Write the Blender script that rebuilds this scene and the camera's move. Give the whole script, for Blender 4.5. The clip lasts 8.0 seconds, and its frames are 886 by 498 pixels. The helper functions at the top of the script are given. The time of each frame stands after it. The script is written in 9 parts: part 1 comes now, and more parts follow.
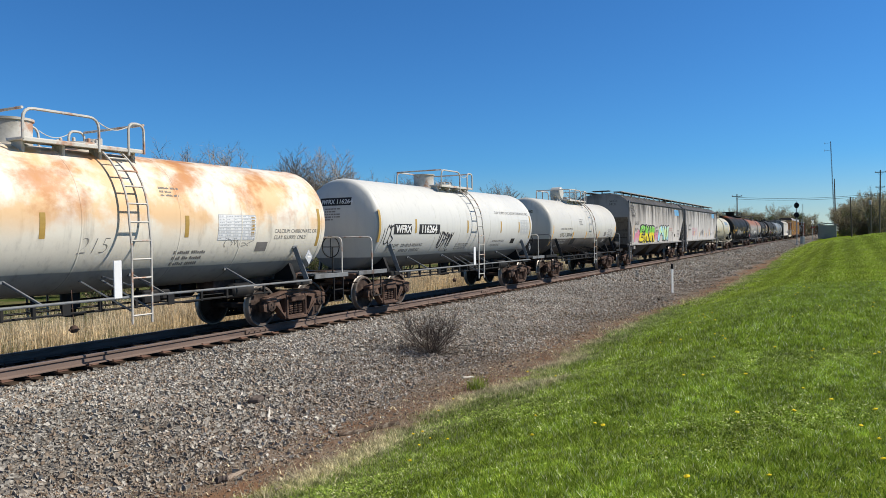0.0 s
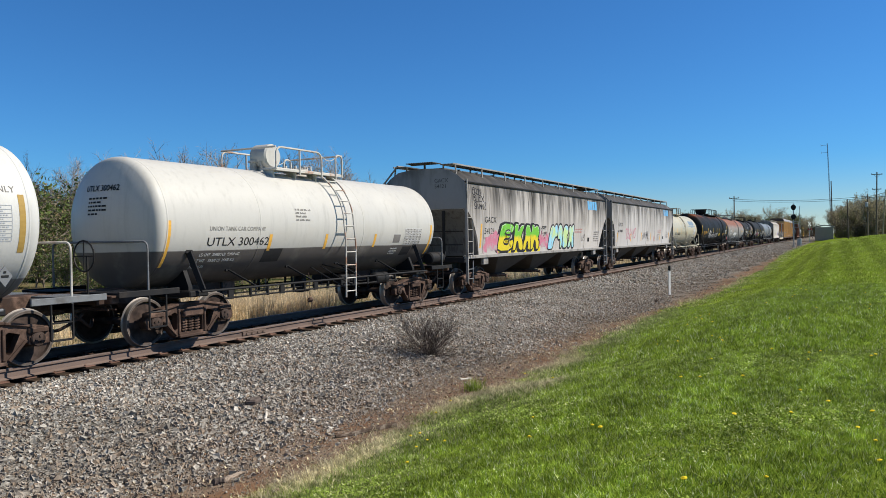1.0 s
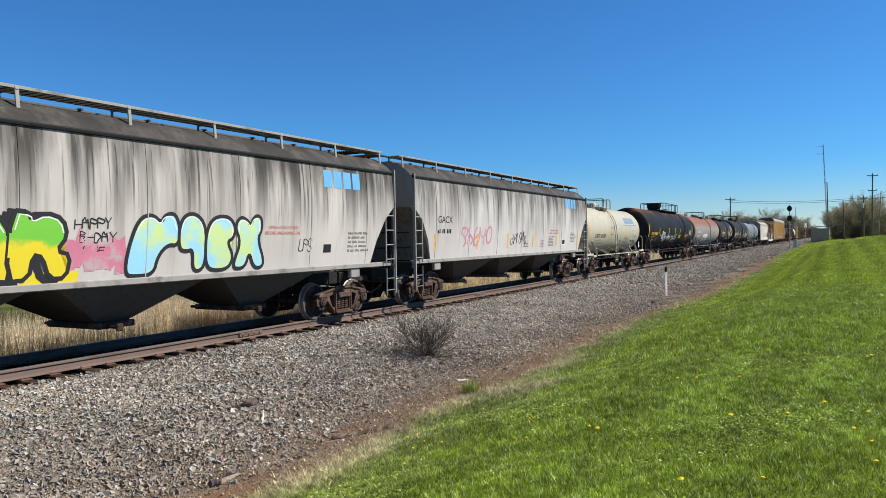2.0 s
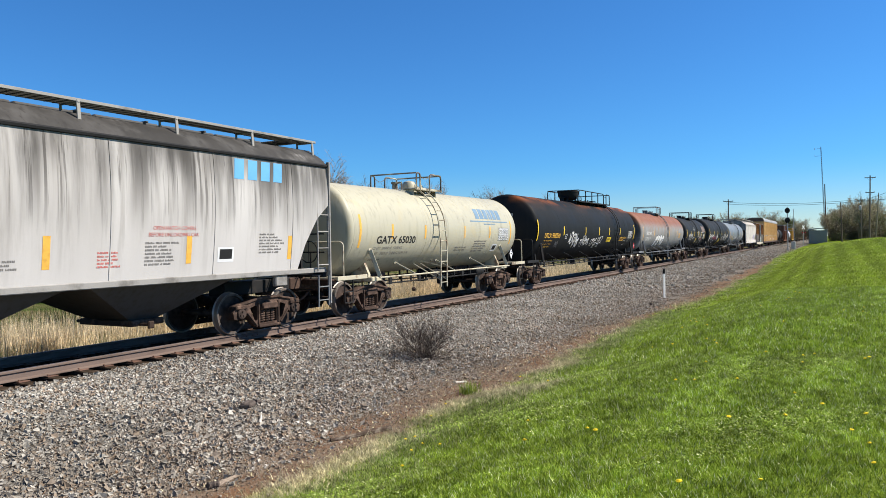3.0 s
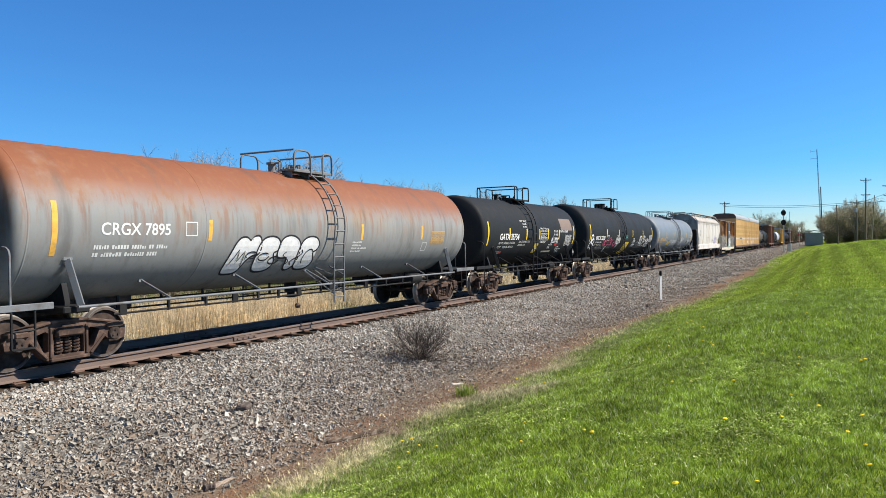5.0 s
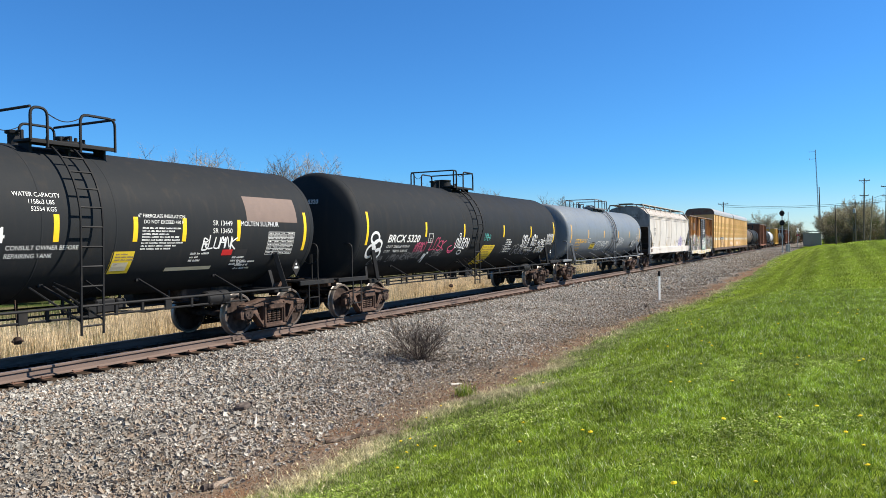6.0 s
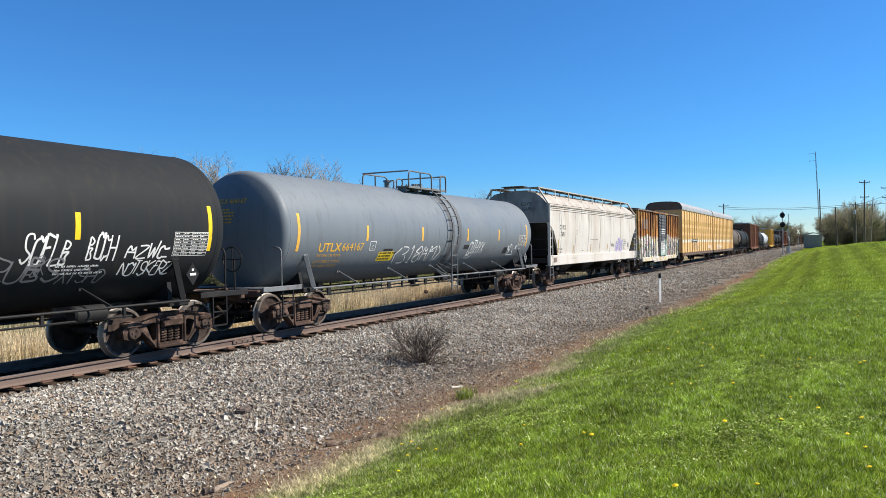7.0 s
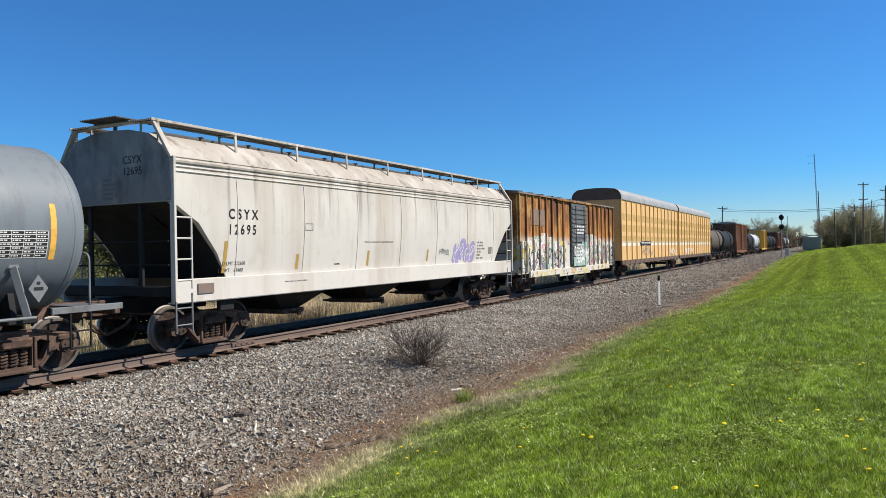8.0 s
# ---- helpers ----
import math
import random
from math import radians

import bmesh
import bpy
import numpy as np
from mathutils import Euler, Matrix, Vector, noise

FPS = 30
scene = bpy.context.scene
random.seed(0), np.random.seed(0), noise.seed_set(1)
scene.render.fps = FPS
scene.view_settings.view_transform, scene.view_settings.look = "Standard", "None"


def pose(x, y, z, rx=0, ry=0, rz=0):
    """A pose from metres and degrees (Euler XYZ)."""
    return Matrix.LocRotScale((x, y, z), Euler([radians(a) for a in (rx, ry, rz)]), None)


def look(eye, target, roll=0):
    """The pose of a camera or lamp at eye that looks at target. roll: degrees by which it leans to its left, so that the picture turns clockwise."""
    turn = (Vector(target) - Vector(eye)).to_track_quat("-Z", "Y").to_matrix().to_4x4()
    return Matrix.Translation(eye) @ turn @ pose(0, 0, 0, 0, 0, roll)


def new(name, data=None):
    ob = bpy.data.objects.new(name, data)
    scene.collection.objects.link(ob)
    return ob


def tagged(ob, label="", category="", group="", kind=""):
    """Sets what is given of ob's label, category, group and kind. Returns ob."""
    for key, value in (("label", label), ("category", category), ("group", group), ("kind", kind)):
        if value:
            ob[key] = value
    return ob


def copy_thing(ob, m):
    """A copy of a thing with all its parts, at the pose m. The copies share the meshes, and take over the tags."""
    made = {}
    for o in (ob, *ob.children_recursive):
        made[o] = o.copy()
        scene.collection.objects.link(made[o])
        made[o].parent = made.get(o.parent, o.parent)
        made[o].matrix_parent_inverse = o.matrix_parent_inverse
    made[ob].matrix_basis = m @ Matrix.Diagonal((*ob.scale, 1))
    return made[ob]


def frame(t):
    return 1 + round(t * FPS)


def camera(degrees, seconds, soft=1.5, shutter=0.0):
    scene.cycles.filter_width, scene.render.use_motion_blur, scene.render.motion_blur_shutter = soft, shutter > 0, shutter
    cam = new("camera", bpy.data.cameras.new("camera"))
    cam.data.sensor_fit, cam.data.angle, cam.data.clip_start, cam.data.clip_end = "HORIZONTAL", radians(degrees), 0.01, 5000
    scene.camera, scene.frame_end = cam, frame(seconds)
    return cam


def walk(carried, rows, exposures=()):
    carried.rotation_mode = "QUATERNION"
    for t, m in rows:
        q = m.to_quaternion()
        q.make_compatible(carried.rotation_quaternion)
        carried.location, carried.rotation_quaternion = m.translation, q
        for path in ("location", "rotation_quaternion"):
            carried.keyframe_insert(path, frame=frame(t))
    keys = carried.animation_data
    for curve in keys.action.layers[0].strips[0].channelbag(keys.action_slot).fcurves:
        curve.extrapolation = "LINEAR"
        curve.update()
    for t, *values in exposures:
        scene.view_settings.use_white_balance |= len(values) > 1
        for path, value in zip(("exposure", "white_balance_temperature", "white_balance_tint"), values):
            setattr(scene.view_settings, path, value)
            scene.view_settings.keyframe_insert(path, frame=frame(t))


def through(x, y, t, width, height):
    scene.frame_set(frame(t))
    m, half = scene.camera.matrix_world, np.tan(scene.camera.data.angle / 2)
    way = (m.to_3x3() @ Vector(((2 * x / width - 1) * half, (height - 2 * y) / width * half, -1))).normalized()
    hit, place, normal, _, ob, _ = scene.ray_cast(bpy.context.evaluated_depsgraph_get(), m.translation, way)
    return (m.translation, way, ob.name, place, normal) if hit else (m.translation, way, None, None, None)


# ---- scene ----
# A freight train runs past a mown lawn; x runs along the track, y across it, z = 0 at the rail head.
EYE = (0.0, 0.0, 1.955)
PATH = [
    (0.0, 35.234, 18.926, 1.318, -1.00),
    (0.5, 35.265, 18.870, 1.370, -0.96),
    (1.0, 35.300, 18.804, 1.403, -0.95),
    (1.5, 35.347, 18.716, 1.429, -0.97),
    (3.0, 35.428, 18.567, 1.566, -0.95),
    (3.5, 35.445, 18.534, 1.613, -0.95),
    (4.0, 35.464, 18.497, 1.618, -0.96),
    (4.5, 35.486, 18.457, 1.651, -0.94),
    (6.0, 35.540, 18.353, 1.670, -0.84),
    (6.5, 35.534, 18.365, 1.739, -0.91),
    (7.0, 35.531, 18.372, 1.822, -1.00),
    (7.5, 35.531, 18.373, 1.903, -1.07),
    (8.0, 35.553, 18.329, 1.958, -1.04),
]
cam = camera(61.99, 8.0, soft=0.85)
EXPOSURES = [(0.0, 0.27), (1.5, 0.33), (3.0, 0.58), (3.5, 0.64), (4.5, 0.70), (6.0, 0.70), (7.0, 0.66), (8.0, 0.46)]
walk(cam, [(t, look(EYE, (tx, ty, tz), roll)) for t, tx, ty, tz, roll in PATH], EXPOSURES)

TRACK = 12.423     # y of the track's centre line
SPEED = 21.215     # metres a second, towards -x

# ---- light ----
SUN_AZ = math.atan2(-0.85, 0.52)   # the sun stands behind the camera's right shoulder
SUN_EL = radians(43.5)
sun_way = Vector((math.cos(SUN_AZ) * math.cos(SUN_EL), math.sin(SUN_AZ) * math.cos(SUN_EL), math.sin(SUN_EL)))
sun_data = bpy.data.lights.new("sun", "SUN")
sun_data.energy, sun_data.angle, sun_data.color = 5.0, radians(0.53), (1.0, 0.93, 0.82)
sun = new("sun", sun_data)
sun.matrix_world = look(tuple(sun_way * 50), (0, 0, 0))

world = bpy.data.worlds.new("sky")
scene.world = world
world.use_nodes = True
wt = world.node_tree
sky = wt.nodes.new("ShaderNodeTexSky")
sky.sky_type, sky.sun_disc = "NISHITA", False
sky.sun_elevation, sky.sun_rotation = SUN_EL, math.pi / 2 - SUN_AZ
sky.altitude, sky.air_density, sky.dust_density, sky.ozone_density = 200, 1.0, 0.0, 6.0
tint = wt.nodes.new("ShaderNodeMix")   # a deep, clear blue spring sky
tint.data_type, tint.blend_type = "RGBA", "MULTIPLY"
tint.inputs[0].default_value = 1.0
height = wt.nodes.new("ShaderNodeSeparateXYZ")
wt.links.new(wt.nodes.new("ShaderNodeTexCoord").outputs["Generated"], height.inputs[0])
pale = wt.nodes.new("ShaderNodeMapRange")   # paler towards the horizon
pale.interpolation_type = "SMOOTHSTEP"
pale.inputs["From Max"].default_value = 0.105
wt.links.new(height.outputs["Z"], pale.inputs["Value"])
shade = wt.nodes.new("ShaderNodeMix")
shade.data_type = "RGBA"
shade.inputs[6].default_value = (0.95, 1.15, 1.32, 1)
shade.inputs[7].default_value = (0.485, 1.045, 1.49, 1)
wt.links.new(pale.outputs["Result"], shade.inputs[0])
deep = wt.nodes.new("ShaderNodeMapRange")   # deeper towards the zenith
deep.interpolation_type = "SMOOTHSTEP"
deep.inputs["From Min"].default_value, deep.inputs["From Max"].default_value = 0.34, 0.75
wt.links.new(height.outputs["Z"], deep.inputs["Value"])
zenith = wt.nodes.new("ShaderNodeMix")
zenith.data_type = "RGBA"
zenith.inputs[7].default_value = (0.72, 0.74, 0.76, 1)
wt.links.new(deep.outputs["Result"], zenith.inputs[0])
wt.links.new(shade.outputs[2], zenith.inputs[6])
wt.links.new(zenith.outputs[2], tint.inputs[7])
wt.links.new(sky.outputs["Color"], tint.inputs[6])
wt.links.new(tint.outputs[2], wt.nodes["Background"].inputs["Color"])
wt.nodes["Background"].inputs["Strength"].default_value = 0.064


# ---- materials ----
class Net:
    """A few shorthands for building a node material."""

    def __init__(self, name):
        self.mat = bpy.data.materials.new(name)
        self.mat.use_nodes = True
        self.t = self.mat.node_tree
        self.bsdf = self.t.nodes["Principled BSDF"]
        self.co = self.t.nodes.new("ShaderNodeTexCoord").outputs["Object"]

    def put(self, socket, value):
        if hasattr(value, "is_output"):
            self.t.links.new(value, socket)
        elif isinstance(value, (tuple, list)) and len(value) == 3 and socket.type == "RGBA":
            socket.default_value = (*value, 1)
        else:
            socket.default_value = value

    def noise(self, size, stretch=(1, 1, 1), detail=4, rough=0.6, shift=(0, 0, 0)):
        m = self.t.nodes.new("ShaderNodeMapping")
        self.t.links.new(self.co, m.inputs["Vector"])
        m.inputs["Scale"].default_value = [a / size for a in stretch]
        m.inputs["Location"].default_value = shift
        n = self.t.nodes.new("ShaderNodeTexNoise")
        n.inputs["Scale"].default_value, n.inputs["Detail"].default_value, n.inputs["Roughness"].default_value = 1.0, detail, rough
        self.t.links.new(m.outputs["Vector"], n.inputs["Vector"])
        return n.outputs["Fac"]

    def ramp(self, value, lo, hi, to_lo=0.0, to_hi=1.0):
        r = self.t.nodes.new("ShaderNodeMapRange")
        r.interpolation_type = "SMOOTHSTEP"
        for k, a in zip(("Value", "From Min", "From Max", "To Min", "To Max"), (value, lo, hi, to_lo, to_hi)):
            self.put(r.inputs[k], a)
        return r.outputs["Result"]

    def math(self, op, a, b=0.0):
        n = self.t.nodes.new("ShaderNodeMath")
        n.operation = op
        self.put(n.inputs[0], a)
        self.put(n.inputs[1], b)
        return n.outputs[0]

    def mix(self, fac, a, b, blend="MIX"):
        n = self.t.nodes.new("ShaderNodeMix")
        n.data_type, n.blend_type = "RGBA", blend
        self.put(n.inputs[0], fac)
        self.put(n.inputs[6], a)
        self.put(n.inputs[7], b)
        return n.outputs[2]

    def axis(self, i):
        n = self.t.nodes.new("ShaderNodeSeparateXYZ")
        self.t.links.new(self.co, n.inputs[0])
        return n.outputs[i]

    def bright(self, color, value):
        """color times a grey value."""
        n = self.t.nodes.new("ShaderNodeVectorMath")
        n.operation = "SCALE"
        self.put(n.inputs[0], color)
        self.put(n.inputs["Scale"], value)
        return n.outputs[0]

    def island(self):
        return self.t.nodes.new("ShaderNodeNewGeometry").outputs["Random Per Island"]

    def chance(self):
        return self.t.nodes.new("ShaderNodeObjectInfo").outputs["Random"]

    def bump(self, height, strength, distance=0.01):
        b = self.t.nodes.new("ShaderNodeBump")
        b.inputs["Strength"].default_value, b.inputs["Distance"].default_value = strength, distance
        self.put(b.inputs["Height"], height)
        self.t.links.new(b.outputs["Normal"], self.bsdf.inputs["Normal"])

    def done(self, color, rough, metal=0.0, spec=0.5):
        self.put(self.bsdf.inputs["Base Color"], color)
        self.put(self.bsdf.inputs["Roughness"], rough)
        self.put(self.bsdf.inputs["Metallic"], metal)
        self.put(self.bsdf.inputs["Specular IOR Level"], spec)
        return self.mat


def surf(name, base, rough=0.6, metal=0.0, var=0.2, size=0.6, fine=0.03, bump=0.15, layers=(), lower=None, island=0.0, chance=0.0, spec=0.2, head=None):
    """A weathered surface. layers: (colour, amount, size, stretch, lo, hi, z from, z to); lower: (z, colour) of a
    second paint below a line; head: (x, colour) of shade painted on the end short of x.
    """
    n = Net(name)
    coarse, grain = n.noise(size), n.noise(fine, detail=3)
    color = base
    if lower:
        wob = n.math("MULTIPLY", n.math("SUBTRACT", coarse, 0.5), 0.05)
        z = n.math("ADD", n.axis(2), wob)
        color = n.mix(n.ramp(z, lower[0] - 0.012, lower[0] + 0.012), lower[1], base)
    value = n.math("ADD", n.math("MULTIPLY", n.math("SUBTRACT", coarse, 0.5), var * 2), 1.0)
    value = n.math("ADD", value, n.math("MULTIPLY", n.math("SUBTRACT", grain, 0.5), var))
    if island:
        value = n.math("MULTIPLY", value, n.ramp(n.island(), 0, 1, 1 - island, 1 + island))
    if chance:
        value = n.math("MULTIPLY", value, n.ramp(n.chance(), 0, 1, 1 - chance, 1 + chance))
    color = n.bright(color, value)
    for i, (c, amount, s, stretch, lo, hi, z0, z1) in enumerate(layers):
        fac = n.ramp(n.noise(s, stretch, detail=6, rough=0.62, shift=(3.1 * i, 1.7 * i, 0.3)), lo, hi, 0, amount)
        if z0 is not None:
            fac = n.math("MULTIPLY", fac, n.ramp(n.axis(2), z0, z1))
        color = n.mix(fac, color, c)
    if head:
        x = n.math("ADD", n.axis(0), n.math("MULTIPLY", n.math("SUBTRACT", coarse, 0.5), 0.5))
        color = n.mix(n.ramp(x, head[0] - 0.15, head[0] + 0.15, 0.93, 0), color, head[1])
    if bump:
        n.bump(grain, bump)
    return n.done(color, n.ramp(coarse, 0.3, 0.7, max(rough - 0.08, 0), min(rough + 0.08, 1)), metal, spec)


RUST = (0.36, 0.125, 0.032)
RUST_DARK = (0.13, 0.055, 0.028)
GRIME = (0.055, 0.045, 0.035)
STREAK = (6, 6, 0.35)

m_rail = surf("rail_steel", (0.165, 0.120, 0.100), 0.8, 0.0, 0.2, 0.8, 0.02, 0.2, [((0.085, 0.060, 0.048), 0.7, 0.5, (0.5, 1, 3), 0.5, 0.7, None, 0)])
m_rail_top = surf("rail_running_face", (0.30, 0.24, 0.21), 0.45, 0.7, 0.15, 0.8, 0.02, 0.05)
m_tie = surf("weathered_timber", (0.055, 0.040, 0.030), 0.9, 0, 0.35, 0.3, 0.02, 0.5, [((0.17, 0.12, 0.09), 0.45, 0.1, (0.3, 3, 3), 0.45, 0.65, None, 0)], chance=0.3, spec=0.0)
m_plate = surf("rusty_plate", (0.17, 0.10, 0.075), 0.8, 0.2, 0.3, 0.2, 0.02, 0.2, chance=0.2, spec=0.05)
m_iron = surf("dusty_cast_iron", (0.068, 0.043, 0.033), 0.85, 0.0, 0.35, 0.25, 0.015, 0.3, [((0.21, 0.135, 0.102), 0.7, 0.3, (1, 1, 1), 0.48, 0.68, None, 0), ((0.035, 0.03, 0.027), 0.8, 0.2, (1, 1, 1.5), 0.55, 0.7, None, 0)], chance=0.35)


def wheel_material():
    """Brown rusty wheel plates with a bright, worn rim."""
    n = Net("wheel_steel")
    sq = [n.math("MULTIPLY", n.axis(i), n.axis(i)) for i in (0, 2)]
    far_out = n.math("SQRT", n.math("ADD", *sq))
    rim = n.ramp(far_out, 0.436, 0.444)
    c = n.bright((0.052, 0.037, 0.031), n.ramp(n.noise(0.2), 0.3, 0.7, 0.5, 1.6))
    c = n.mix(n.ramp(far_out, 0.392, 0.402), c, n.bright((0.105, 0.086, 0.075), n.ramp(n.noise(0.12), 0.3, 0.7, 0.7, 1.3)))
    c = n.mix(rim, c, (0.34, 0.31, 0.285))
    return n.done(c, n.ramp(rim, 0, 1, 0.8, 0.5), n.ramp(rim, 0, 1, 0.0, 0.7), 0.15)


m_wheel = wheel_material()
m_black_iron = surf("black_painted_iron", (0.017, 0.017, 0.018), 0.65, 0, 0.3, 0.4, 0.02, 0.1, [((0.07, 0.055, 0.042), 0.5, 0.5, (1, 1, 1), 0.52, 0.78, None, 0)])
m_dirty_white_iron = surf("dirty_white_iron", (0.52, 0.5, 0.46), 0.55, 0, 0.2, 0.5, 0.02, 0.1, [(RUST, 0.7, 0.35, (1, 1, 1), 0.52, 0.66, None, 0), (GRIME, 0.5, 0.6, (1, 1, 1), 0.5, 0.75, None, 0)])
m_grey_iron = surf("grey_painted_iron", (0.17, 0.18, 0.19), 0.6, 0, 0.25, 0.5, 0.02, 0.1, [(GRIME, 0.6, 0.5, (1, 1, 1), 0.5, 0.7, None, 0), (RUST_DARK, 0.5, 0.3, (1, 1, 1), 0.56, 0.7, None, 0)])
m_cream_iron = surf("cream_painted_iron", (0.50, 0.46, 0.35), 0.55, 0, 0.2, 0.5, 0.02, 0.1, [(RUST_DARK, 0.7, 0.4, (1, 1, 1), 0.50, 0.64, None, 0), (GRIME, 0.75, 0.9, (1, 1, 1), 0.35, 0.55, 3.4, 3.7)])

m_ink_black = surf("black_lettering", (0.02, 0.02, 0.02), 0.6, 0, 0.1, 0.3, 0.03, 0)
m_ink_grey = surf("faded_grey_lettering", (0.20, 0.19, 0.18), 0.7, 0, 0.3, 0.2, 0.03, 0)
m_ink_white = surf("white_lettering", (0.72, 0.72, 0.70), 0.6, 0, 0.15, 0.3, 0.03, 0)
m_ink_yellow = surf("yellow_lettering", (0.75, 0.42, 0.06), 0.6, 0, 0.15, 0.3, 0.03, 0)
m_ink_blue = surf("faded_blue_lettering", (0.16, 0.25, 0.35), 0.6, 0, 0.25, 0.3, 0.03, 0)
m_ink_red = surf("faded_red_lettering", (0.55, 0.16, 0.14), 0.6, 0, 0.25, 0.3, 0.03, 0)
m_reflector = surf("yellow_reflective_tape", (0.85, 0.56, 0.03), 0.4, 0, 0.12, 0.2, 0.02, 0, [(GRIME, 0.35, 0.2, (1, 1, 1), 0.5, 0.75, None, 0)])
m_reflector_old = surf("faded_orange_tape", (0.78, 0.43, 0.08), 0.5, 0, 0.2, 0.2, 0.02, 0, [(GRIME, 0.4, 0.2, (1, 1, 1), 0.45, 0.75, None, 0)])
m_reflector_dirty = surf("dirty_ochre_tape", (0.38, 0.25, 0.07), 0.6, 0, 0.2, 0.2, 0.02, 0)
m_sheet_white = surf("white_decal", (0.70, 0.71, 0.72), 0.5, 0, 0.08, 0.3, 0.03, 0)
m_sheet_yellow = surf("yellow_decal", (0.72, 0.52, 0.04), 0.5, 0, 0.15, 0.3, 0.03, 0)
m_sheet_dark = surf("dark_decal", (0.03, 0.03, 0.032), 0.6, 0, 0.2, 0.3, 0.03, 0)
m_placard_red = surf("red_placard", (0.55, 0.03, 0.03), 0.5, 0, 0.1, 0.2, 0.02, 0)
m_chalk = surf("white_spray", (0.75, 0.75, 0.74), 0.8, 0, 0.25, 0.15, 0.02, 0)
m_spray_black = surf("black_spray", (0.025, 0.025, 0.03), 0.7, 0, 0.2, 0.3, 0.03, 0)
m_spray_pink = surf("pink_spray", (0.65, 0.10, 0.20), 0.8, 0, 0.3, 0.3, 0.03, 0)
m_spray_dim = surf("dim_grey_spray", (0.20, 0.20, 0.21), 0.8, 0, 0.3, 0.3, 0.03, 0)
m_spray_purple = surf("faded_purple_spray", (0.30, 0.26, 0.45), 0.8, 0, 0.35, 0.2, 0.03, 0)
m_spray_teal = surf("teal_spray", (0.10, 0.42, 0.38), 0.8, 0, 0.3, 0.3, 0.03, 0)


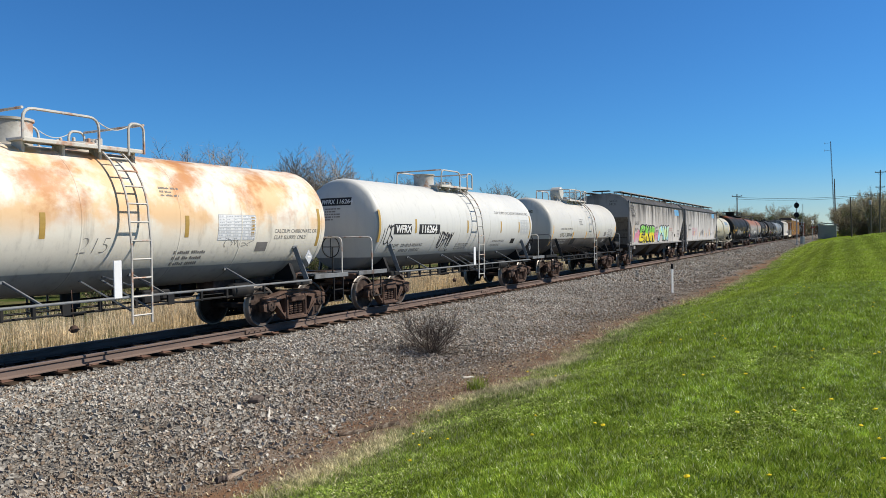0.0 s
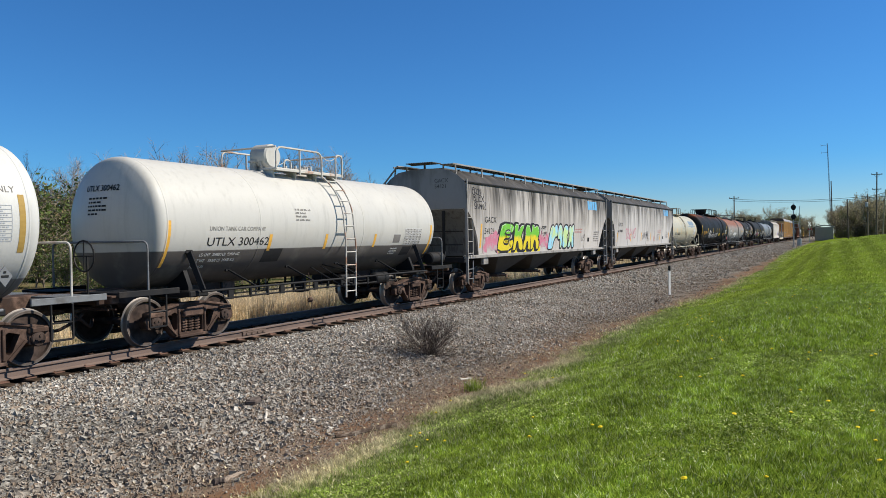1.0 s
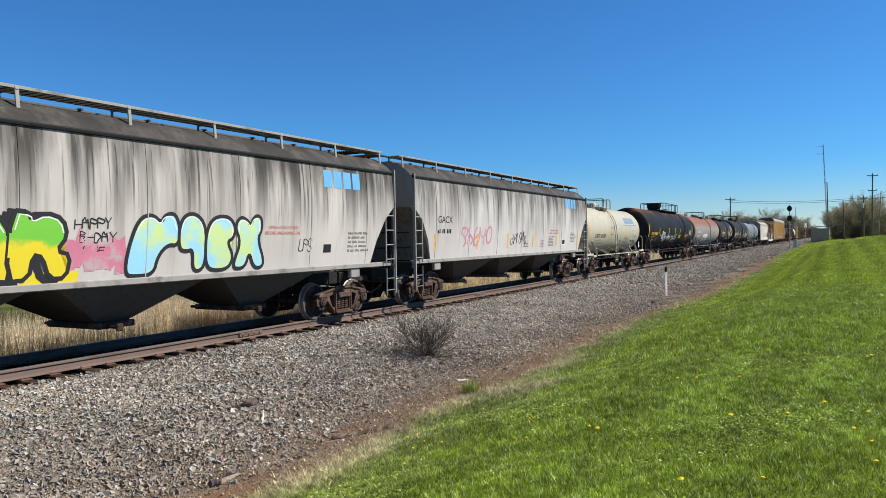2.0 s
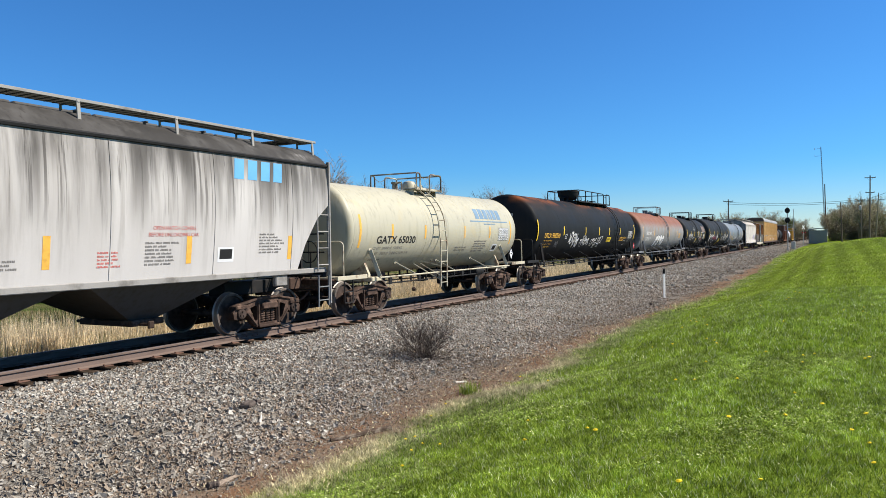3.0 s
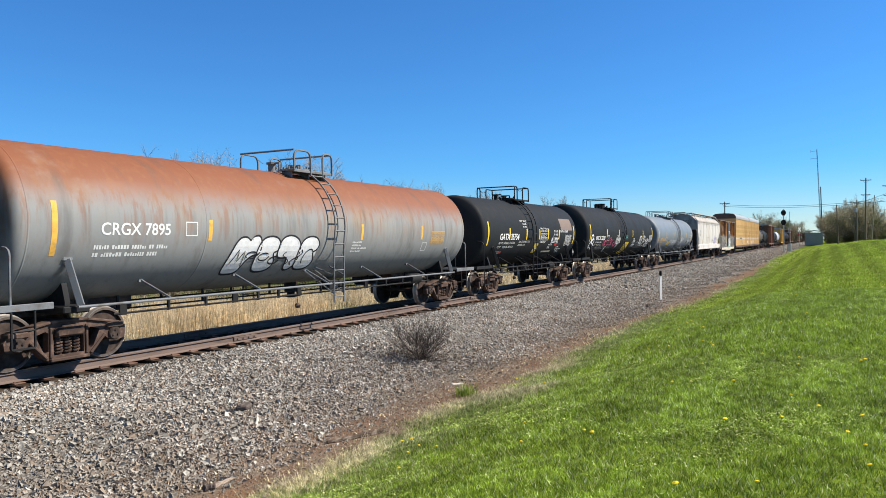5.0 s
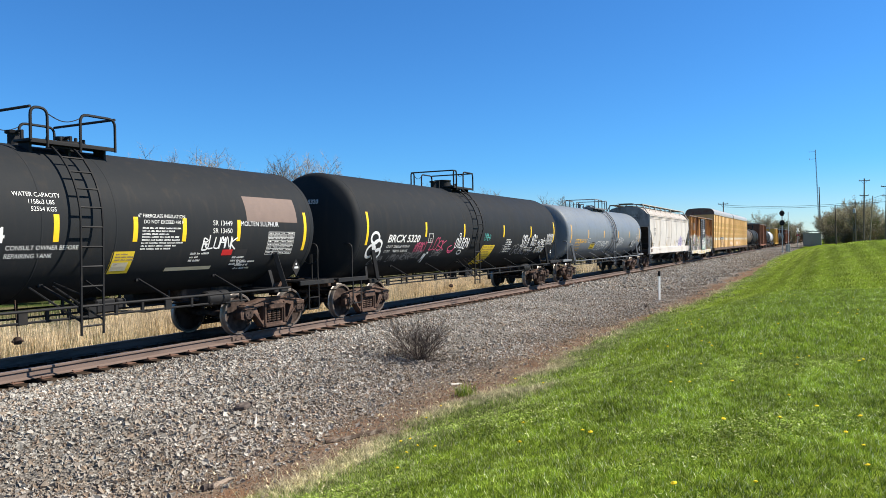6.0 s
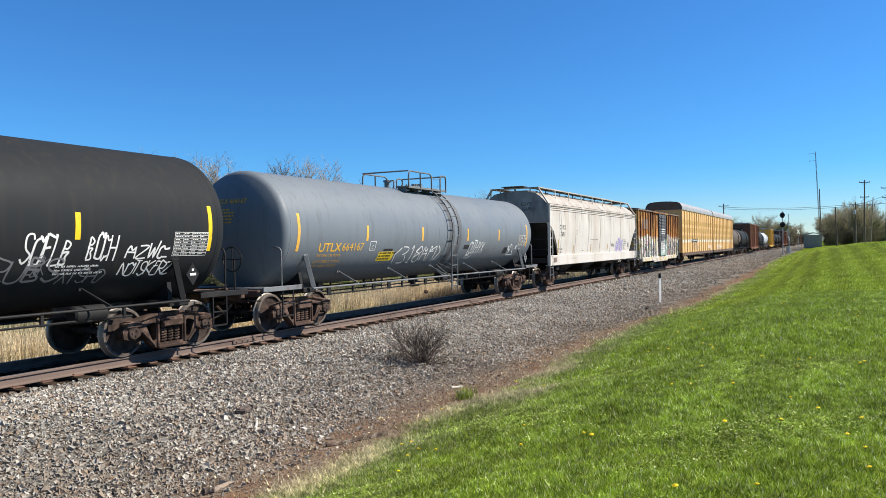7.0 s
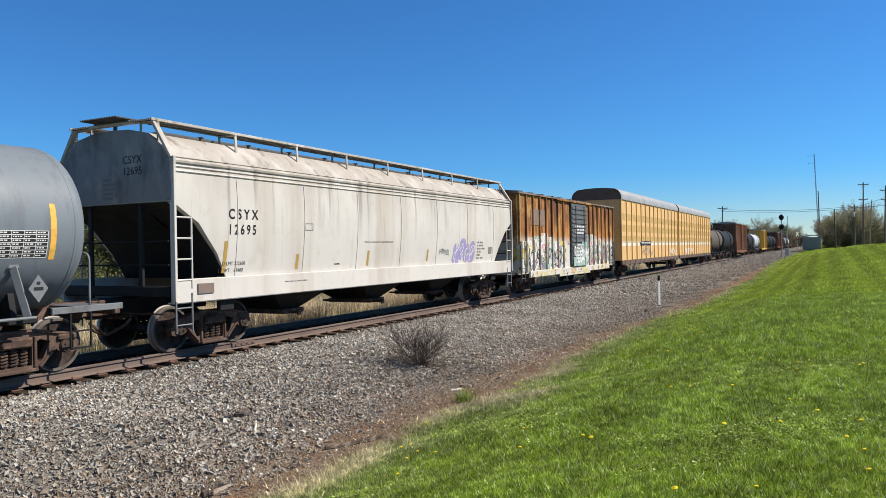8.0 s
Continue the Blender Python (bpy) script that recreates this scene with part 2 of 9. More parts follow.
# ---- mesh shorthands ----
class Shape:
    """Collects vertices and faces of one mesh."""

    def __init__(self):
        self.v, self.f = [], []

    def add(self, verts, faces):
        k = len(self.v)
        self.v += [tuple(p) for p in verts]
        self.f += [[i + k for i in q] for q in faces]
        return self

    def box(self, c, s, ch=0.008, m=None):
        """A box with chamfered edges."""
        hx, hy, hz = [a / 2 for a in s]
        ch = min(ch, hx * 0.6, hy * 0.6, hz * 0.6)
        verts, idx = [], {}
        for sx in (-1, 1):
            for sy in (-1, 1):
                for sz in (-1, 1):
                    for a in range(3):
                        p = [sx * (hx - (a != 0) * ch), sy * (hy - (a != 1) * ch), sz * (hz - (a != 2) * ch)]
                        idx[sx, sy, sz, a] = len(verts)
                        verts.append(Vector(p))
        faces = []
        for a in range(3):
            b, c2 = [i for i in range(3) if i != a]
            for s in (-1, 1):
                q = []
                for sb, sc in ((-1, -1), (1, -1), (1, 1), (-1, 1)):
                    k = [0, 0, 0]
                    k[a], k[b], k[c2] = s, sb, sc
                    q.append(idx[(*k, a)])
                faces.append(q if (s > 0) == (a != 1) else q[::-1])
            for sb in (-1, 1):
                for sc in (-1, 1):
                    k0, k1 = [0, 0, 0], [0, 0, 0]
                    k0[a], k1[a] = -1, 1
                    k0[b] = k1[b] = sb
                    k0[c2] = k1[c2] = sc
                    q = [idx[(*k0, b)], idx[(*k1, b)], idx[(*k1, c2)], idx[(*k0, c2)]]
                    n = (verts[q[1]] - verts[q[0]]).cross(verts[q[2]] - verts[q[1]])
                    mid = sum((verts[i] for i in q), Vector()) / 4
                    faces.append(q if n.dot(mid) > 0 else q[::-1])
        for sx in (-1, 1):
            for sy in (-1, 1):
                for sz in (-1, 1):
                    q = [idx[sx, sy, sz, a] for a in range(3)]
                    faces.append(q if sx * sy * sz > 0 else q[::-1])
        t = Matrix.Translation(c) if m is None else Matrix.Translation(c) @ m
        return self.add([t @ p for p in verts], faces)

    def beam(self, p0, p1, w, d, ch=0.006):
        """A chamfered bar from p0 to p1, w wide and d deep."""
        p0, p1 = Vector(p0), Vector(p1)
        m = (p1 - p0).to_track_quat("X", "Z").to_matrix().to_4x4()
        return self.box((p0 + p1) / 2, ((p1 - p0).length, w, d), ch, m)

    def tube(self, pts, r, n=6, r1=None, caps=True):
        """A round tube along a line of points."""
        pts = [Vector(p) for p in pts]
        r1 = r if r1 is None else r1
        k, side = len(self.v), None
        for i, p in enumerate(pts):
            way = (pts[min(i + 1, len(pts) - 1)] - pts[max(i - 1, 0)]).normalized()
            if side is None:
                side = way.orthogonal().normalized()
            side = (side - way * side.dot(way)).normalized()
            up = way.cross(side)
            rr = r + (r1 - r) * i / max(len(pts) - 1, 1)
            self.v += [tuple(p + side * (rr * math.cos(a)) + up * (rr * math.sin(a))) for a in [2 * math.pi * j / n for j in range(n)]]
        for i in range(len(pts) - 1):
            for j in range(n):
                a, b = k + i * n + j, k + i * n + (j + 1) % n
                self.f.append([a, b, b + n, a + n])
        if caps:
            self.f.append([k + j for j in range(n)][::-1])
            self.f.append([k + (len(pts) - 1) * n + j for j in range(n)])
        return self

    def lathe(self, prof, n=24, axis="x", at=(0, 0, 0)):
        """Turns (along, radius) points round an axis; ends of radius 0 close."""
        k, rings = len(self.v), []
        for a, r in prof:
            ring = []
            for j in range(1 if r == 0 else n):
                t = 2 * math.pi * j / n
                p = {"x": (a, r * math.cos(t), r * math.sin(t)), "y": (r * math.sin(t), a, r * math.cos(t)), "z": (r * math.cos(t), r * math.sin(t), a)}[axis]
                ring.append(len(self.v))
                self.v.append((p[0] + at[0], p[1] + at[1], p[2] + at[2]))
            rings.append(ring)
        for a, b in zip(rings, rings[1:]):
            for j in range(n):
                q = [a[j % len(a)], b[j % len(b)], b[(j + 1) % len(b)], a[(j + 1) % len(a)]]
                q = [x for i, x in enumerate(q) if x not in q[:i]]
                if len(q) > 2:
                    self.f.append(q[::-1])
        return self

    def plate(self, outline, holes, y0, y1):
        """A plate in the xz plane, with holes, from y0 to y1."""
        bm = bmesh.new()
        edges = []
        for loop in (outline, *holes):
            vs = [bm.verts.new((x, y0, z)) for x, z in loop]
            edges += [bm.edges.new((vs[i], vs[(i + 1) % len(vs)])) for i in range(len(vs))]
        bmesh.ops.triangle_fill(bm, use_beauty=True, edges=edges)
        out = bmesh.ops.extrude_face_region(bm, geom=bm.faces[:])
        bmesh.ops.translate(bm, verts=[g for g in out["geom"] if isinstance(g, bmesh.types.BMVert)], vec=(0, y1 - y0, 0))
        bmesh.ops.recalc_face_normals(bm, faces=bm.faces[:])
        bm.verts.index_update()
        self.add([v.co for v in bm.verts], [[v.index for v in f.verts] for f in bm.faces])
        bm.free()
        return self

    def loft(self, sections, closed=True, caps=True):
        """Joins equal rows of points into a skin."""
        k, n = len(self.v), len(sections[0])
        for s in sections:
            self.v += [tuple(p) for p in s]
        for i in range(len(sections) - 1):
            for j in range(n if closed else n - 1):
                a, b = k + i * n + j, k + i * n + (j + 1) % n
                self.f.append([a, a + n, b + n, b])
        if caps and closed:
            self.f.append([k + j for j in range(n)])
            self.f.append([k + (len(sections) - 1) * n + j for j in range(n)][::-1])
        return self

    def mesh(self, name, mat, smooth=35):
        me = bpy.data.meshes.new(name)
        me.from_pydata(self.v, [], self.f)
        me.materials.append(mat)
        if smooth:
            me.shade_smooth()
            me.set_sharp_from_angle(angle=radians(smooth))
        me.validate()
        return me


def part(name, shape, mat, parent, label="", at=None, smooth=35):
    """Links a shape, or a mesh that is shared, as one part of a thing."""
    me = shape.mesh(name, mat, smooth) if isinstance(shape, Shape) else shape
    ob = new(name, me)
    ob.parent = parent
    if at is not None:
        ob.matrix_basis = at
    if label:
        ob["label"] = label
    return ob


def root(name, label, category, at, group="", kind=""):
    ob = new(name)
    ob.empty_display_size = 0.2
    ob.matrix_basis = at
    return tagged(ob, label, category, group, kind)


def rounded(pts, r=0.12, n=4):
    """A line of points with its inner corners rounded."""
    pts = [Vector(p) for p in pts]
    out = [pts[0]]
    for a, p, b in zip(pts, pts[1:], pts[2:]):
        u, w = (a - p), (b - p)
        k = min(r, u.length * 0.45, w.length * 0.45)
        u, w = u.normalized() * k, w.normalized() * k
        out += [p + u * (1 - s) ** 2 + w * s ** 2 for s in [i / n for i in range(n + 1)]]
    return out + [pts[-1]]


# ---- the train: pieces that all cars share ----
def side_frame_shape():
    out = [(-1.10, 0.36), (-1.12, 0.50), (-1.02, 0.62), (-0.80, 0.665), (-0.45, 0.73), (-0.30, 0.76), (0.30, 0.76), (0.45, 0.73), (0.80, 0.665), (1.02, 0.62),
           (1.12, 0.50), (1.10, 0.36), (1.0, 0.33), (0.78, 0.36), (0.70, 0.42), (0.46, 0.16), (0.32, 0.10), (-0.32, 0.10), (-0.46, 0.16), (-0.70, 0.42), (-0.78, 0.36), (-1.0, 0.33)]
    hole = [(-0.60, 0.56), (-0.42, 0.61), (-0.37, 0.58), (-0.37, 0.28), (-0.42, 0.25), (-0.47, 0.29)]
    window = [(-0.28, 0.64), (0.28, 0.64), (0.28, 0.20), (-0.28, 0.20)]
    s = Shape().plate(out, [hole, [(-x, z) for x, z in hole], window], -0.07, 0.07)
    s.beam((-0.98, 0, 0.64), (-0.34, 0, 0.755), 0.22, 0.05, 0.012).beam((0.98, 0, 0.64), (0.34, 0, 0.755), 0.22, 0.05, 0.012)
    s.beam((-0.34, 0, 0.76), (0.34, 0, 0.76), 0.22, 0.05, 0.012).beam((-0.36, 0, 0.13), (0.36, 0, 0.13), 0.26, 0.06, 0.012)
    for e in (-1, 1):
        s.beam((e * 0.70, 0, 0.46), (e * 0.40, 0, 0.16), 0.20, 0.045, 0.012)
        s.box((e * 0.889, 0, 0.60), (0.34, 0.24, 0.10), 0.02)
        s.box((e * 0.33, 0, 0.42), (0.05, 0.2, 0.5), 0.01)
    return s


def spring_shape():
    s = Shape()
    for x in (-0.16, 0.0, 0.16):
        turns = [(x + 0.068 * math.cos(a), 0.068 * math.sin(a), 0.21 + a * 0.0082) for a in [i * math.pi / 4 for i in range(41)]]
        s.tube(turns, 0.016, 5)
        s.lathe([(0.19, 0), (0.19, 0.045), (0.50, 0.045), (0.50, 0)], 8, "z", (x, 0, 0))
    s.box((0, 0, 0.58), (0.52, 0.30, 0.16), 0.03)
    s.box((0, 0, 0.66), (0.30, 0.24, 0.06), 0.02)
    return s


def wheelset_shape():
    s = Shape()
    s.lathe([(-0.98, 0), (-0.98, 0.07), (0.98, 0.07), (0.98, 0)], 12, "y")
    for e in (-1, 1):
        prof = [(0.68, 0.0), (0.68, 0.12), (0.70, 0.15), (0.735, 0.36), (0.70, 0.385), (0.69, 0.42), (0.685, 0.472), (0.70, 0.482), (0.715, 0.467), (0.725, 0.458), (0.81, 0.452),
                (0.822, 0.445), (0.822, 0.40), (0.775, 0.385), (0.77, 0.15), (0.83, 0.12), (0.83, 0.0)]
        prof = [(e * a, r) for a, r in prof]
        s.lathe(prof if e > 0 else prof[::-1], 36, "y")
        prof = [(0.92, 0), (0.92, 0.125), (1.09, 0.125), (1.11, 0.11), (1.115, 0.085), (1.115, 0)]
        prof = [(e * a, r) for a, r in prof]
        s.lathe(prof if e > 0 else prof[::-1], 16, "y")
        for i in range(3):
            a = i * 2.094 + 0.5
            c = (0.055 * math.sin(a), e * 1.12, 0.055 * math.cos(a))
            s.lathe([(-0.012, 0), (-0.012, 0.02), (0.012, 0.02), (0.012, 0)], 6, "y", c)
    return s


def truck_frame_shape():
    s = Shape()
    s.box((0, 0, 0.66), (0.36, 1.9, 0.2), 0.03)
    s.lathe([(0.75, 0), (0.75, 0.2), (0.84, 0.2), (0.84, 0)], 16, "z")
    for e in (-1, 1):
        s.box((e * 0.36, 0, 0.40), (0.10, 1.5, 0.12), 0.02)
        s.beam((e * 0.36, -0.2, 0.42), (e * 0.36, -0.75, 0.48), 0.08, 0.10)
        s.box((e * 0.40, -0.76, 0.46), (0.09, 0.09, 0.34), 0.03)
        s.box((e * 0.40, 0.76, 0.46), (0.09, 0.09, 0.34), 0.03)
    return s


me_frame = side_frame_shape().mesh("side_frame", m_iron, 30)
me_spring = spring_shape().mesh("spring_nest", m_iron, 40)
me_wheels = wheelset_shape().mesh("wheelset", m_wheel, 30)
me_bolster = truck_frame_shape().mesh("truck", m_iron, 30)
WHEELSETS = []


def truck(car, x, turning=True):
    ob = part("truck", me_bolster, None, car, "dusty brown cast-iron bogie", pose(x, 0, 0))
    for e in (-1, 1):
        part("side_frame", me_frame, None, ob, "", pose(0, e * 1.0, 0))
        part("spring_nest", me_spring, None, ob, "", pose(0, e * 1.0, 0))
    for e in (-1, 1):
        w = part("wheelset", me_wheels, None, ob, "steel wheels on an axle with bearing caps", pose(e * 0.889, 0, 0.455))
        if turning:
            WHEELSETS.append(w)


def coupler_shape(x, e):
    """Draft gear and knuckle at one end; e is the outward direction."""
    s = Shape()
    s.box((x - e * 0.35, 0, 0.87), (0.75, 0.34, 0.32), 0.02)
    s.box((x + e * 0.20, 0, 0.86), (0.5, 0.16, 0.18), 0.03)
    s.box((x + e * 0.50, 0.06, 0.86), (0.22, 0.28, 0.27), 0.06)
    s.tube(rounded([(x, -0.45, 0.72), (x + e * 0.15, -0.45, 0.60), (x + e * 0.45, -0.3, 0.42), (x + e * 0.62, -0.1, 0.55)], 0.12), 0.03, 6)
    s.tube([(x + e * 0.02, -1.35, 0.82), (x + e * 0.02, -0.2, 0.82), (x + e * 0.1, 0, 0.92)], 0.015, 5)
    return s


def ladder_shape(pts, width, step=0.3, r=0.022, first=0.15):
    """A ladder whose two stiles follow the points, one each side in x."""
    s = Shape()
    pts = [Vector(p) for p in pts]
    for e in (-1, 1):
        s.tube([p + Vector((e * width / 2, 0, 0)) for p in pts], r, 6)
    run, want = 0.0, first
    for a, b in zip(pts, pts[1:]):
        d = (b - a).length
        while want < run + d:
            p = a + (b - a) * ((want - run) / d)
            s.tube([p - Vector((width / 2, 0, 0)), p + Vector((width / 2, 0, 0))], r * 0.8, 5)
            want += step
        run += d
    return s


# ---- writing and marks on a car's near side; skin(z) is the half width at a height ----
def letters(text, cap, x, z, skin, mat, parent, name="lettering", lift=0.01, wide=1.0, fat=0.0, lean=0.0, ends=None, spacing=1.0):
    """Lettering laid on the skin, its baseline's left end at x, z; ends: lay it on the car's end face instead, from y = -x; ends gives its x at a y and a z."""
    lift *= 0.4
    cu = bpy.data.curves.new(name, "FONT")
    cu.body, cu.size, cu.dimensions, cu.fill_mode, cu.offset, cu.shear = text, cap / 0.69, "2D", "FRONT", fat, lean
    cu.resolution_u, cu.space_character = 3, spacing
    tmp = bpy.data.objects.new(name, cu)
    me = bpy.data.meshes.new_from_object(tmp)
    bpy.data.objects.remove(tmp)
    bm = bmesh.new()
    bm.from_mesh(me)
    lo, hi = -0.4 * cap, 1.3 * cap
    k = lo
    while k < hi and ends is None:
        bmesh.ops.bisect_plane(bm, geom=bm.verts[:] + bm.edges[:] + bm.faces[:], plane_co=(0, k, 0), plane_no=(0, 1, 0))
        k += 0.09
    for v in bm.verts:
        px, pz = v.co.x * wide, v.co.y
        v.co = (x + px, -skin(z + pz) - lift, z + pz) if ends is None else (ends(x + px, z + pz) - lift, -x - px, z + pz)
    if not len(bm.faces):
        bm.free()
        return None
    bm.normal_update()
    bm.faces.ensure_lookup_table()
    if (bm.faces[0].normal.y > 0) if ends is None else (bm.faces[0].normal.x > 0):
        bmesh.ops.reverse_faces(bm, faces=bm.faces[:])
    bm.to_mesh(me)
    bm.free()
    me.materials.append(mat)
    me.name = name
    return tagged(part(name, me, mat, parent), kind="stuff")


def head_marks(text, half_tank, R, zc, mat, car, z=0.62, cap=0.11, panel=None):
    """The car's number, with small print below it, on the tank head that faces -x."""
    def face(y, zz):
        return -half_tank + 2 * R - math.sqrt(4 * R * R - y * y - (zz - zc) ** 2)
    wide = 0.62 * cap * 1.15 * len(text)
    if panel:
        s = Shape()
        for i in range(9):
            y = -wide / 2 - 0.06 + (wide + 0.12) * i / 8
            s.v += [(face(y, zc + z - 0.05) - 0.004, -y, zc + z - 0.05), (face(y, zc + z + cap + 0.05) - 0.004, -y, zc + z + cap + 0.05)]
            if i:
                s.f.append([2 * i - 2, 2 * i - 1, 2 * i + 1, 2 * i])
        part("number_panel", s, panel, car, smooth=0)
    letters(text, cap, -wide / 2, zc + z, None, mat, car, "lettering", 0.03, 1.0, 0.003, 0.0, face)
    rnd, s = random.Random(len(text) + int(R * 100)), Shape()
    for i in range(5):
        zz, p = zc + z - 0.16 - 0.075 * i, -0.3
        end = rnd.uniform(-0.05, 0.3)
        while p < end:
            q = p + rnd.uniform(0.04, 0.12)
            s.add([(face(p, zz) - 0.008, -p, zz), (face(q, zz) - 0.008, -q, zz), (face(q, zz + 0.035) - 0.008, -q, zz + 0.035), (face(p, zz + 0.035) - 0.008, -p, zz + 0.035)], [(0, 1, 2, 3)])
            p = q + 0.025
    tagged(part("small_print", s, mat if panel is None else m_ink_grey, car, smooth=0), kind="stuff")


def patch(s, x0, x1, z0, z1, skin, lift=0.008, lean=0.0, n=None):
    """Adds a thin mark that follows the skin."""
    lift *= 0.4
    n = n or max(1, int(abs(z1 - z0) / 0.09) + 1)
    k = len(s.v)
    for i in range(n + 1):
        z = z0 + (z1 - z0) * i / n
        dx = lean * (z - z0)
        s.v += [(x0 + dx, -skin(z) - lift, z), (x1 + dx, -skin(z) - lift, z)]
    for i in range(n):
        a = k + 2 * i
        s.f.append([a, a + 1, a + 3, a + 2])
    return s


def mark(name, x0, x1, z0, z1, skin, mat, parent, label="", lift=0.008, lean=0.0):
    return part(name, patch(Shape(), x0, x1, z0, z1, skin, lift, lean), mat, parent, label, smooth=0)


def bars(x, z, w, rows, row_h, skin, mat, parent, seed=0, fill=0.55, name="small_print", lift=0.009):
    """Rows of dashes for small print, downwards from z."""
    rnd, s = random.Random(seed), Shape()
    for i in range(rows):
        end, p = x + w * rnd.uniform(0.6, 1.0), x
        while p < end:
            for _ in range(rnd.randint(2, 8)):      # one word, sign by sign
                d = row_h * rnd.uniform(0.22, 0.40)
                top = z - i * row_h - row_h * fill * rnd.choice((0, 0, 0, 0.3))
                patch(s, p, p + d, z - i * row_h - row_h * fill, top, skin, lift, n=1)
                p += d + row_h * 0.13
            p += row_h * 0.4
    return tagged(part(name, s, mat, parent, smooth=0), kind="stuff")


def table(x, z, w, h, skin, parent, rows=7, cols=4, paper=None, ink=None):
    """A stencilled panel of ruled rows."""
    if paper is not None:
        mark("data_panel", x, x + w, z - h, z, skin, paper, parent, "", 0.007)
    s, t = Shape(), 0.008
    for i in range(rows + 1):
        zz = z - h * i / rows
        patch(s, x, x + w, zz - t, zz + t * 0.2, skin, 0.011, n=1)
    for j in range(cols + 1):
        xx = x + w * j / cols
        patch(s, xx, xx + t, z - h, z, skin, 0.011)
    rnd = random.Random(int(x * 10) + rows)
    for i in range(rows):
        for j in range(cols):
            a, c = x + w * (j + 0.12) / cols, z - h * (i + 0.5) / rows
            end = a + w / cols * rnd.uniform(0.3, 0.75)
            while a < end:
                d = h / rows * rnd.uniform(0.3, 0.9)
                patch(s, a, a + d, c - h / rows * 0.15, c + h / rows * 0.15, skin, 0.011, n=1)
                a += d + h / rows * 0.25
    return tagged(part("data_table", s, ink, parent, smooth=0), kind="stuff")


def ribbon(s, line, width, skin, lift):
    """Adds a stroke of one width along a line of (x, z) on the skin."""
    lift *= 0.4
    k = len(s.v)
    for j, p in enumerate(line):
        q, o = line[min(j + 1, len(line) - 1)], line[max(j - 1, 0)]
        dx, dz = q[0] - o[0], q[1] - o[1]
        d = math.hypot(dx, dz) or 1
        for e in (-1, 1):
            zz = p[1] + e * width / 2 * dx / d
            s.v.append((p[0] - e * width / 2 * dz / d, -skin(zz) - lift, zz))
        if j:
            a = k + 2 * j
            s.f.append([a - 2, a, a + 1, a - 1])


def scrawl(x, z, w, h, skin, mat, parent, seed, n=5, width=0.035, name="graffiti", loops=2, lift=0.010):
    """Sprayed strokes: n letter-like signs side by side, of bowls, stems and hooks."""
    rnd, s = random.Random(seed), Shape()
    if name == "graffiti":
        width = min(width, h * 0.08)
    for i in range(n):
        cx, cw = x + w * (i + 0.5) / n, w / n * 0.78
        base, ht = z + h * rnd.uniform(0.0, 0.22), h * rnd.uniform(0.6, 0.85)
        lean = 0.18 + rnd.uniform(-0.1, 0.1)
        for _ in range(loops):
            kind = rnd.random()
            if kind < 0.42:      # a bowl
                a0, sweep = rnd.uniform(0, 6.28), rnd.uniform(3.2, 6.0) * rnd.choice((-1, 1))
                ry = rnd.choice((0.25, 0.5)) * ht
                mz = base + rnd.uniform(ry, ht - ry + 0.001)
                line = [(cx + cw * 0.55 * math.cos(a0 + sweep * t / 14), mz + ry * math.sin(a0 + sweep * t / 14)) for t in range(15)]
            elif kind < 0.52:    # a jagged stroke
                up = [(cx + cw * q, base + ht * r) for q, r in ((-0.6, 0.1), (-0.3, 1.05), (0.0, 0.25), (0.3, 0.95), (0.65, -0.05))]
                line = [(a[0] + (b[0] - a[0]) * t / 3, a[1] + (b[1] - a[1]) * t / 3) for a, b in zip(up, up[1:]) for t in range(3)] + [up[-1]]
            elif kind < 0.78:    # a stem with a slight bow
                xs, bow = cx + cw * rnd.uniform(-0.5, 0.5), rnd.uniform(-0.3, 0.3) * cw
                line = [(xs + bow * math.sin(math.pi * t / 8), base + ht * t / 8) for t in range(9)]
            else:                # an S or a hook
                line = [(cx + cw * 0.5 * math.sin(5.2 * t / 12 + 0.6), base + ht * (1 - t / 12)) for t in range(13)]
                if rnd.random() < 0.5:
                    line = [(2 * cx - px, pz) for px, pz in line]
            line = [(px + lean * (pz - z), pz) for px, pz in line]
            ribbon(s, line, width * rnd.uniform(0.75, 1.15), skin, lift + 0.0007 * len(s.f) / 60)
    return tagged(part(name, s, mat, parent, smooth=0), kind="stuff")


# Hand-sprayed letters: strokes of points on a grid 4 wide and 6 high.
STROKES = {"A": "00041624353540 0343", "B": "0006 061635240403 033322313000", "C": "4525160503011021 2141", "D": "0006 0626443220 2000", "E": "46161403011040 0434", "F": "0006 064546 0333",
           "H": "0006 4046 0343", "I": "2026", "K": "0006 460340", "L": "06010040", "M": "000624240446 4640", "N": "00064046", "O": "26050110304146352616", "P": "00062645443304", "R": "00062645443303 0340",
           "S": "453616051342412001", "T": "0646 2620", "U": "060110304146", "V": "062046", "W": "061024304647", "X": "0640 4600", "Z": "06460040", "1": "152620 1030", "2": "05163645430040", "3": "0636453413 33413000",
           "8": "26150433413010010315263645442302", "(": "36140310", ")": "16343310", "!": "2622 2120", "Y": "0623 4623 2320", "-": "0343", "G": "452516050301103041433323", "~": "0040413233242516141303120100", "o": "251403112031332514"}


